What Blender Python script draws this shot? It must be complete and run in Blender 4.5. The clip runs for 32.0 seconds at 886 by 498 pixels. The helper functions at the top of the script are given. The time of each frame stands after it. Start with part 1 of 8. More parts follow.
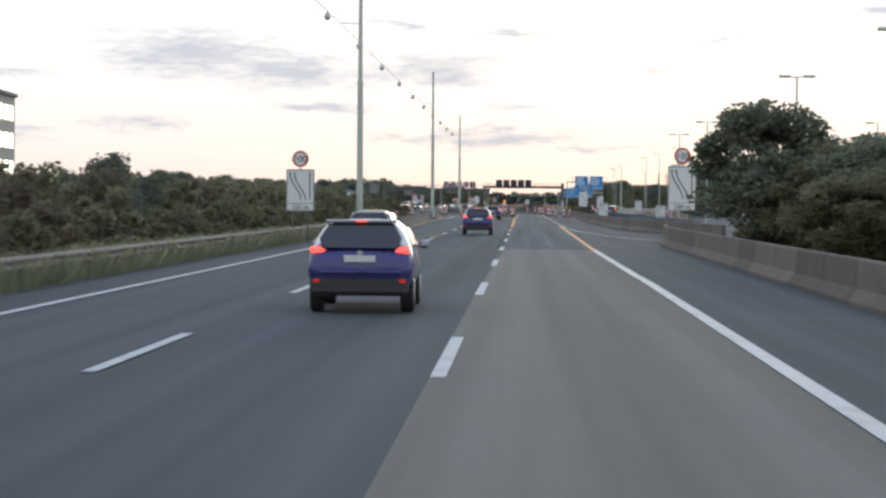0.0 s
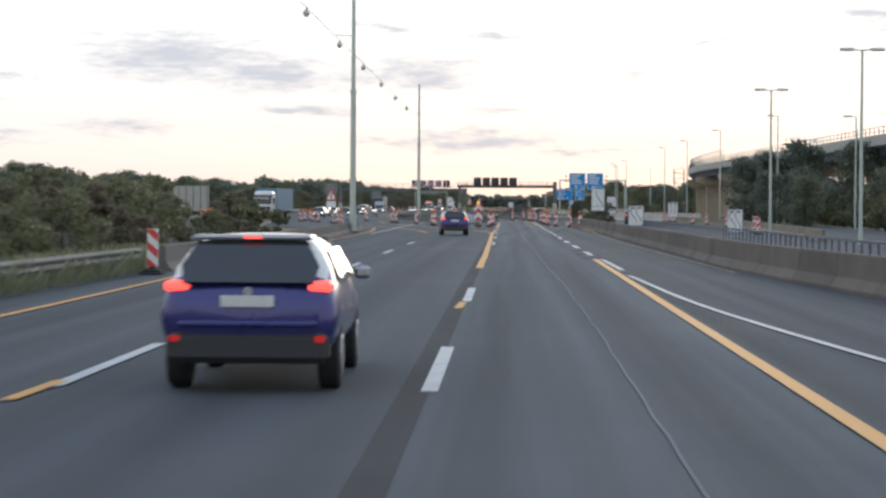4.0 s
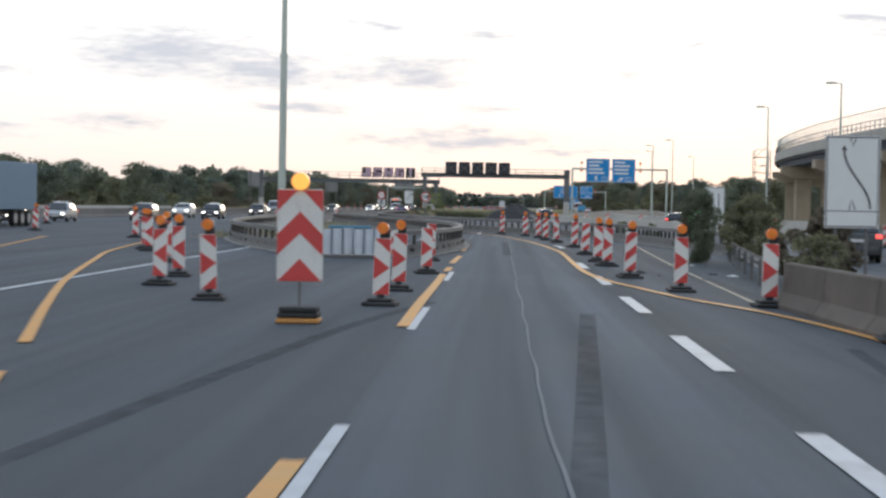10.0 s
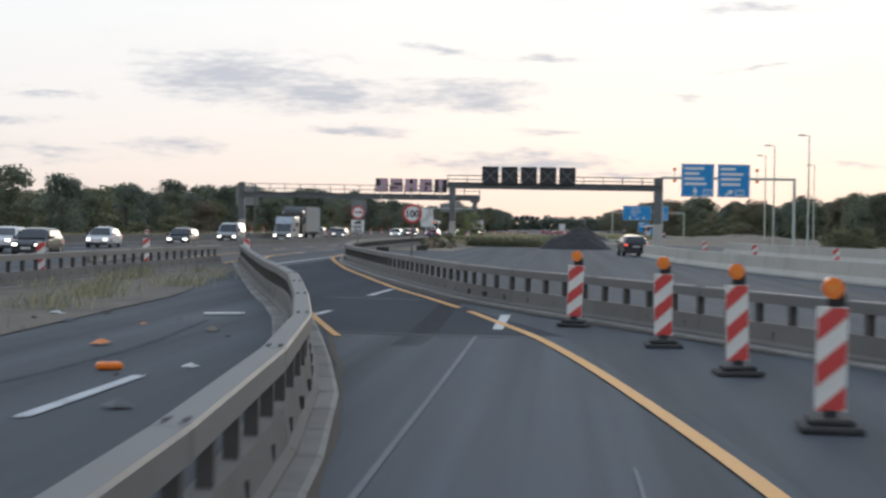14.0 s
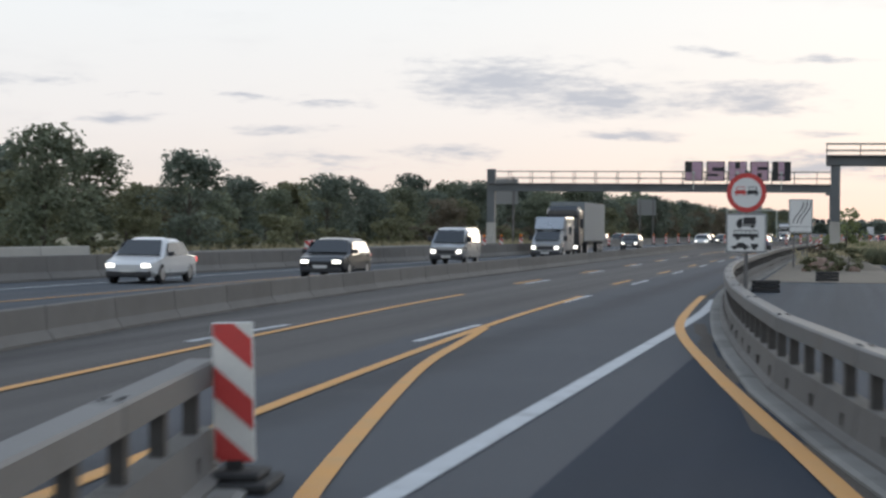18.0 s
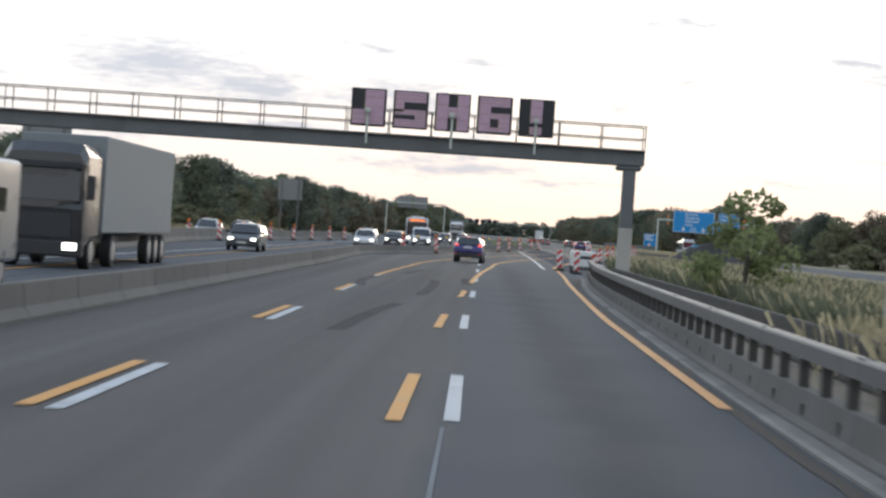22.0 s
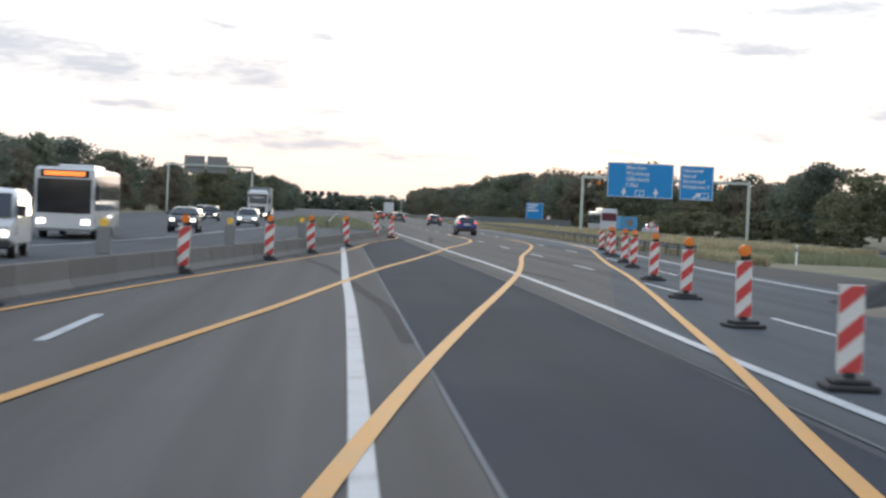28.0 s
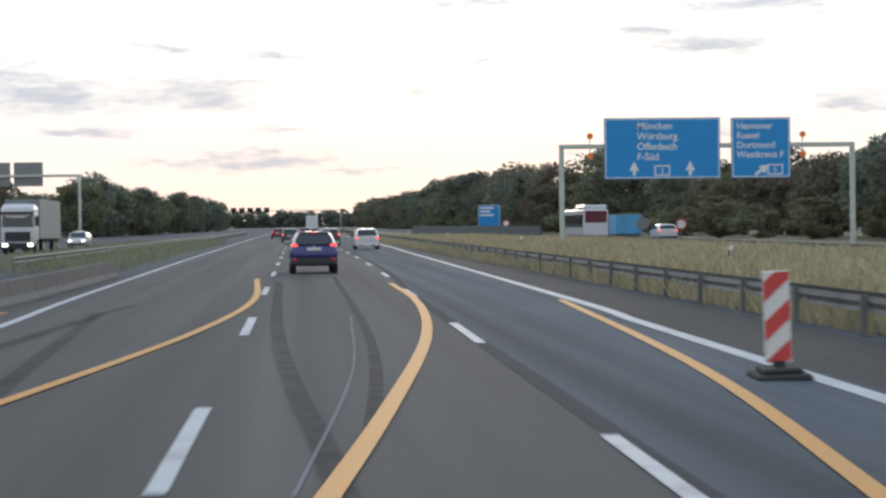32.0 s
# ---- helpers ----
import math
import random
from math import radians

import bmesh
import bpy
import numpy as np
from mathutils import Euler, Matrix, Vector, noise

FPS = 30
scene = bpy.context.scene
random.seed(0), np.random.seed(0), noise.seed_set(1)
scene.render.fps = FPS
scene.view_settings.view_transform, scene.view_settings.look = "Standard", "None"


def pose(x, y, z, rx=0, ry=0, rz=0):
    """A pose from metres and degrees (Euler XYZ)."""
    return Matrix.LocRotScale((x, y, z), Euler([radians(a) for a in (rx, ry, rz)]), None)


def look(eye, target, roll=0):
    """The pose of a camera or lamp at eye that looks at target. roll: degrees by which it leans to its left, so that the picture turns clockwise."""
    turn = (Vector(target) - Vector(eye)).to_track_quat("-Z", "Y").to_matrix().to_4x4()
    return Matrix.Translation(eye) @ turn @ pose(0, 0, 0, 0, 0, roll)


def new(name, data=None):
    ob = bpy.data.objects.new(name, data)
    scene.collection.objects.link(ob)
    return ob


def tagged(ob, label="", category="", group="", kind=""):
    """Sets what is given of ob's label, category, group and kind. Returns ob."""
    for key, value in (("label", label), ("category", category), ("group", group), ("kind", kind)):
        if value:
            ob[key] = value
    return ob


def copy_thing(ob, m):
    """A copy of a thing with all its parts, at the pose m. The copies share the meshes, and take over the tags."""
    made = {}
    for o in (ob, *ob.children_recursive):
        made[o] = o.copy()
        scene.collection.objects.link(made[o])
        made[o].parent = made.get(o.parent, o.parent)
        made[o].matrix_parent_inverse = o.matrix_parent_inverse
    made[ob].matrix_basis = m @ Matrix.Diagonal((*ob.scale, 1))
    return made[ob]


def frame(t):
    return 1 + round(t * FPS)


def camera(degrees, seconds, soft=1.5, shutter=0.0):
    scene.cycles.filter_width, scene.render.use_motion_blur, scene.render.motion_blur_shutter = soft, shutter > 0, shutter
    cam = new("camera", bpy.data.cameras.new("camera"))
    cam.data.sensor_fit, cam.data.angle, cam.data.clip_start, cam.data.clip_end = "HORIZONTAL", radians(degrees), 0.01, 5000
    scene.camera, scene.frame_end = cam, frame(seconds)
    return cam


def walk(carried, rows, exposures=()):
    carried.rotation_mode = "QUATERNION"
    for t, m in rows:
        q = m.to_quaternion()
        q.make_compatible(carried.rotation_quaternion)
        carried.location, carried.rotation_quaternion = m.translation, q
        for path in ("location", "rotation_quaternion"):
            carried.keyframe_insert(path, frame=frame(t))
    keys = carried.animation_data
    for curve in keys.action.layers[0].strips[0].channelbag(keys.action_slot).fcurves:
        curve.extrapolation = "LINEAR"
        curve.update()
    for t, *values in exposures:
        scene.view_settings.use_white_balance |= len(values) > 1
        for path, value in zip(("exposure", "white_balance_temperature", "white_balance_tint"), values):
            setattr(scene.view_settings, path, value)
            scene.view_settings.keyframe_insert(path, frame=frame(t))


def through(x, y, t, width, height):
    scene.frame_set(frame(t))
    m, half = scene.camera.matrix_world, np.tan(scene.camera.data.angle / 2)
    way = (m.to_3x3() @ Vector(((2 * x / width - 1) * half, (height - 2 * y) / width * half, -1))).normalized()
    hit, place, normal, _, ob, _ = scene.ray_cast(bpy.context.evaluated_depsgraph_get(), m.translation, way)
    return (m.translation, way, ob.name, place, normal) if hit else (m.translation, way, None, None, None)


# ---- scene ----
ROWS = [
    (0.0, -0.653, -0.224, 1.847, 2.446, -1.388, 0.432), (0.5, -0.678, 11.220, 1.875, 2.525, -1.393, 0.426),
    (1.0, -0.698, 22.641, 1.848, 2.408, -1.343, 0.638), (1.5, -0.748, 34.043, 1.837, 2.313, -1.362, 0.725),
    (2.0, -0.771, 45.493, 1.877, 2.198, -1.421, 0.726), (2.5, -0.793, 56.929, 1.861, 2.248, -1.573, 0.553),
    (3.0, -0.819, 68.342, 1.855, 2.177, -1.407, 0.455), (3.5, -0.852, 79.734, 1.882, 2.075, -1.209, 0.575),
    (4.0, -0.830, 90.909, 1.855, 1.947, -1.296, 0.353), (4.5, -0.826, 101.993, 1.858, 1.838, -1.554, 0.161),
    (5.0, -0.790, 112.997, 1.860, 1.780, -1.832, 0.149), (5.5, -0.662, 123.992, 1.909, 1.802, -1.970, 0.296),
    (6.0, -0.561, 135.005, 1.856, 1.935, -1.829, 0.252), (6.5, -0.485, 146.283, 1.830, 1.974, -1.731, 0.071),
    (7.0, -0.441, 157.727, 1.853, 1.686, -0.872, 0.302), (7.5, -0.415, 169.285, 1.835, 1.756, -1.281, 0.533),
    (8.0, -0.414, 180.903, 1.801, 1.924, -1.199, 0.642), (8.5, -0.450, 192.513, 1.835, 1.933, -1.022, 0.712),
    (9.0, -0.491, 204.029, 1.826, 1.986, -1.281, 0.585), (9.5, -0.482, 215.376, 1.836, 1.654, -1.057, 0.760),
    (10.0, -0.403, 226.527, 1.822, 1.680, -1.333, 1.050), (10.5, -0.359, 237.616, 1.839, 1.390, -1.236, 1.590),
    (11.0, -0.306, 248.535, 1.848, 1.193, -0.976, 1.566), (11.5, -0.244, 259.269, 1.845, 1.058, -1.233, 1.307),
    (12.0, -0.182, 269.834, 1.836, 1.018, -0.784, 1.377), (12.5, -0.161, 280.263, 1.852, 1.924, -1.249, 0.637),
    (13.0, -0.183, 290.589, 1.846, 2.300, -1.360, 0.604), (13.5, -0.314, 300.753, 1.854, 2.607, -0.932, 1.011),
    (14.0, -0.558, 310.773, 1.911, 3.474, -0.665, 0.948), (14.5, -1.031, 320.708, 1.840, 5.574, -0.913, 0.777),
    (15.0, -1.848, 330.570, 1.821, 7.224, -0.646, 0.513), (15.5, -2.922, 340.324, 1.855, 9.831, -1.249, 0.023),
    (16.0, -4.170, 349.653, 1.850, 11.262, -1.036, -0.059), (16.5, -5.659, 358.922, 1.848, 11.863, -0.432, -0.002),
    (17.0, -7.357, 368.170, 1.845, 11.934, 0.131, 0.135), (17.5, -9.195, 377.449, 1.843, 11.775, 0.235, 0.293),
    (18.0, -10.992, 387.059, 1.894, 11.686, -0.610, 0.536), (18.5, -12.750, 396.662, 1.903, 10.805, -0.775, 2.054),
    (19.0, -14.347, 406.391, 1.870, 9.099, -0.833, 3.097), (19.5, -15.631, 416.469, 1.866, 6.919, -0.606, 3.801),
    (20.0, -16.579, 426.857, 1.868, 4.778, -0.480, 4.047), (20.5, -17.250, 437.526, 1.859, 2.905, -0.301, 4.009),
    (21.0, -17.631, 448.405, 1.827, 1.957, -0.685, 3.795), (21.5, -17.827, 459.339, 1.767, 1.319, -0.540, 4.119),
    (22.0, -17.956, 470.335, 1.832, 1.199, -0.555, 3.906), (22.5, -18.065, 481.425, 1.851, 0.578, -0.280, 3.693),
    (23.0, -18.106, 492.592, 1.855, 0.277, -0.938, 3.402), (23.5, -18.057, 503.828, 1.857, 0.992, -1.758, 3.107),
    (24.0, -17.955, 515.117, 1.852, 1.178, -1.770, 2.659), (24.5, -17.817, 526.390, 1.858, 0.702, -1.679, 2.194),
    (25.0, -17.701, 537.640, 1.849, 0.350, -1.810, 1.169), (25.5, -17.446, 548.949, 1.847, 0.028, -2.002, 0.743),
    (26.0, -17.131, 560.328, 1.846, -0.385, -2.123, 1.258), (26.5, -16.806, 571.748, 1.804, -0.987, -2.045, 2.412),
    (27.0, -16.090, 583.170, 1.862, -1.776, -1.620, 2.526), (27.5, -15.279, 594.535, 1.853, -2.777, -1.444, 2.559),
    (28.0, -14.334, 605.916, 1.817, -3.356, -1.082, 2.531), (28.5, -13.247, 617.329, 1.867, -4.140, -0.512, 2.263),
    (29.0, -11.989, 628.739, 1.895, -5.145, -0.761, 1.532), (29.5, -10.559, 640.126, 1.869, -5.919, -0.887, 0.416),
    (30.0, -9.052, 651.505, 1.870, -6.357, -0.578, -0.343), (30.5, -7.593, 662.972, 1.861, -5.206, -1.332, -0.796),
    (31.0, -6.221, 674.602, 1.852, -4.752, -1.116, -0.957), (31.5, -4.924, 686.310, 1.841, -4.679, -0.667, -0.937),
    (32.0, -3.635, 698.021, 1.770, -4.491, -0.752, -0.743),
]


def row_pose(x, y, z, yaw, pitch, lean):
    return pose(x, y, z, 90 + pitch, 0, yaw) @ pose(0, 0, 0, 0, 0, lean)


cam = camera(26.10, 32.0, soft=2.6, shutter=0.4)
walk(cam, [(r[0], row_pose(*r[1:])) for r in ROWS], ((0, 0.0), (3, 0.0), (6, 0.09), (7, 0.0), (9, 0.0), (10.5, 0.06), (11.2, 0.06), (12, -0.17), (13, -0.07), (14, -0.15), (15, -0.15), (17.5, -0.2), (18, -0.2), (18.45, 0.05), (19, -0.1), (20, -0.05), (22.2, 0.06), (23, 0.0), (24, 0.33), (26.5, 0.15), (28.1, 0.12), (29, -0.2), (29.7, 0.0), (32, 0.0)))


# ---- light ----
world = bpy.data.worlds.new("evening_sky")
scene.world = world
world.use_nodes = True


def sky_nodes():
    nt = world.node_tree
    nt.nodes.clear()
    N, L = nt.nodes.new, nt.links.new

    def mathn(op, a, b=None):
        n = N("ShaderNodeMath")
        n.operation = op
        for k, v in enumerate((a, b)):
            if v is None:
                continue
            if isinstance(v, (int, float)):
                n.inputs[k].default_value = v
            else:
                L(v, n.inputs[k])
        return n.outputs[0]

    tc = N("ShaderNodeTexCoord")
    sep = N("ShaderNodeSeparateXYZ")
    L(tc.outputs["Generated"], sep.inputs[0])
    az = mathn("MULTIPLY", mathn("ARCTAN2", sep.outputs[0], sep.outputs[1]), 57.2958)
    el = mathn("MULTIPLY", mathn("ARCSINE", sep.outputs[2]), 57.2958)
    comb = N("ShaderNodeCombineXYZ")
    L(az, comb.inputs[0])
    L(mathn("MULTIPLY", el, 4.4), comb.inputs[1])

    def noise_of(scale, detail, z):
        m = N("ShaderNodeMapping")
        m.inputs["Location"].default_value = (0, 0, z)
        L(comb.outputs[0], m.inputs[0])
        n = N("ShaderNodeTexNoise")
        n.inputs["Scale"].default_value = scale
        n.inputs["Detail"].default_value = detail
        n.inputs["Roughness"].default_value = 0.6
        L(m.outputs[0], n.inputs["Vector"])
        return n.outputs[0]

    big, fine = noise_of(0.16, 5, 3.0), noise_of(0.55, 6, 9.0)
    wisp = noise_of(1.7, 5, 21.0)
    azw = mathn("ADD", az, mathn("MULTIPLY", mathn("SUBTRACT", noise_of(0.33, 4, 31.0), 0.5), 4.2))
    elw = mathn("ADD", el, mathn("MULTIPLY", mathn("SUBTRACT", noise_of(0.4, 4, 47.0), 0.5), 0.95))
    # cloud banks: azimuth, elevation, half width, half height in degrees, weight
    mask = None
    for a, e, wa, we, k in CLOUDS:
        u = mathn("DIVIDE", mathn("SUBTRACT", azw, a), wa)
        w = mathn("DIVIDE", mathn("SUBTRACT", elw, e), we)
        r = mathn("SQRT", mathn("ADD", mathn("MULTIPLY", u, u), mathn("MULTIPLY", w, w)))
        m = mathn("MULTIPLY", mathn("SUBTRACT", 1.25, r), k)
        mask = m if mask is None else mathn("MAXIMUM", mask, m)
    shaped = mathn("ADD", mathn("ADD", mask, mathn("MULTIPLY", mathn("SUBTRACT", fine, 0.5), 2.2)), mathn("MULTIPLY", mathn("SUBTRACT", wisp, 0.5), 1.5))
    ramp = N("ShaderNodeMapRange")
    ramp.interpolation_type = "SMOOTHSTEP"
    ramp.inputs[1].default_value, ramp.inputs[2].default_value = 0.0, 1.5
    L(shaped, ramp.inputs[0])
    # thin veil all over the sky
    veil = N("ShaderNodeMapRange")
    veil.interpolation_type = "SMOOTHSTEP"
    veil.inputs[1].default_value, veil.inputs[2].default_value = 0.52, 0.75
    veil.inputs[4].default_value = 0.22
    L(big, veil.inputs[0])
    grad = N("ShaderNodeValToRGB")
    cr = grad.color_ramp
    cr.elements[0].position, cr.elements[0].color = 0.0, (0.92, 0.79, 0.75, 1)
    cr.elements[1].position, cr.elements[1].color = 1.0, (0.54, 0.71, 1.0, 1)
    for p, c in ((0.016, (1.0, 0.925, 0.895, 1)), (0.036, (1.03, 1.005, 1.01, 1)), (0.07, (1.04, 1.07, 1.1, 1)), (0.16, (0.99, 1.06, 1.13, 1)), (0.4, (0.78, 0.93, 1.12, 1))):
        cr.elements.new(p).color = c
    L(mathn("DIVIDE", el, 90), grad.inputs[0])
    sky = N("ShaderNodeTexSky")
    sky.sky_type = "NISHITA"
    sky.sun_disc = False
    sky.sun_elevation, sky.sun_rotation = radians(7), radians(6)
    skyb = N("ShaderNodeVectorMath")
    skyb.operation = "SCALE"
    L(sky.outputs[0], skyb.inputs[0])
    skyb.inputs["Scale"].default_value = 0.1
    mix0 = N("ShaderNodeMixRGB")
    mix0.inputs[0].default_value = 0.95
    L(skyb.outputs[0], mix0.inputs[1])
    L(grad.outputs[0], mix0.inputs[2])
    mix1 = N("ShaderNodeMixRGB")
    L(veil.outputs[0], mix1.inputs[0])
    L(mix0.outputs[0], mix1.inputs[1])
    mix1.inputs[2].default_value = (0.78, 0.79, 0.82, 1)
    mix2 = N("ShaderNodeMixRGB")
    L(mathn("MULTIPLY", ramp.outputs[0], 0.72), mix2.inputs[0])
    L(mix1.outputs[0], mix2.inputs[1])
    mix2.inputs[2].default_value = (0.5, 0.545, 0.645, 1)
    bg = N("ShaderNodeBackground")
    bg.inputs[1].default_value = SKY_STRENGTH
    L(mix2.outputs[0], bg.inputs[0])
    out = N("ShaderNodeOutputWorld")
    L(bg.outputs[0], out.inputs[0])


CLOUDS = [
    (-9.6, 4.35, 3.4, 0.72, 1.3), (-7.4, 3.9, 2.4, 0.62, 1.2), (-2.6, 3.85, 2.6, 0.5, 1.1), (-4.6, 3.7, 1.4, 0.4, 0.9), (-6.2, 2.87, 1.7, 0.17, 1.0), (-0.6, 2.96, 1.2, 0.16, 1.0),
    (-3.3, 5.2, 1.0, 0.18, 0.9), (-0.5, 5.0, 1.4, 0.14, 1.0), (5.7, 4.8, 1.1, 0.13, 0.9), (3.3, 4.0, 0.9, 0.12, 0.8), (-17.4, 3.82, 1.6, 0.15, 0.9), (-14.8, 3.6, 1.0, 0.13, 0.9),
    (-16.8, 2.84, 1.8, 0.2, 0.8), (-21.7, 3.18, 1.8, 0.17, 0.9), (-14.8, 2.0, 2.6, 0.24, 0.8), (-11.6, 2.25, 1.8, 0.2, 0.8), (-1.2, 1.97, 3.4, 0.34, 1.1), (2.2, 1.65, 1.8, 0.18, 0.9),
    (12.4, 5.2, 2.4, 0.42, 1.1), (13.8, 6.4, 2.8, 0.36, 1.1), (16.6, 3.35, 1.4, 0.36, 1.1), (12.6, 2.7, 1.0, 0.36, 0.7), (8.3, 2.05, 1.0, 0.13, 0.8), (-21.0, 3.9, 0.7, 0.1, 0.7),
    (-27.0, 4.2, 4.0, 0.4, 0.9), (22.0, 5.0, 4.0, 0.4, 0.9), (6.0, 6.6, 2.2, 0.16, 0.8), (-12.0, 7.2, 3.5, 0.3, 0.7), (10.8, 5.6, 0.9, 0.28, 0.9),
]
SKY_STRENGTH = 1.0
sky_nodes()
sun = new("sun", bpy.data.lights.new("sun", "SUN"))
sun.data.energy, sun.data.angle, sun.data.color = 0.35, radians(14), (1.0, 0.86, 0.68)
sun.matrix_world = look((0, 0, 100), (0 - 0.104 * 99, -99, 100 - 12.2))


# ---- materials ----
def material(name, base, rough=0.7, metal=0.0, vary=0.25, scale=3.0, fine=60.0, bump=0.15, dirt=None, dirt_amount=0.5, dirt_scale=0.6, emit=0.0, per_object=0.0, stretch=(1, 1, 1), coat=0.0):
    m = bpy.data.materials.new(name)
    m.use_nodes = True
    nt = m.node_tree
    N, L = nt.nodes.new, nt.links.new
    b = nt.nodes["Principled BSDF"]
    tc = N("ShaderNodeTexCoord")
    mp = N("ShaderNodeMapping")
    mp.inputs["Scale"].default_value = stretch
    L(tc.outputs["Object"], mp.inputs[0])

    def noise_tex(s, detail=5):
        n = N("ShaderNodeTexNoise")
        n.inputs["Scale"].default_value = s
        n.inputs["Detail"].default_value = detail
        n.inputs["Roughness"].default_value = 0.62
        L(mp.outputs[0], n.inputs["Vector"])
        return n.outputs[0]

    coarse, grain = noise_tex(scale), noise_tex(fine, 3)
    dark, light = [c * (1 - vary) for c in base], [min(1, c * (1 + vary)) for c in base]
    r = N("ShaderNodeValToRGB")
    r.color_ramp.elements[0].position, r.color_ramp.elements[1].position = 0.3, 0.7
    r.color_ramp.elements[0].color, r.color_ramp.elements[1].color = (*dark, 1), (*light, 1)
    mixf = N("ShaderNodeMix")
    mixf.inputs[0].default_value = 0.4
    L(coarse, mixf.inputs[2])
    L(grain, mixf.inputs[3])
    L(mixf.outputs[0], r.inputs[0])
    col = r.outputs[0]
    if dirt:
        d = N("ShaderNodeMapRange")
        d.interpolation_type = "SMOOTHSTEP"
        d.inputs[1].default_value, d.inputs[2].default_value = 0.5, 0.72
        d.inputs[4].default_value = dirt_amount
        L(noise_tex(dirt_scale, 7), d.inputs[0])
        mx = N("ShaderNodeMixRGB")
        L(d.outputs[0], mx.inputs[0])
        L(col, mx.inputs[1])
        mx.inputs[2].default_value = (*dirt, 1)
        col = mx.outputs[0]
    if per_object:
        oi = N("ShaderNodeObjectInfo")
        hs = N("ShaderNodeHueSaturation")
        mr = N("ShaderNodeMapRange")
        mr.inputs[3].default_value, mr.inputs[4].default_value = 1 - per_object, 1 + per_object
        L(oi.outputs["Random"], mr.inputs[0])
        L(mr.outputs[0], hs.inputs["Value"])
        L(col, hs.inputs["Color"])
        col = hs.outputs[0]
    L(col, b.inputs["Base Color"])
    rr = N("ShaderNodeMapRange")
    rr.inputs[3].default_value, rr.inputs[4].default_value = max(0.02, rough - 0.12), min(1, rough + 0.12)
    L(coarse, rr.inputs[0])
    L(rr.outputs[0], b.inputs["Roughness"])
    b.inputs["Metallic"].default_value = metal
    b.inputs["Coat Weight"].default_value = coat
    if bump:
        bp = N("ShaderNodeBump")
        bp.inputs["Strength"].default_value = bump
        bp.inputs["Distance"].default_value = 0.02
        L(grain, bp.inputs["Height"])
        L(bp.outputs[0], b.inputs["Normal"])
    if emit:
        L(col, b.inputs["Emission Color"])
        b.inputs["Emission Strength"].default_value = emit
    return m


def road_material(name, base, tint, vary=0.2, track=0.0, gloss=0.22):
    """Asphalt or concrete: aggregate grain, blotches, faint streaks along the lanes."""
    m = material(name, base, 0.82, 0, vary, 0.25, 220, 0.35, tint, 0.55, 0.09)
    nt = m.node_tree
    N, L = nt.nodes.new, nt.links.new
    b = nt.nodes["Principled BSDF"]
    src = b.inputs["Base Color"].links[0].from_socket
    tc, mp, n = N("ShaderNodeTexCoord"), N("ShaderNodeMapping"), N("ShaderNodeTexNoise")
    mp.inputs["Scale"].default_value = (1.1, 0.012, 1)
    n.inputs["Scale"].default_value, n.inputs["Detail"].default_value = 1.0, 4
    L(tc.outputs["Object"], mp.inputs[0])
    L(mp.outputs[0], n.inputs["Vector"])
    mr = N("ShaderNodeMapRange")
    mr.inputs[1].default_value, mr.inputs[2].default_value = 0.3, 0.7
    mr.inputs[3].default_value, mr.inputs[4].default_value = 1 - track, 1 + track
    L(n.outputs[0], mr.inputs[0])
    mx = N("ShaderNodeVectorMath")
    mx.operation = "SCALE"
    L(src, mx.inputs[0])
    L(mr.outputs[0], mx.inputs["Scale"])
    L(mx.outputs[0], b.inputs["Base Color"])
    b.inputs["Specular IOR Level"].default_value = gloss
    return m


ASPHALT = road_material("aged_asphalt", (0.066, 0.074, 0.085), (0.092, 0.097, 0.104), 0.14, 0.28)
ASPHALT_NEW = road_material("dark_fresh_asphalt", (0.027, 0.036, 0.051), (0.033, 0.042, 0.058), 0.1, 0.12, 0.12)
ASPHALT_TAN = road_material("brownish_asphalt", (0.094, 0.087, 0.083), (0.108, 0.100, 0.094), 0.13, 0.24)
CONCRETE_ROAD = road_material("concrete_pavement", (0.155, 0.148, 0.138), (0.125, 0.124, 0.122), 0.12, 0.25)
# worn asphalt, its colour brightened to carry the sky's grazing sheen
ASPHALT_BLUE = road_material("bluish_worn_sheen_asphalt", (0.074, 0.086, 0.100), (0.100, 0.113, 0.126), 0.16, 0.4)
ASPHALT_SHOULDER = road_material("brown_shoulder_asphalt", (0.062, 0.057, 0.055), (0.08, 0.073, 0.068), 0.16, 0.15)
TAR = road_material("tar_seal", (0.052, 0.054, 0.058), (0.082, 0.083, 0.086), 0.3, 0.25, 0.12)
SKID = road_material("faint_tyre_rubber", (0.034, 0.036, 0.04), (0.05, 0.052, 0.055), 0.3, 0.25, 0.12)
nt = SKID.node_tree
sn, sm = nt.nodes.new("ShaderNodeTexNoise"), nt.nodes.new("ShaderNodeMapRange")
sn.inputs["Scale"].default_value, sn.inputs["Detail"].default_value = 2.5, 6
sm.inputs[1].default_value, sm.inputs[2].default_value = 0.35, 0.65
sm.inputs[3].default_value, sm.inputs[4].default_value = 0.14, 0.36
stc = nt.nodes.new("ShaderNodeTexCoord")
nt.links.new(stc.outputs["Object"], sn.inputs["Vector"])
nt.links.new(sn.outputs[0], sm.inputs[0])
nt.links.new(sm.outputs[0], nt.nodes["Principled BSDF"].inputs["Alpha"])
DUST = road_material("brown_road_dust", (0.088, 0.074, 0.062), (0.06, 0.054, 0.05), 0.3, 0.2)
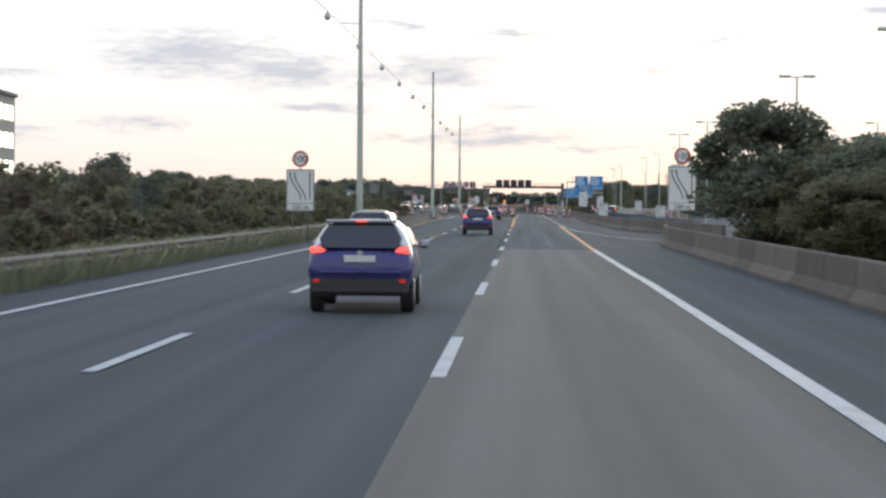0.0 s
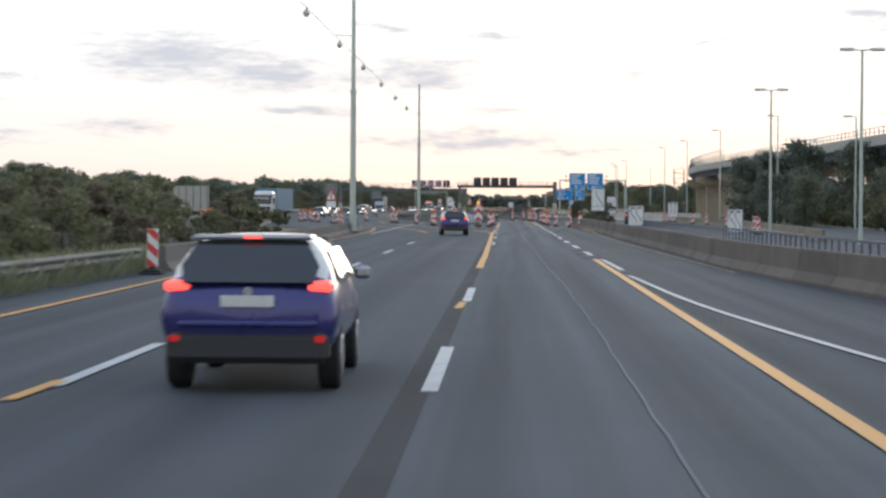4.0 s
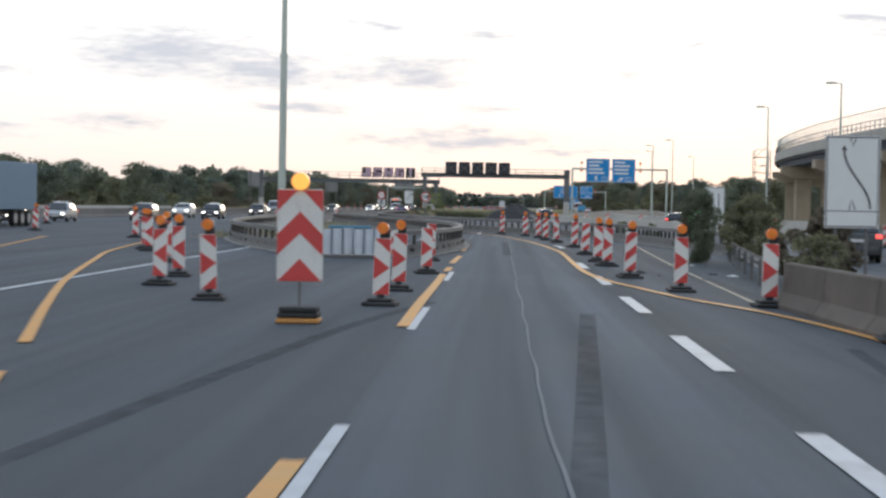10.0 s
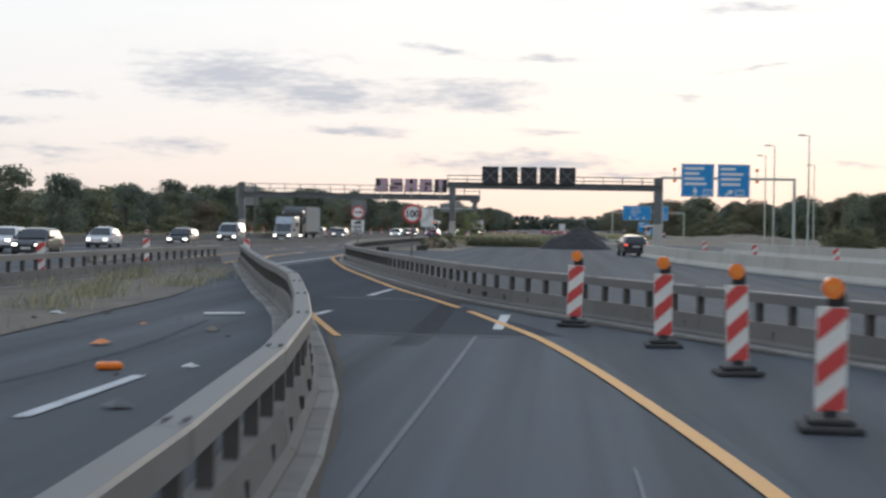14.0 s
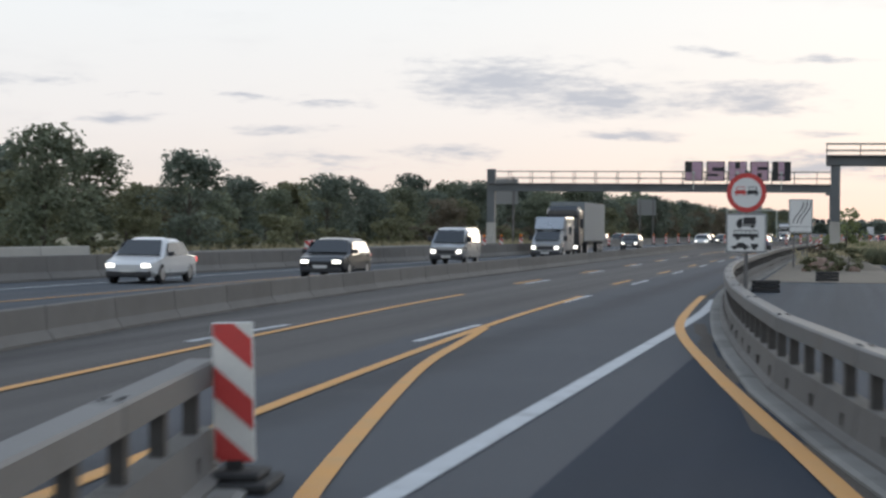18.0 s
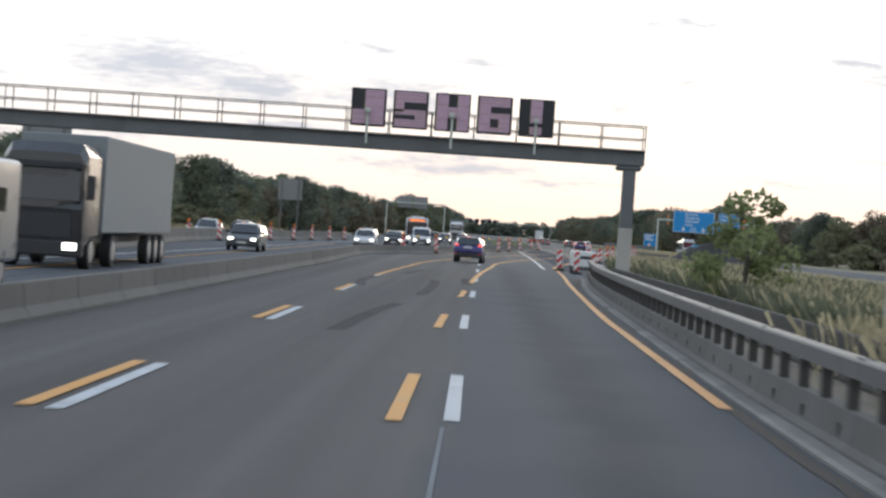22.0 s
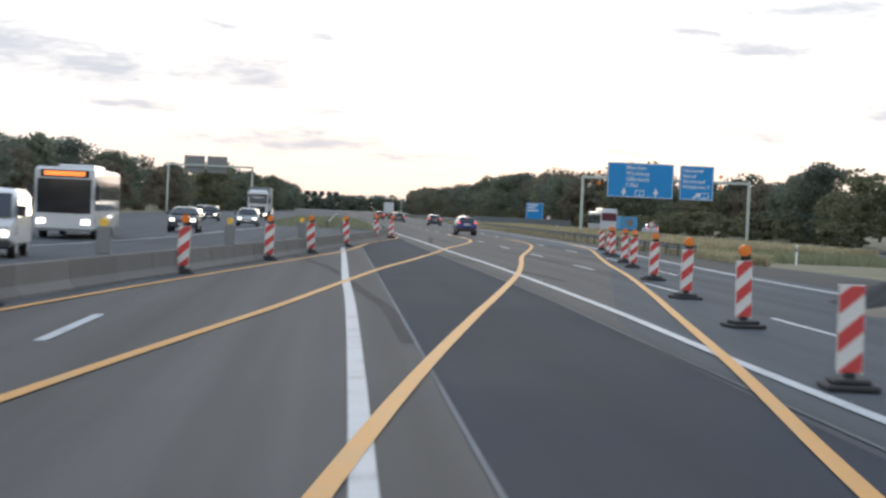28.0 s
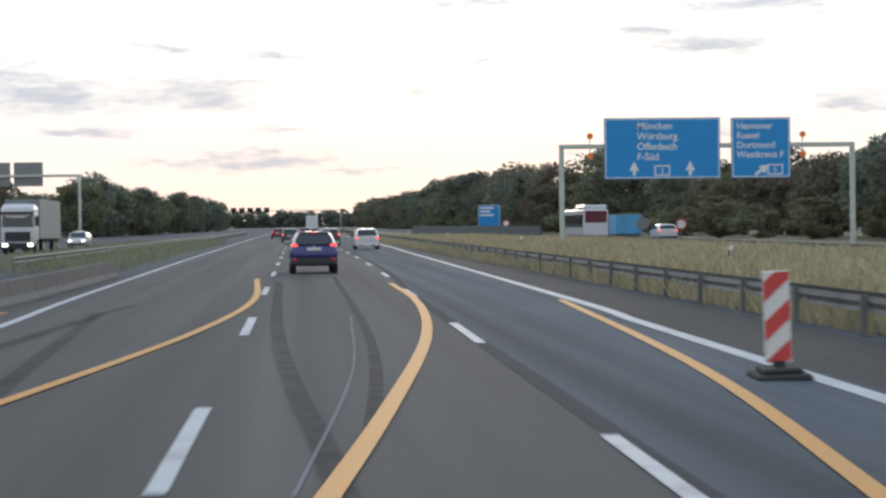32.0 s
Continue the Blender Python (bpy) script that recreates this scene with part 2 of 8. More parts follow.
SEAM = road_material("pale_joint", (0.17, 0.18, 0.19), (0.08, 0.085, 0.09), 0.3, 0.2)
WHITE_LINE = material("white_road_paint", (0.44, 0.455, 0.47), 0.6, 0, 0.2, 2, 60, 0.2, (0.2, 0.2, 0.21), 0.65, 1.2)
YELLOW_LINE = material("yellow_road_tape", (0.58, 0.265, 0.045), 0.6, 0, 0.12, 2, 60, 0.2, (0.42, 0.26, 0.09), 0.55, 0.9)
KERB_LINE = material("worn_cream_paint", (0.3, 0.26, 0.19), 0.7, 0, 0.2, 2, 60, 0.2, (0.12, 0.115, 0.11), 0.7, 1.2)
ORANGE_LINE = material("worn_orange_tape", (0.55, 0.25, 0.06), 0.6, 0, 0.2, 2, 60, 0.2, (0.28, 0.15, 0.07), 0.6, 0.9)
CONCRETE = material("barrier_concrete", (0.138, 0.13, 0.12), 0.85, 0, 0.2, 1.3, 90, 0.3, (0.11, 0.1, 0.09), 0.6, 0.8, per_object=0.12)
BARRIER_SAND = material("sand_stained_concrete", (0.2, 0.165, 0.12), 0.9, 0, 0.25, 1.3, 90, 0.3, (0.11, 0.095, 0.08), 0.6, 0.5, per_object=0.15)
BARRIER_BROWN = material("brown_stained_concrete", (0.13, 0.108, 0.09), 0.9, 0, 0.3, 1.1, 90, 0.3, (0.075, 0.06, 0.05), 0.75, 0.45, per_object=0.2)
CONCRETE_DARK = material("dark_stained_concrete", (0.07, 0.062, 0.056), 0.9, 0, 0.25, 1.3, 90, 0.3, (0.045, 0.04, 0.036), 0.6, 0.8)
CONCRETE_PALE = material("pale_concrete", (0.42, 0.4, 0.36), 0.85, 0, 0.15, 1.0, 60, 0.25, (0.25, 0.23, 0.2), 0.5, 0.5, per_object=0.06)
PIER = material("sand_coloured_concrete", (0.36, 0.3, 0.225), 0.85, 0, 0.15, 1.0, 60, 0.25, (0.24, 0.19, 0.14), 0.55, 0.3, per_object=0.08)
GIRDER = material("blue_grey_girder", (0.085, 0.095, 0.12), 0.7, 0.1, 0.2, 0.8, 50, 0.1, (0.06, 0.06, 0.065), 0.5, 0.4)
FLANGE = material("scuffed_flange_concrete", (0.2, 0.19, 0.175), 0.8, 0, 0.25, 1.6, 90, 0.3, (0.09, 0.08, 0.07), 0.7, 0.9, per_object=0.2)
STEEL = material("galvanised_steel", (0.16, 0.156, 0.152), 0.62, 0.35, 0.2, 2, 50, 0.1, (0.15, 0.13, 0.11), 0.5, 0.9, per_object=0.08)
STEEL_OLD = material("weathered_guardrail_zinc", (0.17, 0.168, 0.162), 0.65, 0.3, 0.25, 2, 50, 0.1, (0.07, 0.06, 0.05), 0.5, 0.9)
STEEL_DARK = material("dark_weathered_steel", (0.13, 0.13, 0.13), 0.6, 0.4, 0.25, 3, 60, 0.1)
POST_STEEL = material("dull_post_steel", (0.085, 0.08, 0.076), 0.7, 0.3, 0.3, 3, 60, 0.15, (0.06, 0.045, 0.035), 0.6, 1.5)
BRIGHT_STEEL = material("bright_zinc_sheet", (0.56, 0.6, 0.66), 0.4, 0.45, 0.15, 3, 40, 0.08, (0.3, 0.28, 0.25), 0.4, 1.5)
GANTRY = material("grey_gantry_paint", (0.13, 0.14, 0.145), 0.55, 0.2, 0.15, 0.7, 40, 0.08, (0.09, 0.09, 0.09), 0.5, 0.6)
POLE = material("pale_green_grey_pole", (0.46, 0.5, 0.45), 0.5, 0.3, 0.12, 0.8, 40, 0.05)
RED = material("red_reflective_sheet", (0.56, 0.055, 0.05), 0.45, 0, 0.1, 3, 40, 0.03, (0.35, 0.08, 0.07), 0.35, 2.0)
WHITE = material("white_reflective_sheet", (0.68, 0.67, 0.63), 0.5, 0, 0.08, 3, 40, 0.03, (0.45, 0.42, 0.38), 0.4, 2.0)
SIGN_WHITE = material("white_sign_face", (0.7, 0.7, 0.68), 0.45, 0, 0.05, 2, 30, 0.02)
SIGN_GREY = material("grey_sign_back", (0.22, 0.225, 0.225), 0.5, 0.5, 0.1, 2, 30, 0.03)
BLACK = material("black_print", (0.025, 0.025, 0.027), 0.5, 0, 0.1, 3, 40, 0.02)
RUBBER = material("black_recycled_rubber", (0.035, 0.034, 0.034), 0.85, 0, 0.3, 6, 90, 0.4)
BLUE = material("motorway_blue_sheet", (0.004, 0.235, 0.56), 0.45, 0, 0.08, 2, 30, 0.02)
ORANGE = material("amber_lamp_lens", (0.85, 0.2, 0.02), 0.3, 0, 0.1, 8, 80, 0.05)
AMBER_LIT = material("lit_amber_lens", (1.0, 0.42, 0.08), 0.3, 0, 0.05, 8, 80, 0.0, emit=0.9)
LED = material("matt_black_display", (0.02, 0.021, 0.023), 0.6, 0, 0.15, 4, 80, 0.05)
LED_CROSS = material("grey_display_cross", (0.12, 0.12, 0.125), 0.6)
PINK = material("pink_spray_paint", (0.48, 0.31, 0.4), 0.6, 0, 0.15, 3, 40, 0.03)
GOLD = material("ochre_spray_paint", (0.3, 0.24, 0.14), 0.6)
GRASS_GROUND = material("dry_grass_ground", (0.2, 0.175, 0.105), 0.95, 0, 0.35, 0.4, 30, 0.5, (0.08, 0.1, 0.04), 0.7, 0.12)
DIRT = material("sandy_dirt", (0.2, 0.165, 0.125), 0.95, 0, 0.25, 0.8, 40, 0.5, (0.12, 0.1, 0.08), 0.6, 0.25)
SOIL = material("dark_soil_heap", (0.035, 0.033, 0.033), 0.95, 0, 0.3, 1.5, 40, 0.7)
ISLAND = material("worn_island_earth", (0.135, 0.112, 0.088), 0.95, 0, 0.4, 0.9, 45, 0.6, (0.07, 0.062, 0.05), 0.75, 0.35)
BOULDER = material("reddish_boulder_stone", (0.25, 0.17, 0.13), 0.9, 0, 0.3, 2.0, 40, 0.6, (0.14, 0.1, 0.08), 0.6, 1.2, per_object=0.2)
BARK = material("grey_bark", (0.1, 0.085, 0.07), 0.9, 0, 0.3, 4, 60, 0.5)
PLATE = material("number_plate", (0.6, 0.6, 0.58), 0.5)
GLASS_DARK = material("tinted_glass", (0.012, 0.014, 0.016), 0.06, 0, 0.1, 2, 20, 0.0, coat=0.5)
TYRE = material("tyre_rubber", (0.02, 0.02, 0.02), 0.8, 0, 0.2, 5, 60, 0.2)
RIM = material("alloy_rim", (0.4, 0.4, 0.4), 0.35, 0.8, 0.1, 5, 60, 0.02)
TRIM = material("black_plastic_trim", (0.03, 0.03, 0.032), 0.6, 0, 0.15, 5, 60, 0.1)
TAIL = material("red_tail_lamp", (0.5, 0.02, 0.02), 0.2, 0, 0.1, 5, 60, 0.0, emit=0.35)
TAIL_LIT = material("lit_red_tail_lamp", (0.95, 0.09, 0.07), 0.2, 0, 0.1, 5, 60, 0.0, emit=1.6)
HEAD_LIT = material("lit_headlamp", (1.0, 0.95, 0.85), 0.15, 0, 0.02, 5, 60, 0.0, emit=4.0)


def blend_road(mat, other, x0, x1, y0, y1):
    """Lets one surfacing fade into another across a lane, as overlay work leaves it."""
    nt = mat.node_tree
    N, L = nt.nodes.new, nt.links.new
    b = nt.nodes["Principled BSDF"]
    src = b.inputs["Base Color"].links[0].from_socket
    tc, sep, ns = N("ShaderNodeTexCoord"), N("ShaderNodeSeparateXYZ"), N("ShaderNodeTexNoise")
    L(tc.outputs["Object"], sep.inputs[0])
    L(tc.outputs["Object"], ns.inputs["Vector"])
    ns.inputs["Scale"].default_value = 0.3
    ad = N("ShaderNodeMath")
    ad.operation = "ADD"
    L(sep.outputs[0], ad.inputs[0])
    L(ns.outputs[0], ad.inputs[1])
    fx, fy, mul, mx = N("ShaderNodeMapRange"), N("ShaderNodeMapRange"), N("ShaderNodeMath"), N("ShaderNodeMixRGB")
    fx.interpolation_type = fy.interpolation_type = "SMOOTHSTEP"
    fx.inputs[1].default_value, fx.inputs[2].default_value = x0, x1
    fy.inputs[1].default_value, fy.inputs[2].default_value = y0, y1
    fy.inputs[3].default_value, fy.inputs[4].default_value = 1, 0
    mul.operation = "MULTIPLY"
    L(ad.outputs[0], fx.inputs[0])
    L(sep.outputs[1], fy.inputs[0])
    L(fx.outputs[0], mul.inputs[0])
    L(fy.outputs[0], mul.inputs[1])
    L(mul.outputs[0], mx.inputs[0])
    L(src, mx.inputs[1])
    mx.inputs[2].default_value = (*other, 1)
    L(mx.outputs[0], b.inputs["Base Color"])


blend_road(ASPHALT_TAN, (0.083, 0.086, 0.095), -17.9, -17.5, 560, 620)
blend_road(ASPHALT_TAN, (0.057, 0.059, 0.065), -16.9, -16.2, 560, 600)
blend_road(ASPHALT_TAN, (0.079, 0.083, 0.092), -16.1, -15.2, 560, 620)


def leaf_material(name, base, vary, through=0.5):
    """Leaves and blades: part of the light passes through them."""
    m = material(name, base, 0.75, 0, 0.22, 0.7, 14, 0.0, per_object=0.14)
    nt = m.node_tree
    b = nt.nodes["Principled BSDF"]
    src = b.inputs["Base Color"].links[0].from_socket
    g, hs, mr = nt.nodes.new("ShaderNodeNewGeometry"), nt.nodes.new("ShaderNodeHueSaturation"), nt.nodes.new("ShaderNodeMapRange")
    mr.inputs[3].default_value, mr.inputs[4].default_value = 1 - vary, 1 + vary
    nt.links.new(g.outputs["Random Per Island"], mr.inputs[0])
    nt.links.new(mr.outputs[0], hs.inputs["Value"])
    nt.links.new(src, hs.inputs["Color"])
    nt.links.new(hs.outputs[0], b.inputs["Base Color"])
    b.inputs["Specular IOR Level"].default_value = 0.3
    tr, mx = nt.nodes.new("ShaderNodeBsdfTranslucent"), nt.nodes.new("ShaderNodeMixShader")
    nt.links.new(hs.outputs[0], tr.inputs[0])
    mx.inputs[0].default_value = through
    nt.links.new(b.outputs[0], mx.inputs[1])
    nt.links.new(tr.outputs[0], mx.inputs[2])
    nt.links.new(mx.outputs[0], nt.nodes["Material Output"].inputs[0])
    return m


# leaf colours are lifted above real foliage to stand in for haze
LEAF = leaf_material("oak_leaves", (0.18, 0.2, 0.138), 0.3)
LEAF_DARK = leaf_material("dark_leaves", (0.165, 0.19, 0.15), 0.3)
LEAF_OLIVE = leaf_material("olive_leaves", (0.2, 0.2, 0.12), 0.3)
LEAF_BROWN = leaf_material("brownish_leaves", (0.195, 0.165, 0.12), 0.3)
GRASS_DRY = leaf_material("dry_grass_blades", (0.4, 0.35, 0.225), 0.28)
GRASS_SCRUB = leaf_material("grey_green_scrub_blades", (0.19, 0.2, 0.13), 0.25)
GRASS_GREEN = leaf_material("green_grass_blades", (0.25, 0.26, 0.16), 0.28)


def paint(name, base, metal=0.3, rough=0.3):
    return material(name, base, rough, metal, 0.04, 2, 50, 0.0, [c * 0.8 for c in base], 0.25, 1.0, coat=0.6)


# ---- building helpers ----
def finish(name, bm, mat, parent=None, label="", smooth=False):
    """Links a bmesh as one mesh object, a child of parent where one is given."""
    me = bpy.data.meshes.new(name)
    bm.to_mesh(me)
    bm.free()
    for mm in mat if isinstance(mat, (list, tuple)) else [mat]:
        me.materials.append(mm)
    if smooth:
        me.shade_smooth()
    ob = new(name, me)
    if parent is not None:
        ob.parent = parent
    if label:
        ob["label"] = label
    return ob


def part(name, bm, mat, parent, label="", smooth=False):
    return finish(name, bm, mat, parent, label, smooth)


def empty(name, m=None):
    ob = new(name)
    ob.empty_display_size = 0.2
    if m is not None:
        ob.matrix_basis = m
    return ob


def add_box(bm, x0, x1, y0, y1, z0, z1, bevel=0.0, m=None):
    r = bmesh.ops.create_cube(bm, size=1)
    vs = r["verts"]
    bmesh.ops.scale(bm, vec=(x1 - x0, y1 - y0, z1 - z0), verts=vs)
    bmesh.ops.translate(bm, vec=((x0 + x1) / 2, (y0 + y1) / 2, (z0 + z1) / 2), verts=vs)
    if bevel:
        es = list({e for v in vs for e in v.link_edges})
        res = bmesh.ops.bevel(bm, geom=es, offset=bevel, segments=1, affect="EDGES")
        vs = list({v for f in res["faces"] for v in f.verts} | {v for v in vs if v.is_valid})
    if m is not None:
        bmesh.ops.transform(bm, matrix=m, verts=[v for v in vs if v.is_valid])
    return bm


def box(x0, x1, y0, y1, z0, z1, bevel=0.0, m=None):
    return add_box(bmesh.new(), x0, x1, y0, y1, z0, z1, bevel, m)


def add_tube(bm, a, b, r0, r1=None, n=10, caps=True):
    r1 = r0 if r1 is None else r1
    a, b = Vector(a), Vector(b)
    d = b - a
    q = d.to_track_quat("Z", "Y").to_matrix().to_4x4()
    m = Matrix.Translation((a + b) / 2) @ q
    bmesh.ops.create_cone(bm, cap_ends=caps, segments=n, radius1=r0, radius2=r1, depth=d.length, matrix=m)
    return bm


def tube(a, b, r0, r1=None, n=10):
    return add_tube(bmesh.new(), a, b, r0, r1, n)


def add_poly(bm, pts, thick=0.0, axis=(0, 1, 0)):
    """A flat polygon, drawn out by thick along axis."""
    vs = [bm.verts.new(p) for p in pts]
    f = bm.faces.new(vs)
    if thick:
        r = bmesh.ops.extrude_face_region(bm, geom=[f])
        bmesh.ops.translate(bm, vec=Vector(axis) * thick, verts=[g for g in r["geom"] if isinstance(g, bmesh.types.BMVert)])
    bmesh.ops.recalc_face_normals(bm, faces=bm.faces)
    return bm


def smooth_path(pts, step=2.0):
    """A Catmull-Rom curve through plan points, sampled about every step metres."""
    P = [Vector((*p, 0)) if len(p) == 2 else Vector(p) for p in pts]
    P = [P[0] * 2 - P[1]] + P + [P[-1] * 2 - P[-2]]
    out = []
    for i in range(1, len(P) - 2):
        n = max(1, int((P[i + 1] - P[i]).length / step))
        for k in range(n):
            t = k / n
            out.append(0.5 * (2 * P[i] + (P[i + 1] - P[i - 1]) * t + (2 * P[i - 1] - 5 * P[i] + 4 * P[i + 1] - P[i + 2]) * t * t + (3 * P[i] - P[i - 1] - 3 * P[i + 1] + P[i + 2]) * t ** 3))
    out.append(P[-2])
    return out


def side_of(path, i):
    a, b = path[max(0, i - 1)], path[min(len(path) - 1, i + 1)]
    d = (b - a).normalized()
    return d, Vector((d.y, -d.x, 0))


def ribbon(bm, path, w, z):
    prev = None
    for i, p in enumerate(path):
        d, s = side_of(path, i)
        row = [bm.verts.new(p + s * k * w / 2 + Vector((0, 0, z))) for k in (-1, 1)]
        if prev:
            bm.faces.new((prev[0], prev[1], row[1], row[0]))
        prev = row
    return bm


def sweep(bm, path, profile, closed=True):
    """Draws a profile of (sideways, up) points along a path."""
    rows = []
    for i, p in enumerate(path):
        d, s = side_of(path, i)
        rows.append([bm.verts.new(p + s * u + Vector((0, 0, v))) for u, v in profile])
    n = len(profile)
    for a, b in zip(rows, rows[1:]):
        for k in range(n if closed else n - 1):
            bm.faces.new((a[k], a[(k + 1) % n], b[(k + 1) % n], b[k]))
    if closed:
        bm.faces.new(rows[0])
        bm.faces.new(rows[-1])
    bmesh.ops.recalc_face_normals(bm, faces=bm.faces)
    return bm


def along(path, step, start=0.0):
    """Points and directions every step metres along a path."""
    out, want, done = [], start, 0.0
    for a, b in zip(path, path[1:]):
        l = (b - a).length
        while want <= done + l:
            out.append((a + (b - a) * ((want - done) / l), (b - a).normalized()))
            want += step
        done += l
    return out


def at(p, d):
    """The pose at p that looks along d in plan."""
    return pose(p[0], p[1], p[2] if len(p) > 2 else 0, 0, 0, math.degrees(math.atan2(-d[0], d[1])))


# ---- ground and roads ----
def sheet(name, pts, mat, z, label="", kind="structure", category=""):
    bm = bmesh.new()
    bm.faces.new([bm.verts.new((x, y, z)) for x, y in pts])
    bmesh.ops.recalc_face_normals(bm, faces=bm.faces)
    if bm.faces[:] and bm.faces[0].normal.z < 0:
        bmesh.ops.reverse_faces(bm, faces=bm.faces)
    return tagged(finish(name, bm, mat), label, category, "", kind)


def band(name, left, right, mat, z, label="", step=4.0):
    """A paved strip between two edges, each given as (x, y) points with rising y."""
    ya, yb = max(left[0][1], right[0][1]), min(left[-1][1], right[-1][1])
    n = max(2, int((yb - ya) / step))
    lx, ly = zip(*left)
    rx, ry = zip(*right)
    bm, prev = bmesh.new(), None
    for k in range(n + 1):
        y = ya + (yb - ya) * k / n
        row = [bm.verts.new((float(np.interp(y, ly, lx)), y, z)), bm.verts.new((float(np.interp(y, ry, rx)), y, z))]
        if prev:
            bm.faces.new((prev[0], prev[1], row[1], row[0]))
        prev = row
    return tagged(finish(name, bm, mat), label, "road", "", "structure")


sheet("ground", [(-3500, -600), (3500, -600), (3500, 4500), (-3500, 4500)], GRASS_GROUND, -0.06, "dry grassy ground beside the motorway", category="ground")
band("road", [(-11.5, -120), (-11.5, 200), (-13, 235), (-44, 300), (-44, 480), (-42.62, 700), (-41.04, 1000), (-40, 3800)],
     [(6.4, -120), (6.4, 84), (31, 100), (30.79, 560), (8.06, 640), (5.38, 700), (6.96, 1000), (12, 3800)], ASPHALT, 0.0, "aged grey asphalt carriageway with worn wheel tracks")
band("road_right", [(18.06, 640), (19.96, 1000), (26, 3800)], [(30.79, 560), (31.96, 1000), (40, 3800)], ASPHALT, -0.01, "asphalt carriageway behind the grass verge")
band("concrete_lane", [(-1.65, -120), (-1.64, 40), (-1.46, 77.4)], [(2.38, -120), (2.36, 30), (2.22, 76.2)], CONCRETE_ROAD, 0.005, "pale brownish concrete lane surface")
band("road_brown", [(-20.5, 380), (-25.2, 410), (-24.8, 440), (-25.76, 580), (-21.87, 615), (-13.86, 693), (-9.98, 745), (-8.24, 1000), (-9, 2500)],
     [(-13.1, 380), (-13.1, 430), (-14, 450), (-14.21, 560), (-9.14, 640), (-0.62, 700), (3.02, 745), (4.36, 1000), (6, 2500)], ASPHALT_TAN, 0.005, "brownish asphalt of the main carriageway")
band("dark_patch", [(-13.22, 574), (-13.18, 600), (-13.12, 622), (-13.02, 645), (-12.82, 700), (-12.0, 716), (-11.2, 735)], [(-13.1, 574), (-10.15, 600), (-9.58, 640), (-9.48, 655), (-9.78, 700), (-9.8, 735)], ASPHALT_NEW, 0.009, "fresh dark asphalt strip in the carriageway")
band("dark_lane", [(-1.49, 640), (-1.09, 715), (-0.71, 740), (0.08, 776), (1.36, 1000), (2, 2000)], [(2.06, 640), (2.69, 760), (4.16, 1000), (5.6, 2000)], ASPHALT_BLUE, 0.009, "bluish grey asphalt of the outer lane")
band("worn_lane", [(-1.95, 77), (-1.8, 150), (-1.6, 200), (-1.75, 300), (-2.1, 322), (-2.7, 330), (-4.2, 342), (-6.8, 354.5)], [(2.0, 76), (2.2, 150), (2.0, 200), (2.1, 300), (1.6, 320), (0.9, 330), (-0.4, 344), (-2.5, 354.5)], ASPHALT_BLUE, 0.004, "bluish worn lane with polished wheel tracks, sky sheen in its colour", 2.0)
band("shoulder", [(1.14, 655), (1.33, 690), (2.41, 716), (2.79, 760), (3.5, 846), (4.66, 1000), (6, 2000)], [(5.64, 655), (5.63, 690), (4.56, 716), (5.47, 870), (6.66, 1000), (9, 2000)], ASPHALT_SHOULDER, 0.0095, "brownish hard shoulder beside the guardrail")
band("crossover_lane", [(-4.6, 344.6), (-6.8, 354.6), (-8.4, 364), (-13.1, 398), (-13.1, 415), (-12.95, 424)], [(-0.45, 344.6), (-2.5, 354.6), (-6.4, 376), (-10.3, 398), (-12.5, 415), (-12.9, 424)], ASPHALT_NEW, 0.0085, "dark fresh asphalt of the crossover lane")
band("median_dirt", [(-15.4, 318), (-15.7, 360), (-15.6, 396)], [(-8.6, 318), (-10.5, 360), (-14.6, 396)], ISLAND, 0.02, "worn sandy earth of the traffic island")
band("work_strip", [(-13.8, 460), (-13.9, 520), (-12.61, 562)], [(-9.0, 440), (-8.5, 520), (-7.04, 620)], DIRT, 0.015, "dirt strip behind the barrier")

band("verge", [(-11.3, 500), (-10.7, 556), (-11.13, 575), (-9.9, 590), (-8.04, 601)], [(-1.0, 500), (-2.14, 601)], GRASS_GROUND, 0.02, "grassy verge behind the barrier")


laid = []


def line(name, pts, w, mat, label, z=None, wobble=0.0):
    if z is None:
        z = (0.019 if mat in (YELLOW_LINE, ORANGE_LINE) else 0.014) + 0.0004 * (len(laid) % 9)
    else:
        z += 0.00033 * (len(laid) % 7)
    laid.append(name)
    path = smooth_path(pts, 1.5)
    for p in path:
        p.x += wobble * noise.noise(Vector((p.y * 0.45, w * 50, 0)))
    return tagged(finish(name, ribbon(bmesh.new(), path, w, z), mat), label, "road marking", "", "structure")


def dashes(pts, first, count, mat, label, w=0.17, length=6.0, period=18.0, z=None, group="lane dashes"):
    z = 0.021 if mat is YELLOW_LINE else 0.0165
    path = smooth_path(pts, 1.0)
    ys = [p.y for p in path]
    xs = [p.x for p in path]
    for k in range(count):
        y = first + k * period
        seg = [Vector((float(np.interp(y + length * j / 4, ys, xs)), y + length * j / 4, 0)) for j in range(5)]
        tagged(finish("lane_dash", ribbon(bmesh.new(), seg, w, z), mat), label, "road marking", group, "structure")


WD, YD, SOL = "white painted lane dash on asphalt", "yellow temporary lane dash", "yellow temporary marking tape on asphalt"
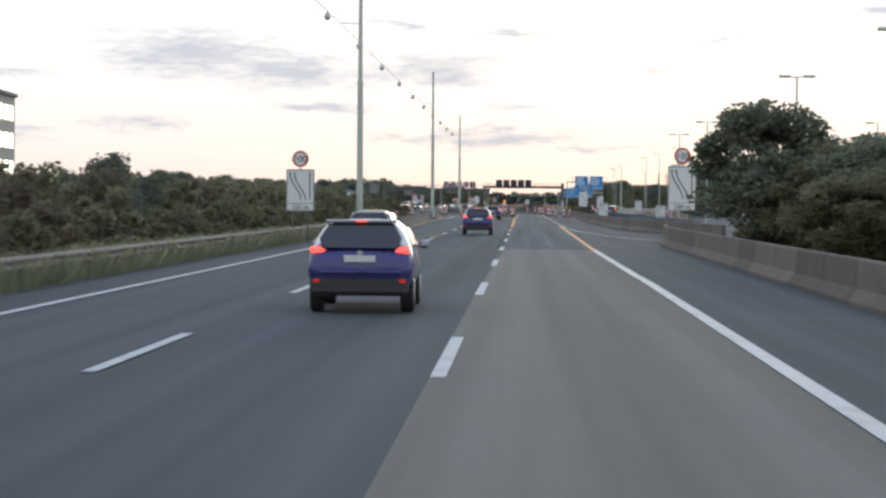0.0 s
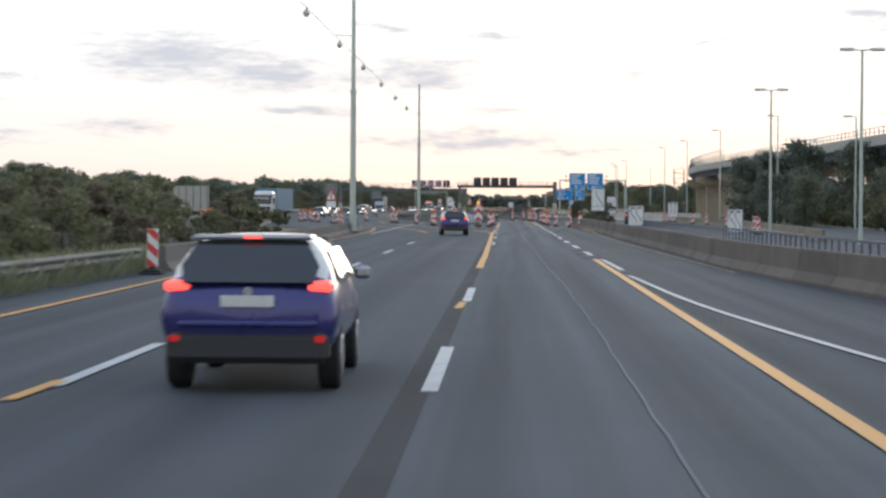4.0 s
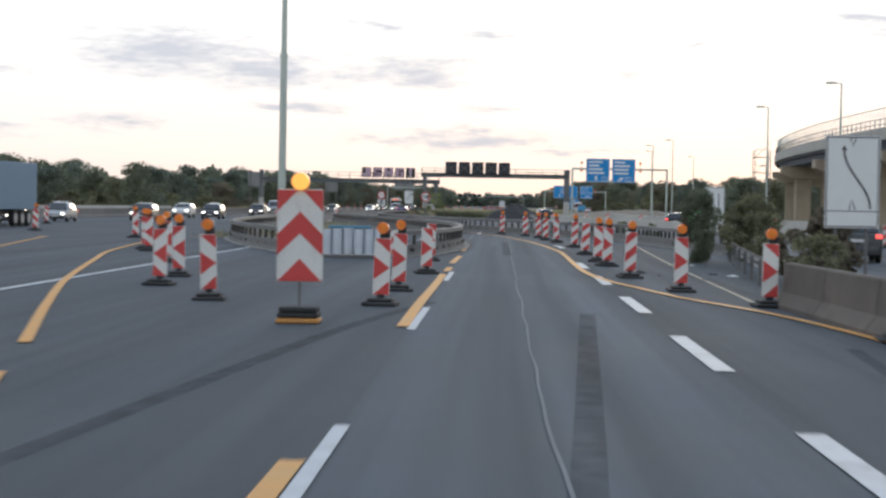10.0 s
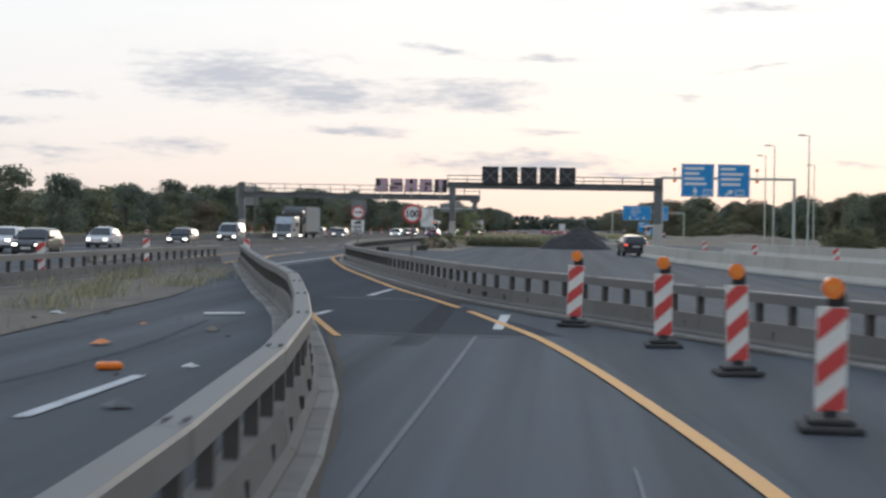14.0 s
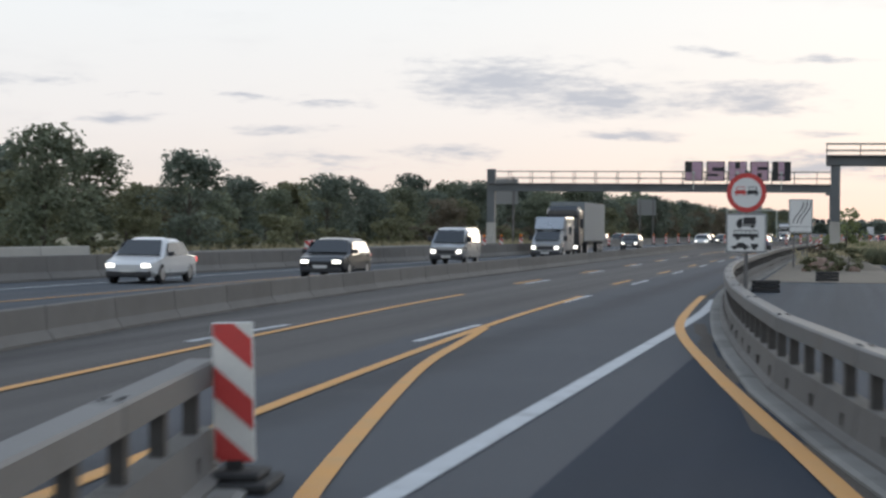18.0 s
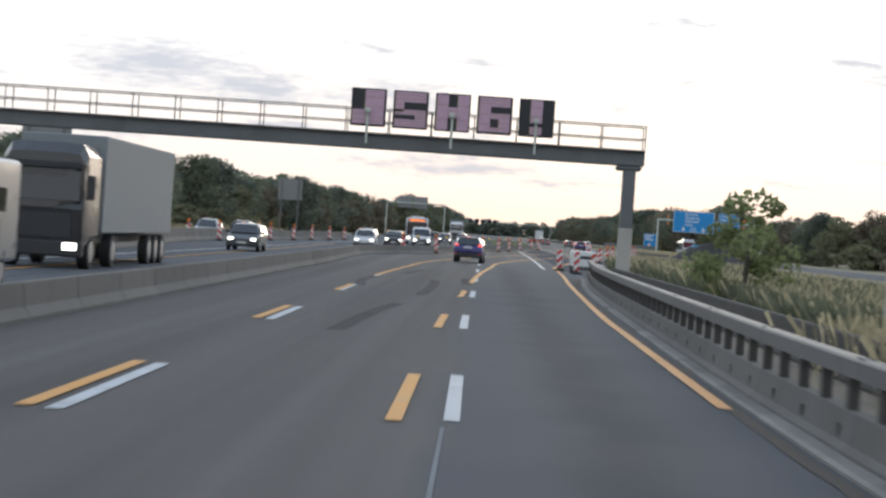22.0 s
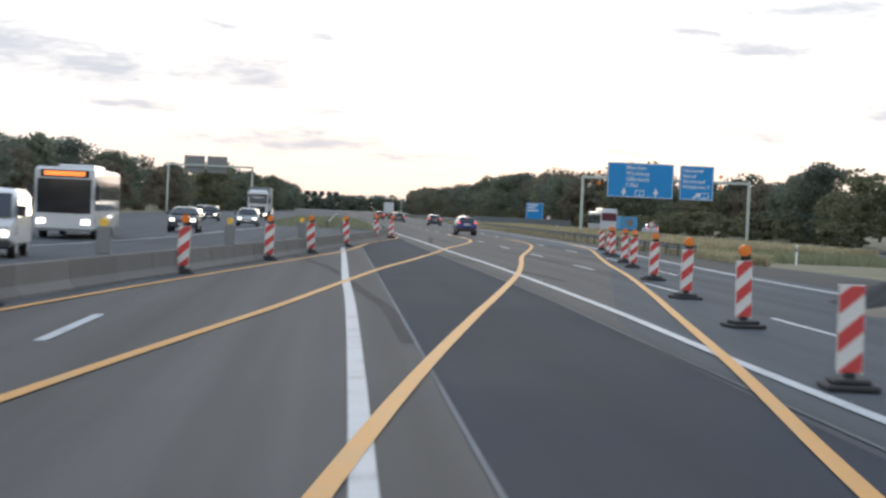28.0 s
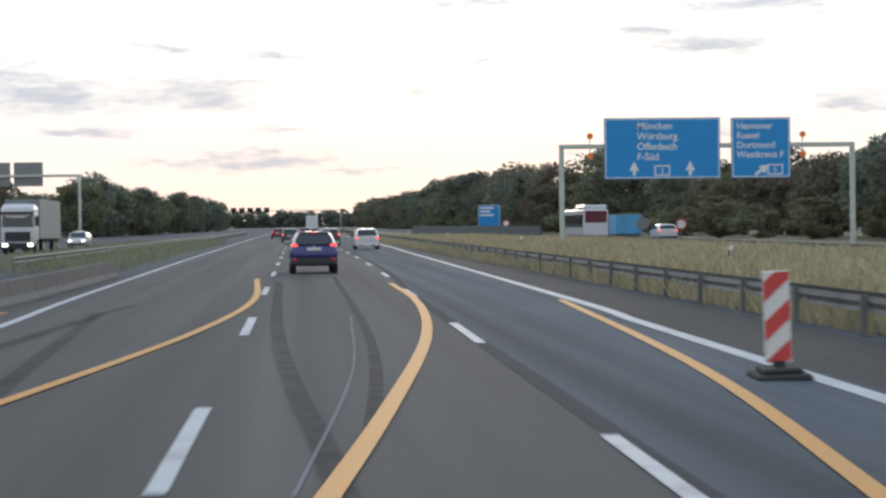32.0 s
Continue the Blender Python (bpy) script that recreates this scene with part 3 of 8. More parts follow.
# approach on the old lanes
line("edge_line", [(-9.05, -120), (-9.05, 44), (-9.12, 82)], 0.2, WHITE_LINE, "solid white edge line")
line("yellow_line", [(-9.12, 82), (-9.1, 99), (-9.1, 125), (-9.4, 150), (-9.7, 169), (-10.1, 185), (-10.2, 200), (-10.45, 223), (-11.5, 243), (-12.8, 250), (-15.2, 261)], 0.172, YELLOW_LINE, SOL)
dashes([(-5.3, -60), (-5.3, 26), (-5.37, 95), (-5.42, 116), (-5.6, 165), (-5.58, 190), (-5.5, 220)], 20.0 - 54, 13, WHITE_LINE, WD)
dashes([(-1.55, -60), (-1.56, 60), (-1.6, 110), (-1.65, 150)], 19.8 - 54, 10, WHITE_LINE, WD)
dashes([(-1.52, 170), (-1.56, 200), (-1.64, 222), (-1.65, 240), (-1.66, 330)], 182.0, 6, WHITE_LINE, WD, w=0.13)
dashes([(-5.62, 100), (-5.48, 106)], 100.8, 1, YELLOW_LINE, YD, length=4.9)
line("yellow_line", [(-5.5, 108.6), (-5.46, 110.6)], 0.15, YELLOW_LINE, "short torn piece of yellow tape")
line("yellow_line", [(-1.72, 125.2), (-1.68, 127.4)], 0.15, YELLOW_LINE, "short torn piece of yellow tape")
line("edge_line", [(2.28, -120), (2.26, 30), (2.2, 50), (2.1, 75.6)], 0.22, WHITE_LINE, "broad white edge line on concrete lane")
line("yellow_line", [(2.08, 75), (2.1, 90), (2.14, 110), (2.17, 135), (2.2, 150), (2.2, 157.8)], 0.189, YELLOW_LINE, SOL)
line("edge_line", [(6.9, 95), (5.33, 100.3), (4.31, 106)], 0.15, WHITE_LINE, "thin white merging line")
line("edge_line", [(4.22, 108.2), (2.87, 125.9), (2.42, 142.4)], 0.13, WHITE_LINE, "thin white merging line")
line("edge_line", [(2.5, 146.5), (2.48, 153.3), (2.44, 157.6)], 0.16, WHITE_LINE, "thin white line beside yellow tape")
line("edge_line", [(5.6, 145), (5.35, 165), (5.19, 179), (5.05, 200), (5.1, 226)], 0.1, KERB_LINE, "worn pale edge line along the barrier")
line("edge_line", [(4.6, 264), (5.2, 290), (6.0, 315)], 0.1, KERB_LINE, "worn pale edge line along the guardrail")
dashes([(2.35, 160), (2.28, 178), (2.22, 190), (2.2, 225), (2.15, 250), (2.2, 320)], 163.4, 6, WHITE_LINE, WD, w=0.22, length=5.8, period=12.24)
dashes([(2.2, 225), (2.15, 250), (2.2, 320)], 236.3, 5, WHITE_LINE, WD, w=0.24, length=5.8, period=11.65)
line("yellow_line", [(-1.67, 147.6), (-1.68, 155), (-1.67, 162), (-1.72, 175), (-1.8, 200), (-1.87, 214), (-1.89, 221.4)], 0.215, YELLOW_LINE, SOL)
line("yellow_line", [(-2.05, 221.2), (-1.55, 221.7)], 0.5, YELLOW_LINE, "short torn crosspiece of yellow tape")
line("yellow_line", [(-1.82, 223.1), (-1.82, 231), (-1.82, 239.8)], 0.18, YELLOW_LINE, SOL)
line("yellow_line", [(-1.8, 254.6), (-1.83, 261), (-1.82, 270), (-1.84, 276.2)], 0.189, YELLOW_LINE, SOL)
line("yellow_line", [(-1.82, 278.2), (-1.8, 281.6)], 0.189, YELLOW_LINE, SOL)
line("yellow_line", [(-1.85, 285.5), (-1.77, 294)], 0.189, YELLOW_LINE, SOL)
line("yellow_line", [(-1.8, 301), (-1.84, 305.6)], 0.189, YELLOW_LINE, SOL)
line("yellow_line", [(-1.98, 222.9), (-2.06, 224), (-2.24, 226.7), (-2.65, 230), (-3.55, 235.2)], 0.189, YELLOW_LINE, SOL)
line("yellow_line", [(-4.12, 238.6), (-5.56, 246.1)], 0.172, YELLOW_LINE, SOL)
line("yellow_line", [(-6.28, 250.1), (-8.2, 259.4), (-10.1, 269.2), (-12.4, 283), (-13.9, 292.6), (-15.5, 308)], 0.172, YELLOW_LINE, SOL)
line("yellow_line", [(-6.3, 220), (-7.09, 228.6), (-7.87, 235), (-9.68, 245.6), (-13.3, 264.2), (-17.15, 286.4), (-21.5, 315)], 0.172, YELLOW_LINE, SOL)
line("edge_line", [(-9.75, 214), (-9.85, 238.7), (-10.1, 252), (-10.1, 276), (-10.2, 315), (-10.1, 328), (-9.9, 341)], 0.2, WHITE_LINE, "old solid white edge line")
# through the crossover
line("yellow_line", [(5.35, 225), (5.28, 247), (4.6, 258.5), (3.3, 265.6), (2.75, 270), (2.37, 272.8), (2.07, 277.5), (1.97, 283), (2.02, 294), (2.02, 303), (1.71, 312), (1.43, 317.9), (0.96, 325.6), (0.0, 336.2), (-0.89, 343.8), (-1.64, 348.4), (-2.55, 353.8)], 0.172, YELLOW_LINE, SOL)
line("yellow_line", [(-2.87, 355.5), (-4.2, 362.4), (-5.25, 367.5), (-6.6, 375), (-9.35, 390.8), (-10.3, 396.8), (-11.1, 402.3), (-12.7, 413.5), (-13.95, 423.8), (-14.46, 433), (-14.8, 442.6)], 0.189, YELLOW_LINE, SOL)
line("yellow_line", [(-4.3, 343.2), (-5.1, 347.4), (-6.4, 354.4), (-7.66, 361), (-9.2, 369.5), (-11.3, 381.2), (-14.3, 397.6)], 0.135, YELLOW_LINE, SOL)
line("edge_line", [(-14.1, 378), (-14.07, 400), (-14.02, 423), (-14.03, 431), (-14.3, 440)], 0.24, WHITE_LINE, "broad white line at the carriageway edge")
line("yellow_line", [(-13.06, 391.5), (-13.89, 396), (-14.99, 402.2), (-16.5, 412.3), (-17.14, 418.7), (-17.55, 422.8)], 0.181, YELLOW_LINE, SOL)
line("yellow_line", [(-16.3, 398), (-16.95, 409), (-17.44, 418.5), (-17.66, 423.5), (-17.86, 429.6), (-18.12, 441)], 0.181, YELLOW_LINE, SOL)
line("yellow_line", [(-19.8, 398), (-20.55, 412), (-21.03, 423), (-21.22, 428), (-21.42, 434), (-21.5, 440.8)], 0.172, YELLOW_LINE, SOL)
dashes([(-17.85, 395), (-17.87, 424), (-17.95, 441), (-18.07, 473), (-18.23, 509), (-18.17, 527), (-18.15, 560), (-18.1, 592), (-17.95, 615), (-17.85, 640)], 400.4, 14, WHITE_LINE, WD, w=0.16, length=5.9, period=17.65)
dashes([(-18.6, 440), (-18.66, 473), (-18.7, 508), (-18.45, 527)], 453.0, 5, YELLOW_LINE, YD, w=0.16, length=5.9, period=17.65)
dashes([(-21.25, 400), (-21.5, 441), (-21.62, 472), (-21.75, 509), (-21.8, 545), (-21.7, 600)], 416.7, 8, WHITE_LINE, WD, length=5.9, period=17.65)
dashes([(-21.9, 440), (-21.95, 472), (-22.0, 508), (-21.87, 526)], 452.1, 5, YELLOW_LINE, YD, length=5.9, period=17.65)
line("orange_line", [(-14.9, 458), (-14.95, 463.3)], 0.172, ORANGE_LINE, "short worn piece of orange tape")
line("orange_line", [(-15.07, 492.2), (-15.03, 506.5), (-14.99, 515.3), (-14.76, 529.4), (-14.4, 548), (-14.05, 561), (-13.74, 578), (-13.6, 586)], 0.172, ORANGE_LINE, "worn orange tape along the barrier foot")
# back onto the old lanes
line("yellow_line", [(-13.72, 583.0), (-13.24, 591.0), (-12.17, 604.0), (-10.80, 617.0), (-9.12, 630.0), (-7.53, 643.0), (-5.95, 656.0), (-4.47, 669.0), (-3.14, 682.0), (-1.69, 695.0), (-0.16, 708.0), (1.23, 721.0), (2.40, 741.0)], 0.181, YELLOW_LINE, SOL)
line("yellow_line", [(-21.85, 541.0), (-21.73, 549.0), (-21.45, 562.0), (-21.18, 575.0), (-20.37, 588.0), (-19.18, 601.0), (-18.05, 614.0), (-16.73, 627.0), (-15.29, 640.0), (-13.99, 653.0), (-12.65, 666.0), (-11.07, 679.0), (-9.61, 692.0), (-8.22, 705.0), (-6.57, 718.0), (-5.21, 731.0), (-4.58, 744.0), (-4.84, 762.0)], 0.172, YELLOW_LINE, SOL)
line("yellow_line", [(-18.30, 539.0), (-18.19, 547.0), (-17.89, 560.0), (-17.47, 573.0), (-17.09, 586.0), (-16.23, 599.0), (-14.96, 612.0), (-13.55, 625.0), (-11.95, 638.0), (-10.27, 651.0), (-8.64, 664.0), (-7.21, 677.0), (-5.91, 690.0), (-4.34, 703.0), (-2.77, 716.0), (-1.48, 729.0), (-0.82, 742.0), (-0.75, 755.0)], 0.181, YELLOW_LINE, SOL)
line("edge_line", [(-14.4, 579), (-14.36, 586), (-14.23, 597.3), (-14.03, 622), (-13.92, 642), (-13.92, 656), (-13.82, 680), (-13.75, 710), (-13.5, 740)], 0.2, WHITE_LINE, "broad white line across the work lanes")
line("pale_seam", [(-13.25, 576), (-13.2, 600), (-13.15, 622), (-13.05, 645), (-12.85, 700)], 0.045, SEAM, "pale joint at the patch edge")
line("pale_seam", [(-13.1, 574), (-10.15, 600), (-9.55, 640), (-9.45, 655), (-9.75, 696), (-9.8, 725)], 0.045, SEAM, "pale joint at the patch edge")
line("edge_line", [(-9.2, 590), (-8.91, 628), (-8.6, 646), (-8.5, 671), (-8.7, 694), (-8.76, 706), (-8.95, 733), (-9.2, 758), (-9.35, 863), (-8.9, 1200)], 0.2, WHITE_LINE, "broad white line between lanes")
dashes([(-5.7, 630), (-5.6, 640), (-5.15, 658), (-4.9, 675), (-4.66, 695), (-4.55, 713), (-4.43, 733), (-4.3, 800), (-4.0, 1000)], 637.5, 20, WHITE_LINE, WD, w=0.16, period=18.3)
dashes([(-2.45, 660), (-2.36, 671), (-1.42, 693), (-1.1, 711), (-0.87, 728), (-0.67, 747), (-0.2, 800), (0.2, 1000)], 671.4, 17, WHITE_LINE, WD, w=0.16, length=5.8, period=18.2)
line("edge_line", [(0.1, 655), (0.33, 672), (1.55, 700), (2.0, 713), (2.4, 731), (2.75, 745), (3.6, 820), (4.1, 860), (4.7, 1000), (7, 2000)], 0.26, WHITE_LINE, "solid white edge line of the outer lane")
line("yellow_line", [(-21.7, 612), (-18.75, 642), (-15.85, 668), (-13.6, 689), (-12.0, 713), (-10.3, 729), (-9.7, 739)], 0.155, YELLOW_LINE, SOL)
line("edge_line", [(-26.5, 402), (-27.4, 460), (-27.6, 540), (-27.44, 640), (-22.62, 700), (-19.2, 780)], 0.18, WHITE_LINE, "white edge line of the opposite carriageway")
line("yellow_line", [(-30.6, 400), (-31, 460), (-30.6, 540), (-30.94, 640)], 0.155, YELLOW_LINE, SOL)
line("edge_line", [(-34.5, 400), (-34.6, 460), (-32.6, 540), (-32.42, 700)], 0.18, WHITE_LINE, "white edge line of the opposite carriageway")
dashes([(-5.75, 290), (-5.7, 340)], 310.9, 2, WHITE_LINE, WD, length=5.2)
line("edge_line", [(-1.68, 346.4), (-1.69, 352.4)], 0.2, WHITE_LINE, "worn white dash under the yellow tape")
line("edge_line", [(-5.72, 350.2), (-5.6, 353.0)], 0.16, WHITE_LINE, "short white dash beside the barrier")
line("edge_line", [(-5.68, 362.5), (-5.54, 368.1)], 0.18, WHITE_LINE, "white lane dash on the crossover")
line("skid_mark", [(-3.0, 341), (-2.95, 344), (-3.18, 357), (-3.1, 362)], 0.5, SKID, "dark tyre mark in the crossover", 0.0112)
line("pale_joint", [(-4.5, 344.5), (-1.4, 344.1)], 0.22, SEAM, "pale cross joint")
line("pale_joint", [(-6.7, 360.8), (-4.1, 360.1)], 0.2, SEAM, "pale cross joint")
line("pale_joint", [(-1.97, 323), (-1.96, 334), (-1.98, 344.4)], 0.06, SEAM, "pale joint in the crossover lane")
line("skid_mark", [(-8.4, 306), (-7.9, 319), (-7.35, 325), (-6.9, 338), (-7.4, 348)], 0.13, SKID, "dark tyre mark on the closed lane", 0.0115)
line("edge_line", [(2.36, 309.6), (2.32, 313.3), (2.16, 315.2)], 0.24, WHITE_LINE, "worn white dash beside the yellow tape")
line("tar_patch", [(-0.08, 296), (-0.1, 305), (-0.08, 317), (0.0, 322)], 0.36, SKID, "dark worn strip in the lane", 0.0064)
line("tar_seam", [(0.52, 77), (0.5, 84), (0.46, 95), (0.47, 105), (0.5, 117), (0.5, 136), (0.4, 147), (0.35, 157), (0.31, 169), (0.18, 184), (0.1, 205), (0.08, 230), (0.04, 250), (0.03, 290), (0.07, 303), (0.07, 326)], 0.032, SEAM, "pale crack line along the lane", None, 0.05)
line("tar_seam", [(-1.68, 78), (-1.75, 90), (-1.75, 110), (-1.8, 150), (-1.78, 215)], 0.3, TAR, "dark tar strip along the lane joint", 0.007)
line("skid_mark", [(-7.2, 205), (-6.2, 214), (-5.33, 222), (-4.86, 228.5), (-4.18, 235), (-2.7, 253.4), (-1.6, 262)], 0.24, SKID, "dark curved tyre mark", 0.008)
line("skid_mark", [(1.9, 206), (2.25, 218), (2.48, 224.2), (2.93, 232.4), (4.3, 252)], 0.2, SKID, "dark curved tyre mark", 0.0082)
line("skid_mark", [(-1.25, 211), (-1.14, 216), (-0.98, 220.5), (-0.49, 228.4), (0.07, 236.1), (1.12, 259)], 0.26, SKID, "dark curved tyre mark", 0.0084)
for sk in ([(-20.4, 503), (-20.2, 511), (-19.9, 516.4)], [(-19.6, 523), (-19.5, 532), (-19.6, 540)], [(-21.6, 528), (-21.9, 534), (-21.8, 541)], [(-18.4, 536), (-18.6, 545)], [(-21.0, 547), (-20.6, 556)]):
    line("tar_patch", sk, 0.34, SKID, "dark worn strip on the carriageway", 0.008)
line("skid_mark", [(-5.3, 680), (-5.35, 687), (-5.42, 690.5), (-5.61, 694.7), (-6.09, 704.4), (-6.96, 721.4), (-7.68, 738.3)], 0.26, SKID, "dark curved tyre mark", 0.0112)
line("skid_mark", [(-2.35, 682), (-2.55, 688), (-2.8, 694), (-3.08, 701.4), (-3.42, 713.4), (-3.64, 718.7), (-3.93, 731.5), (-4.09, 758)], 0.24, SKID, "dark curved tyre mark", 0.0116)
line("skid_mark", [(-3.0, 714), (-2.63, 721.8), (-2.4, 732.9), (-2.25, 764)], 0.16, SKID, "faint dark tyre mark", 0.0108)
line("skid_mark", [(-8.6, 716), (-7.9, 730), (-7.3, 742)], 0.3, SKID, "dark curved tyre mark", 0.0113)
line("skid_mark", [(-16.6, 684), (-14.4, 664), (-13.6, 648), (-13.25, 641), (-13.2, 632)], 0.26, SKID, "dark curved tyre mark", 0.0112)
line("skid_mark", [(-7.6, 660), (-7.87, 665.3), (-8.11, 668.3), (-8.48, 672.9), (-8.96, 678.5), (-9.43, 684.9)], 0.3, SKID, "dark curved tyre mark", 0.0118)
line("tar_seam", [(-1.2, 690), (-0.96, 716), (-0.66, 745), (0.1, 790), (0.3, 900)], 0.22, TAR, "dark strip along the lane joint", 0.0104)
line("pale_crack", [(-3.65, 710.5), (-3.12, 717.9), (-2.82, 724), (-2.54, 735.2)], 0.035, SEAM, "pale crack in the lane", 0.0126)
line("pale_crack", [(-18.25, 455), (-18.2, 461), (-18.16, 470)], 0.05, SEAM, "pale seam between dashes", 0.0126)
line("pale_crack", [(-18.2, 477), (-18.22, 488)], 0.04, SEAM, "pale seam between dashes", 0.0126)
line("pale_crack", [(2.5, 195), (2.6, 203), (2.3, 217)], 0.04, SEAM, "pale crack beside the dashes", 0.0126)
line("dirt_strip", [(3.0, 340.6), (-0.35, 350.8), (-2.1, 356.5), (-3.5, 361.4), (-6.65, 377.2), (-7.8, 383.2), (-11.55, 405.3), (-12.95, 417.4), (-13.75, 426)], 0.24, DUST, "brown dust and grit along the barrier foot", 0.0118, 0.25)
line("dirt_strip", [(-14.6, 436), (-14.85, 452), (-14.95, 467), (-14.95, 500), (-14.55, 535), (-13.6, 558)], 0.16, DUST, "brown dust and grit along the barrier foot", 0.0108, 0.2)
line("dirt_strip", [(-2.35, 297), (-1.75, 304), (-1.6, 309), (-1.7, 314.5), (-2.0, 321), (-3.1, 333), (-4.5, 343.5), (-5.9, 352)], 0.1, DUST, "brown dust and grit along the barrier foot", 0.0121, 0.15)
line("dirt_strip", [(5.0, 160), (5.25, 200), (5.2, 240), (4.9, 252)], 0.35, DUST, "brown dust and grit along the barrier foot", 0.0062, 0.2)
for y in (158.6, 164, 170, 195, 201):
    line("tar_patch", [(2.0, y - 0.4), (2.0, y + 2.6)], 0.42, SKID, "dark rectangle of removed marking", 0.0104)


for k in range(11):
    y = 206 + 5.2 * k
    line("hatch_stripe", [(11.0 + 0.02 * (y - 206), y), (14.2 + 0.03 * (y - 206), y + 5.5)], 0.5, WHITE_LINE, "white hatching stripe on the side road")
line("edge_line", [(11.0, 203), (11.9, 255), (12.6, 275)], 0.25, WHITE_LINE, "white border line of the hatching")


# ---- barriers ----
NJ = [(-0.3, 0), (-0.3, 0.08), (-0.13, 0.3), (-0.09, 0.82), (-0.07, 0.85), (0.07, 0.85), (0.09, 0.82), (0.13, 0.3), (0.3, 0.08), (0.3, 0)]


def concrete_barrier(name, pts, seg, label, mat=CONCRETE, scale=1.0):
    thing = empty(name)
    tagged(thing, label, "barrier", "concrete barriers")
    path = smooth_path(pts, 1.0)
    prof = [(u * min(1, scale), v * scale) for u, v in NJ]
    marks = along(path, seg)
    for (p, d), (q, e) in zip(marks, marks[1:]):
        mid = (p + q) / 2
        dd = (q - p).normalized()
        a, b = p + dd * 0.02, q - dd * 0.02
        part("segment", sweep(bmesh.new(), [a, b], prof), mat, thing)
    return thing


concrete_barrier("concrete_barrier", [(5.62, -112), (5.7, 40), (5.72, 60), (5.7, 84), (6.4, 96)], 4.0, "stained grey concrete barrier beside the lane", BARRIER_BROWN)
concrete_barrier("concrete_barrier", [(9.2, 95), (8.55, 113), (7.3, 128), (6.1, 148), (6.0, 166), (5.8, 200), (5.75, 240), (5.4, 252), (5.0, 266)], 4.0, "stained brownish concrete barrier along the lane", BARRIER_BROWN)
concrete_barrier("concrete_barrier", [(-10.3, 143), (-10.45, 165), (-10.75, 190), (-11.5, 215), (-12.4, 240), (-14.6, 252)], 4.0, "low concrete barrier beside yellow line", CONCRETE, 0.85)
concrete_barrier("concrete_barrier", [(-16.2, 150), (-17.0, 190), (-19, 225), (-23, 262), (-27, 300), (-32, 340)], 4.0, "concrete barrier of the opposite carriageway")
concrete_barrier("concrete_barrier", [(-21.8, 396), (-23.3, 413), (-24.4, 427), (-25.1, 452), (-25.1, 500), (-25.31, 560), (-25.49, 592), (-22.47, 614), (-19.73, 641), (-16.58, 670), (-14.16, 693), (-12.15, 714), (-10.41, 740), (-10.06, 768)], 4.0, "long low grey concrete median barrier", CONCRETE, 0.7)
concrete_barrier("concrete_barrier", [(-40.5, 380), (-38.8, 420), (-36.3, 470), (-34, 515), (-35.01, 560), (-37.75, 600), (-36.34, 640), (-33.87, 690)], 4.0, "weathered concrete barrier behind the opposite lanes")
concrete_barrier("concrete_barrier", [(-45.5, 400), (-42.5, 440), (-40.5, 462)], 4.0, "pale concrete block wall", CONCRETE_PALE, 1.25)
concrete_barrier("concrete_barrier", [(22, 330), (15, 362), (10.5, 386), (7.2, 415), (5.6, 450), (5.4, 474)], 4.0, "pale new concrete barrier of the side road", CONCRETE_PALE)
concrete_barrier("concrete_barrier", [(29, 388), (22, 420), (17, 452), (14.5, 490)], 4.0, "pale concrete wall beside the side road", CONCRETE_PALE, 1.1)


concrete_barrier("concrete_barrier", [(16.4, 196), (18.4, 225), (20.2, 255), (20.7, 275), (20.5, 300), (20.3, 330), (21.0, 345)], 4.0, "low sand-coloured concrete barrier beyond the side road", BARRIER_SAND, 0.8)
concrete_barrier("concrete_barrier", [(-12.35, 494), (-12.3, 515), (-12.2, 535), (-12.25, 556)], 4.0, "low dark stained concrete kerb wall before the grass", CONCRETE_DARK, 0.82)


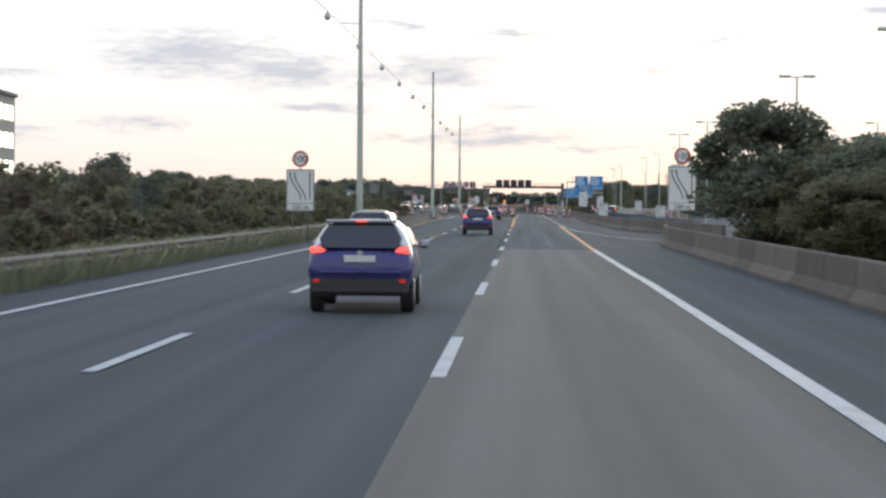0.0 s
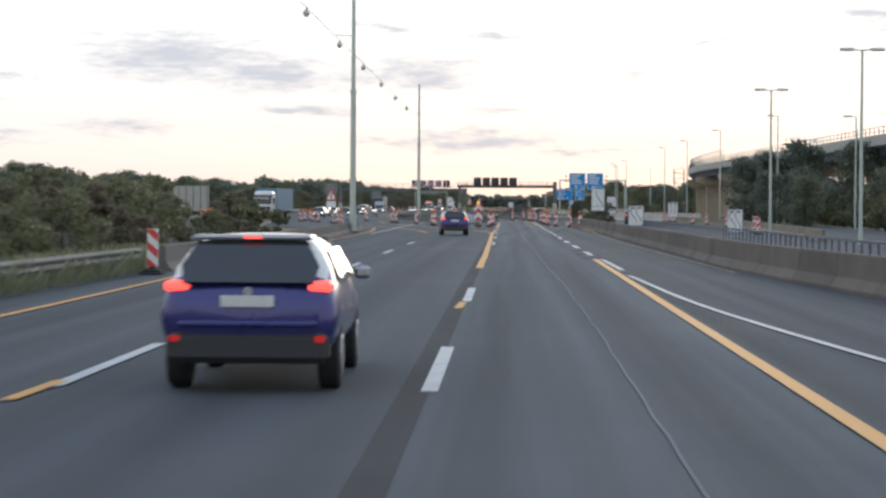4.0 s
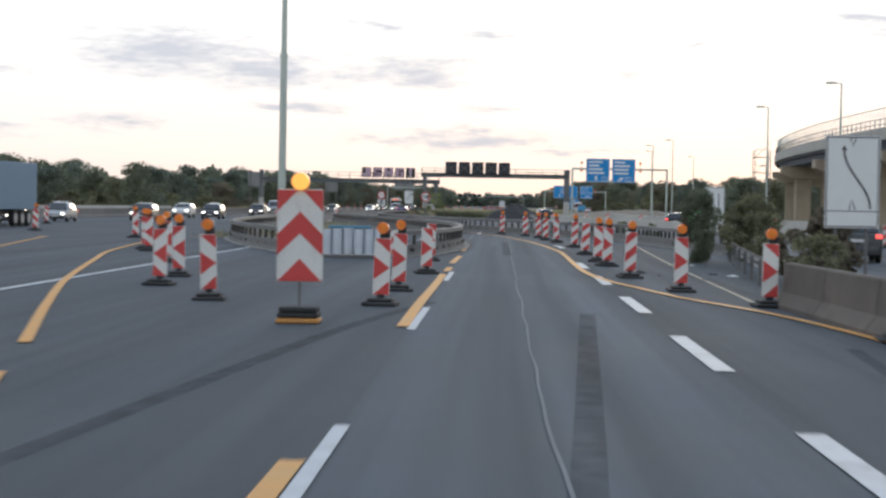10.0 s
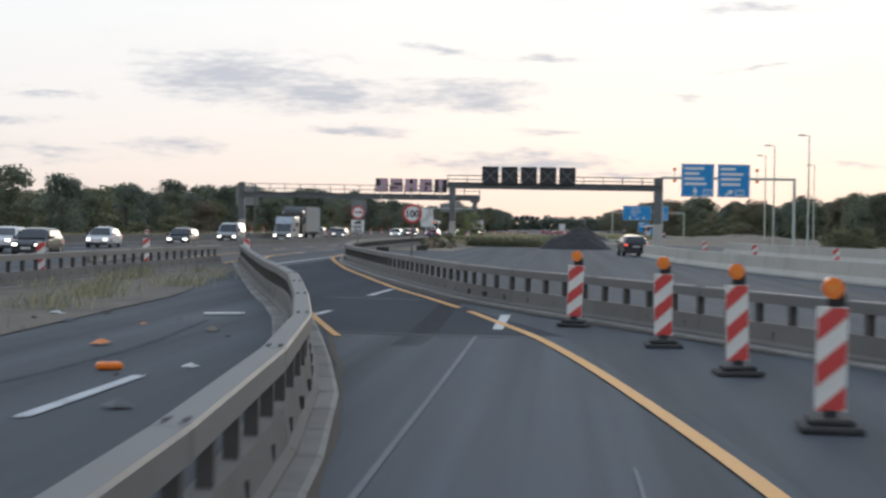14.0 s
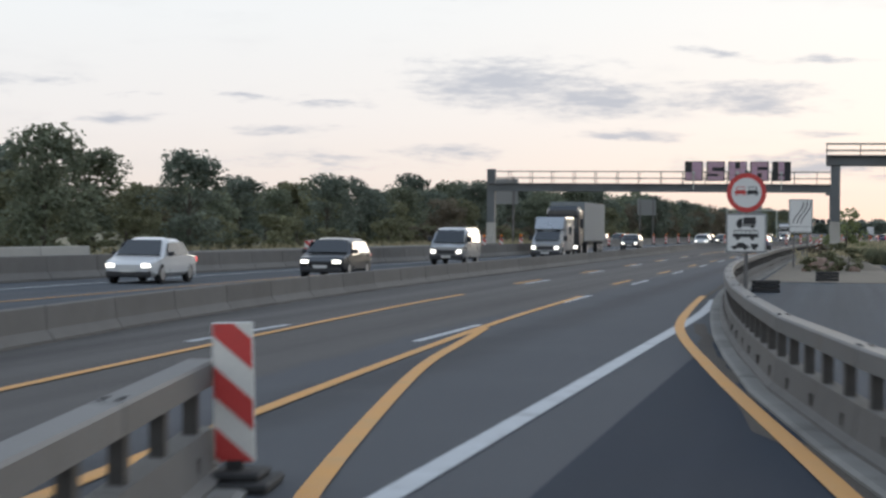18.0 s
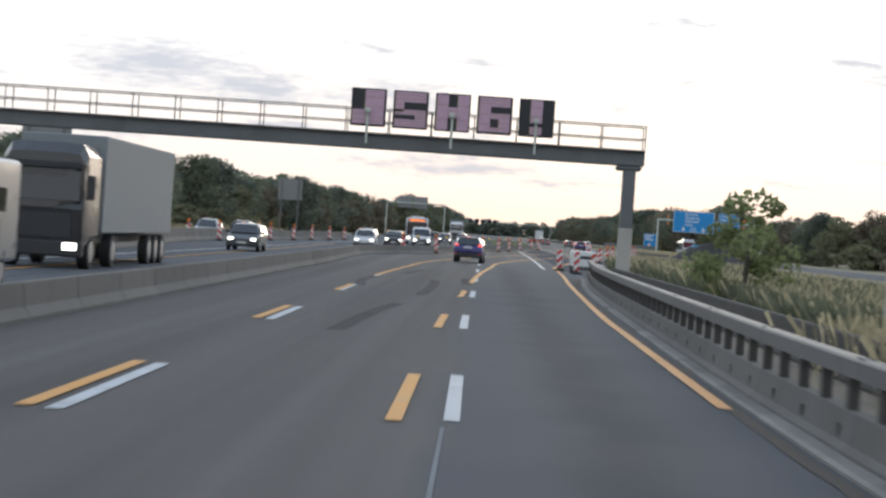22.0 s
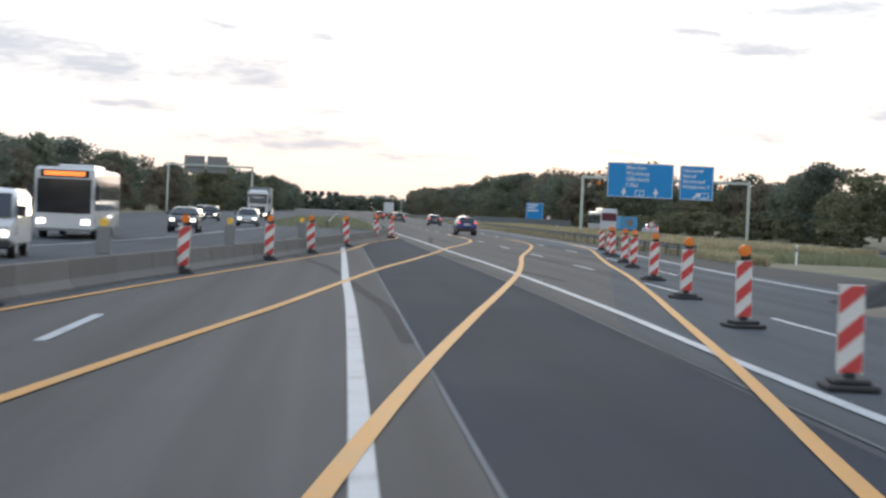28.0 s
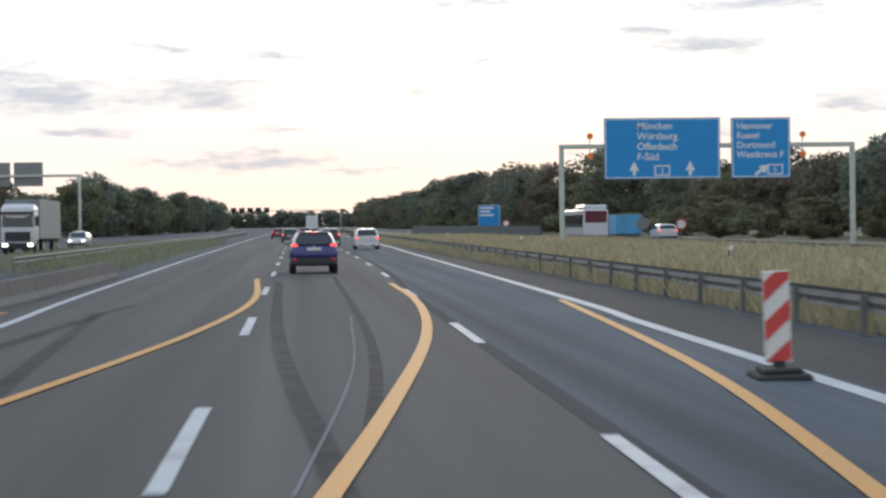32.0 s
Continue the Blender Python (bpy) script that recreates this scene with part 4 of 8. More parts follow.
def steel_barrier(pts, label, step=1.5, side=1):
    """Work-site barrier: concrete foot, posts and a boxed top rail."""
    thing = tagged(empty("steel_barrier"), label, "barrier", "steel work-site barriers")
    path = smooth_path(pts, 1.0)
    foot = [(-0.2, 0.04), (-0.2, 0.09), (-0.13, 0.14), (-0.09, 0.42), (0.09, 0.42), (0.13, 0.14), (0.2, 0.09), (0.2, 0.04)]
    flange = [(-0.42, 0), (-0.42, 0.035), (-0.37, 0.055), (0.37, 0.055), (0.42, 0.035), (0.42, 0)]
    marks = along(path, 6.0) + [(path[-1], (path[-1] - path[-2]).normalized())]
    for (p, d), (q, e) in zip(marks, marks[1:]):
        sub = [p + d * 0.015] + [p + (q - p) * k / 3 for k in (1, 2)] + [q - e * 0.015]
        part("foot", sweep(bmesh.new(), sub, foot), CONCRETE, thing, "stained concrete foot")
        for k in range(3):
            u, w = p + (q - p) * k / 3, p + (q - p) * (k + 1) / 3
            gap = (w - u).normalized() * 0.018
            part("base_flange", sweep(bmesh.new(), [u + gap, w - gap], flange), FLANGE, thing, "pale scuffed base flange")
        rail = part("top_rail", sweep(bmesh.new(), sub, [(-0.11, 0.74), (-0.11, 0.9), (-0.09, 0.92), (0.09, 0.92), (0.11, 0.9), (0.11, 0.74)]), STEEL, thing, "galvanised steel top rail")
        bm = bmesh.new()
        for s in (0.15, 0.28):
            for u in (-0.05, 0.05):
                c = p + d * s
                nrm = Vector((d.y, -d.x, 0))
                add_tube(bm, c + nrm * u + Vector((0, 0, 0.92)), c + nrm * u + Vector((0, 0, 0.935)), 0.02, n=6)
        part("bolts", bm, STEEL_DARK, rail)
    slot = None
    for p, d in along(path, 2.0, 0.7):
        if slot is None:
            bm = box(-0.128, 0.128, -0.012, 0.012, 0.17, 0.29)
            slot = bpy.data.meshes.new("lifting_slot")
            bm.to_mesh(slot)
            bm.free()
            slot.materials.append(CONCRETE_DARK)
        o = new("lifting_slot", slot)
        o.parent = thing
        o.matrix_basis = at((p.x, p.y, 0), d)
    post = None
    for p, d in along(path, step, 0.4):
        m = at((p.x, p.y, 0), d)
        if post is None:
            post = box(-0.05, 0.05, -0.07, 0.07, 0.42, 0.74)
            pm = bpy.data.meshes.new("post")
            post.to_mesh(pm)
            post.free()
            pm.materials.append(POST_STEEL)
            post = pm
        o = new("post", post)
        o.parent = thing
        o.matrix_basis = m
    return thing


steel_barrier([(-4.2, 290.2), (-3.4, 293), (-2.75, 297), (-2.28, 303.6), (-2.08, 309), (-2.18, 314.5), (-2.5, 321), (-3.0, 328), (-3.6, 333.5), (-5.05, 343.5), (-6.4, 352), (-8.6, 363), (-12.15, 382), (-15.58, 400.5)], "curved steel barrier on a concrete foot", 1.35)
steel_barrier([(-6.7, 291), (-8.4, 296.5), (-11.2, 307), (-13.5, 320), (-15.0, 338), (-15.9, 355), (-16.2, 375), (-16.2, 398)], "steel barrier round the traffic island", 1.5)
steel_barrier([(9.0, 304), (7.8, 313), (6.6, 330), (3.5, 340.5), (0.22, 351.2), (-1.58, 356.7), (-2.95, 361.7), (-6.06, 377.4), (-7.2, 383.4), (-11.0, 405.5), (-12.4, 417.5), (-13.3, 429), (-14.0, 442), (-14.3, 453), (-14.4, 467), (-14.35, 483), (-14.4, 495), (-13.9, 535), (-12.96, 559)], "long steel barrier on a concrete foot", 1.35)


def guardrail(pts, label, step=4.0):
    thing = tagged(empty("guardrail"), label, "guardrail", "guardrails")
    path = smooth_path(pts, 2.0)
    w = [(u, v - 0.08) for u, v in ((0.0, 0.45), (0.05, 0.47), (0.07, 0.51), (0.05, 0.56), (0.0, 0.6), (0.05, 0.64), (0.07, 0.69), (0.05, 0.74), (0.0, 0.76), (-0.02, 0.76), (0.03, 0.69), (-0.02, 0.6), (0.03, 0.51), (-0.02, 0.45))]
    part("rail", sweep(bmesh.new(), path, w), STEEL_OLD, thing, "galvanised corrugated rail")
    pm = None
    for p, d in along(path, step, 1.0):
        if pm is None:
            bm = box(-0.12, -0.03, -0.04, 0.04, -0.06, 0.64)
            pm = bpy.data.meshes.new("post")
            bm.to_mesh(pm)
            bm.free()
            pm.materials.append(STEEL_OLD)
        o = new("post", pm)
        o.parent = thing
        o.matrix_basis = at((p.x, p.y, 0), d)
    return thing


guardrail([(-11.05, -110), (-11.05, 60), (-11.0, 110), (-10.75, 142)], "weathered steel guardrail along the verge")
guardrail([(5.6, 268), (6.4, 278), (7.6, 292), (8.8, 303)], "bent steel guardrail by the bushes")
guardrail([(4.71, 705), (5.14, 750), (5.97, 870), (7.16, 1000), (10.54, 1300)], "steel guardrail along the grass verge")
guardrail([(19.98, 720), (21.16, 1000)], "steel guardrail behind the verge")
guardrail([(-43, 470), (-41, 520), (-41.21, 560)], "steel guardrail beside the trees")
guardrail([(-14.73, 775), (-13.02, 1100)], "steel guardrail in the median")


def railing(pts, label):
    thing = tagged(empty("railing"), label, "railing")
    path = smooth_path(pts, 2.0)
    part("rail", sweep(bmesh.new(), path, [(-0.04, 0.78), (-0.04, 0.86), (0.04, 0.86), (0.04, 0.78)]), RAILBLUE, thing)
    part("rail", sweep(bmesh.new(), path, [(-0.03, 0.12), (-0.03, 0.18), (0.03, 0.18), (0.03, 0.12)]), RAILBLUE, thing)
    bm = box(-0.035, 0.035, -0.035, 0.035, 0, 0.8)
    pm = bpy.data.meshes.new("post")
    bm.to_mesh(pm)
    bm.free()
    pm.materials.append(RAILBLUE)
    for p, d in along(path, 1.35):
        o = new("post", pm)
        o.parent = thing
        o.matrix_basis = at((p.x, p.y, 0), d)
    return thing


RAILBLUE = material("blue_grey_steel", (0.1, 0.115, 0.15), 0.55, 0.3)
railing([(10.3, 120), (10.1, 200), (10.0, 250), (11.5, 285)], "blue-grey steel railing beside the side road")


# ---- poles, lamps, signs ----
def high_mast(x, y):
    t = tagged(empty("lighting_mast", pose(x, y, 0)), "tall pale green steel lighting mast", "mast", "median lighting masts")
    part("base_plate", box(-0.4, 0.4, -0.4, 0.4, 0, 0.12, 0.02), CONCRETE, t)
    bm = bmesh.new()
    add_tube(bm, (0, 0, 0.1), (0, 0, 9.5), 0.21, 0.18, 16)
    part("lower_shaft", bm, POLE, t, smooth=False)
    part("collar", tube((0, 0, 9.4), (0, 0, 9.6), 0.225, 0.205, 16), POLE, t)
    part("upper_shaft", tube((0, 0, 9.5), (0, 0, 16.7), 0.15, 0.115, 14), POLE, t)
    part("cap", tube((0, 0, 16.7), (0, 0, 16.8), 0.15, 0.08, 12), STEEL_DARK, t)
    part("cable_arm", tube((0, 0, 13.24), (-12.65 - x, 0, 13.3), 0.03, 0.02, 8), POLE, t, "short cable arm")
    return t


for x, y in ((-11.35, 24), (-11.25, 122), (-11.3, 219.5), (-11.9, 327)):
    high_mast(x, y)
wire_z = 13.3
cable = tagged(empty("overhead_cable"), "thin steel cable strung between masts", "cable")
for a, b in ((24, 122), (122, 219.5), (219.5, 327)):
    path = [Vector((-12.6, a + (b - a) * k / 16, wire_z)) for k in range(17)]
    part("strand", sweep(bmesh.new(), path, [(-0.012, -0.012), (-0.012, 0.012), (0.012, 0.012), (0.012, -0.012)]), STEEL_DARK, cable)
lantern = tagged(empty("hanging_lantern", pose(-12.6, 158, 0)), "pale round lantern hanging from the cable", "lamp", "hanging lanterns")
part("hood", tube((0, 0, 13.02), (0, 0, 13.22), 0.2, 0.05, 12), POLE, lantern)
bm = bmesh.new()
bmesh.ops.create_uvsphere(bm, u_segments=12, v_segments=8, radius=0.2, matrix=pose(0, 0, 12.95))
part("globe", bm, material("milky_lantern", (0.5, 0.5, 0.48), 0.3), lantern, smooth=True)
part("hanger", tube((0, 0, 13.15), (0, 0, 13.32), 0.03), STEEL_DARK, lantern)
for k in (-4, -3, -2, -1, 1, 2, 3, 4, 5, 6, 7):
    copy_thing(lantern, pose(-12.6, 158 + 21.8 * k, 0))


def street_lamp(x, y, h, double):
    t = tagged(empty("street_lamp", pose(x, y, 0)), "slim grey street lamp with %s" % ("two flat heads" if double else "one flat head"), "street lamp", "street lamps")
    part("pole", tube((0, 0, 0), (0, 0, h), 0.11, 0.06, 10), POLE, t)
    for s in (-1, 1) if double else (-1,):
        part("arm", tube((0, 0, h - 0.04), (0.5 * s, 0, h + 0.02), 0.035), POLE, t)
        part("head", box(0.4 * s if s > 0 else -1.15, 1.15 if s > 0 else -0.4, -0.15, 0.15, h - 0.06, h + 0.1, 0.04), POLE, t)
    return t


for x, y in ((16.7, 89), (16.5, 122), (17.1, 156), (17.3, 190), (17.3, 224)):
    street_lamp(x, y, 10.0, True)
for x, y, h in ((27.8, 295.7, 11.65), (25.9, 333.7, 11.6), (25.4, 373, 11.6), (25.3, 412, 11.8), (24.9, 509, 11.9), (23.6, 529, 11.7), (25.7, 558, 11.7), (36.1, 590, 11.7), (58, 650, 11.6)):
    street_lamp(x, y, h, False)
for x, y in ((34, 190), (36, 230), (30, 262)):
    street_lamp(x, y, 10.0, False)


def text_mesh(words, size, x, z, y, mat, parent, name="lettering", align="LEFT", depth=0.004, bold=0.0):
    cu = bpy.data.curves.new(name, "FONT")
    cu.body, cu.size, cu.align_x, cu.extrude, cu.offset = words, size, align, depth, bold
    tmp = bpy.data.objects.new(name, cu)
    scene.collection.objects.link(tmp)
    me = bpy.data.meshes.new_from_object(tmp.evaluated_get(bpy.context.evaluated_depsgraph_get()))
    bpy.data.objects.remove(tmp)
    me.transform(pose(x, y, z, 90, 0, 0))
    me.materials.clear()
    me.materials.append(mat)
    ob = new(name, me)
    ob.parent = parent
    return ob


def disc(bm, x, z, r, y0, y1, n=28):
    add_tube(bm, (x, y1, z), (x, y0, z), r, n=n)
    return bm


def stroke(pts, w, y, mat, parent, name, head=0.0, thick=0.006):
    """A printed stroke through (x, z) points on a face at y, with an arrow head where asked."""
    P = [Vector((a, 0, b)) for a, b in pts]
    bm = bmesh.new()
    prev = None
    for i, p in enumerate(P):
        a, b = P[max(0, i - 1)], P[min(len(P) - 1, i + 1)]
        d = (b - a).normalized()
        s = Vector((d.z, 0, -d.x))
        row = [bm.verts.new(p + s * k * w / 2 + Vector((0, y, 0))) for k in (-1, 1)]
        if prev:
            bm.faces.new((prev[0], prev[1], row[1], row[0]))
        prev = row
    if head:
        d = (P[-1] - P[-2]).normalized()
        s = Vector((d.z, 0, -d.x))
        o = Vector((0, y, 0))
        bm.faces.new([bm.verts.new(q) for q in (P[-1] - s * head * 0.5 + o, P[-1] + s * head * 0.5 + o, P[-1] + d * head + o)])
    return part(name, bm, mat, parent)


def ess(x0, x1, z0, z1, n=12):
    return [(x0 + (x1 - x0) * (0.5 - 0.5 * math.cos(math.pi * k / n)), z0 + (z1 - z0) * k / n) for k in range(n + 1)]


def board(t, w, z0, z1, border=True, legs=(-0.35, 0.35), face=SIGN_WHITE):
    part("panel", box(-w / 2, w / 2, 0, 0.04, z0, z1, 0.01), SIGN_GREY, t)
    part("face", box(-w / 2 + 0.01, w / 2 - 0.01, -0.006, -0.001, z0 + 0.01, z1 - 0.01), face, t, "white sign face")
    if border:
        bm = bmesh.new()
        for a, b, c, d in ((-w / 2 + .03, w / 2 - .03, z1 - .055, z1 - .03), (-w / 2 + .03, w / 2 - .03, z0 + .03, z0 + .055), (-w / 2 + .03, -w / 2 + .055, z0 + .055, z1 - .055), (w / 2 - .055, w / 2 - .03, z0 + .055, z1 - .055)):
            add_box(bm, a, b, -0.009, -0.0065, c, d)
        part("border", bm, BLACK, t)
    for lx in legs:
        part("post", tube((lx, 0.08, -0.06), (lx, 0.08, z1 - 0.1), 0.038, n=8), STEEL, t)


def round_sign(t, z, r, y=-0.02):
    part("disc", disc(bmesh.new(), 0, z, r, y - 0.004, y + 0.02), SIGN_GREY, t)
    part("ring", disc(bmesh.new(), 0, z, r * 0.99, y - 0.009, y - 0.005), RED, t, "red ring")
    part("field", disc(bmesh.new(), 0, z, r * 0.76, y - 0.014, y - 0.0095), SIGN_WHITE, t, "white field")


def lane_sign(x, y, z0, z1, arrows, caption, speed, turn=0, w=1.27, group="lane diagram signs", bars=False, ticks=False):
    t = tagged(empty("lane_sign", pose(x, y, 0, 0, 0, turn)), "white lane diagram board with black arrows" + (" under a round 100 sign" if speed else ""), "road sign", group)
    board(t, w, z0, z1)
    zb = z0 + (z1 - z0) * (0.2 if caption else 0.12)
    for pts in arrows:
        stroke([(px * w, zb + pz * (z1 - zb)) for px, pz in pts], 0.05, -0.0075, BLACK, t, "arrow", 0.12)
    if caption:
        stroke([(-w / 2 + .04, zb - 0.03), (w / 2 - .04, zb - 0.03)], 0.02, -0.0075, BLACK, t, "rule")
        text_mesh(caption, 0.3, 0, z0 + 0.09, -0.008, BLACK, t, align="CENTER")
    if bars:
        for px in (-0.2, 0.2):
            part("dark_bar", box(px * w - 0.17, px * w + 0.17, -0.011, -0.0075, z1 - 0.24, z1 - 0.14), BLACK, t, "small dark bar")
    if ticks:
        for zt, up in ((z1 - 0.14, -1), (zb + 0.1, 1)):
            stroke([(-0.07, zt - 0.1 * up), (0.0, zt + 0.12 * up), (0.07, zt - 0.1 * up)], 0.03, -0.0075, BLACK, t, "lane_tick")
    if speed:
        round_sign(t, z1 + 0.46, 0.37)
        text_mesh(speed, 0.4, 0, z1 + 0.325, -0.036, BLACK, t, align="CENTER")
        part("stub", tube((0, 0.05, z1 - 0.05), (0, 0.05, z1 + 0.8), 0.03, n=8), STEEL, t)
    return t


lane_sign(-10.73, 85.2, 1.42, 3.3, [ess(0.02, -0.36, 0.1, 0.84), ess(0.18, -0.2, 0.1, 0.84), [(0.34, 0.1), (0.34, 0.84)]], "100 m", "100")
lane_sign(6.32, 85.2, 1.55, 3.55, [ess(0.02, -0.36, 0.1, 0.84), ess(0.18, -0.2, 0.1, 0.84), [(0.34, 0.1), (0.34, 0.84)]], "100 m", "100")
lane_sign(7.55, 270, 1.45, 3.55, [ess(0.33, -0.16, 0.02, 0.8)], " ", "", w=1.24, ticks=True)
lane_sign(-12.95, 489.4, 1.85, 3.62, [ess(-0.32, 0.1, 0.1, 0.82), ess(-0.14, 0.26, 0.1, 0.82), ess(0.02, 0.42, 0.1, 0.82)], " ", "", w=1.24, turn=0)
two = [ess(0.02, -0.34, 0.1, 0.72), ess(0.34, 0.0, 0.1, 0.72)]
lane_sign(9.3, 243, 0.35, 1.95, two, "", "", w=1.22, turn=-4, bars=True)
lane_sign(15.6, 230, 0.02, 1.72, two, "", "", w=1.14, turn=-4, bars=True)
lane_sign(17.1, 300, 0.75, 2.4, [[(-0.15, 0.1), (-0.15, 0.72)], [(0.2, 0.1), (0.2, 0.72)]], "", "", w=1.1, turn=-8, bars=True)
lane_sign(12.85, 345, 0.95, 3.2, [[(-0.15, 0.1), (-0.15, 0.75)], [(0.2, 0.1), (0.2, 0.75)]], "", "", w=1.22, turn=-6)


def speed_sign(x, y, z, r):
    t = tagged(empty("speed_sign", pose(x, y, 0)), "round white speed limit sign with red ring on a post", "road sign")
    part("post", tube((0, 0.05, -0.06), (0, 0.05, z + r), 0.04, n=8), STEEL, t)
    round_sign(t, z, r)
    text_mesh("100", r * 0.98, 0, z - r * 0.35, -0.04, BLACK, t, align="CENTER", bold=0.012)
    return t


speed_sign(-6.9, 393, 2.46, 0.42)


def no_overtaking(x, y):
    t = tagged(empty("no_overtaking_sign", pose(x, y, -0.13)), "round red-ringed no overtaking sign over a white plate", "road sign")
    part("post", tube((0, 0.05, -0.06), (0, 0.05, 3.30), 0.04, n=8), STEEL, t)
    round_sign(t, 2.83, 0.41)
    for cx, mat in ((-0.125, RED), (0.125, BLACK)):
        bm = bmesh.new()
        add_poly(bm, [(cx - 0.11, -0.04, 2.8), (cx + 0.11, -0.04, 2.8), (cx + 0.115, -0.04, 2.85), (cx + 0.09, -0.04, 2.88), (cx - 0.09, -0.04, 2.88), (cx - 0.115, -0.04, 2.85)], 0.004)
        for u, v, p, q in ((-0.085, -0.07, 2.88, 2.94), (0.07, 0.085, 2.88, 2.94), (-0.085, 0.085, 2.94, 2.955), (-0.1, -0.065, 2.77, 2.8), (0.065, 0.1, 2.77, 2.8)):
            add_box(bm, cx + u, cx + v, -0.04, -0.036, p, q)
        part("car_symbol", bm, mat, t)
    part("plate", box(-0.42, 0.42, -0.01, 0.03, 1.58, 2.4, 0.01), SIGN_GREY, t)
    part("face", box(-0.41, 0.41, -0.018, -0.011, 1.59, 2.39), SIGN_WHITE, t)
    bm = bmesh.new()
    for x0, x1, z0, z1 in ((-0.4, 0.4, 2.365, 2.38), (-0.4, 0.4, 1.6, 1.615), (-0.4, -0.385, 1.615, 2.365), (0.385, 0.4, 1.615, 2.365)):
        add_box(bm, x0, x1, -0.022, -0.0185, z0, z1)
    part("border", bm, BLACK, t)
    lorry = box(-0.06, 0.2, -0.023, -0.019, 2.17, 2.32)
    add_poly(lorry, [(-0.2, -0.023, 2.14), (-0.08, -0.023, 2.14), (-0.08, -0.023, 2.29), (-0.14, -0.023, 2.29), (-0.2, -0.023, 2.22)], 0.004)
    add_box(lorry, -0.08, 0.2, -0.023, -0.019, 2.135, 2.16)
    coach = box(-0.27, 0.25, -0.023, -0.019, 1.9, 1.975)
    add_box(coach, -0.26, 0.25, -0.023, -0.019, 2.035, 2.05)
    for k in range(7):
        add_box(coach, -0.26 + 0.083 * k, -0.248 + 0.083 * k, -0.023, -0.019, 1.975, 2.035)
    saloon = bmesh.new()
    add_poly(saloon, [(-0.3, -0.023, 1.68), (0.06, -0.023, 1.68), (0.06, -0.023, 1.73), (0.0, -0.023, 1.745), (-0.05, -0.023, 1.79), (-0.16, -0.023, 1.79), (-0.21, -0.023, 1.735), (-0.3, -0.023, 1.72)], 0.004)
    add_box(saloon, 0.1, 0.25, -0.023, -0.019, 1.69, 1.77)
    add_box(saloon, 0.06, 0.1, -0.023, -0.019, 1.69, 1.7)
    for bm, z, r, xs in ((lorry, 2.13, 0.042, (-0.14, 0.13)), (coach, 1.89, 0.046, (-0.17, 0.13)), (saloon, 1.675, 0.033, (-0.23, -0.02, 0.17))):
        for x in xs:
            disc(bm, x, z, r, -0.0245, -0.0185, 14)
        part("vehicle_symbol", bm, BLACK, t)
    return t


no_overtaking(-12.87, 427.2)


def warning_sign(x, y):
    t = tagged(empty("warning_sign", pose(x, y, 0)), "triangular red-edged roadworks warning sign on a post", "road sign")
    part("post", tube((0, 0.05, -0.06), (0, 0.05, 3.05), 0.04, n=8), STEEL, t)
    part("edge", add_poly(bmesh.new(), [(-0.47, -0.01, 2.2), (0.47, -0.01, 2.2), (0, -0.01, 3.1)], 0.02), RED, t)
    part("field", add_poly(bmesh.new(), [(-0.33, -0.014, 2.29), (0.33, -0.014, 2.29), (0, -0.014, 2.92)], 0.003), SIGN_WHITE, t)
    part("symbol", add_poly(bmesh.new(), [(-0.035, -0.018, 2.34), (0.035, -0.018, 2.34), (0.05, -0.018, 2.74), (-0.05, -0.018, 2.74)], 0.003), BLACK, t)
    part("plate", box(-0.36, 0.36, -0.01, 0.02, 1.68, 2.14), SIGN_WHITE, t)
    return t


warning_sign(-14.2, 235)


# ---- gantries ----
def gantry(name, label, y, x0, x1, zb, zt, rail_z, posts):
    t = tagged(empty(name, pose(0, y, 0)), label, "gantry")
    part("beam", box(x0, x1, -0.5, 0.5, zb, zt, 0.03), GANTRY, t)
    for k in range(int((x1 - x0) / 1.6)):
        part("stiffener", box(x0 + 0.8 + k * 1.6, x0 + 0.88 + k * 1.6, -0.56, -0.5, zb + 0.04, zt - 0.02), GANTRY, t)
    part("walkway", box(x0, x1, -0.75, 0.75, zt, zt + 0.07), STEEL_DARK, t)
    for yy in (-0.72, 0.72):
        for z in (rail_z, zt + (rail_z - zt) * 0.5):
            part("handrail", box(x0, x1, yy - 0.025, yy + 0.025, z - 0.05, z), STEEL, t)
        n = int((x1 - x0) / 1.9)
        for k in range(n + 1):
            xx = x0 + 0.04 + (x1 - x0 - 0.08) * k / n
            part("rail_post", box(xx - 0.025, xx + 0.025, yy - 0.025, yy + 0.025, zt + 0.07, rail_z - 0.05), STEEL, t)
    for px, pw, top in posts:
        part("pillar", box(px - pw / 2, px + pw / 2, -0.42, 0.42, 2.5, top, 0.04), GANTRY, t)
        part("pillar_foot", box(px - pw / 2 - 0.02, px + pw / 2 + 0.02, -0.45, 0.45, -0.06, 2.5, 0.04), CONCRETE_PALE, t, "pale lower pillar")
    return t


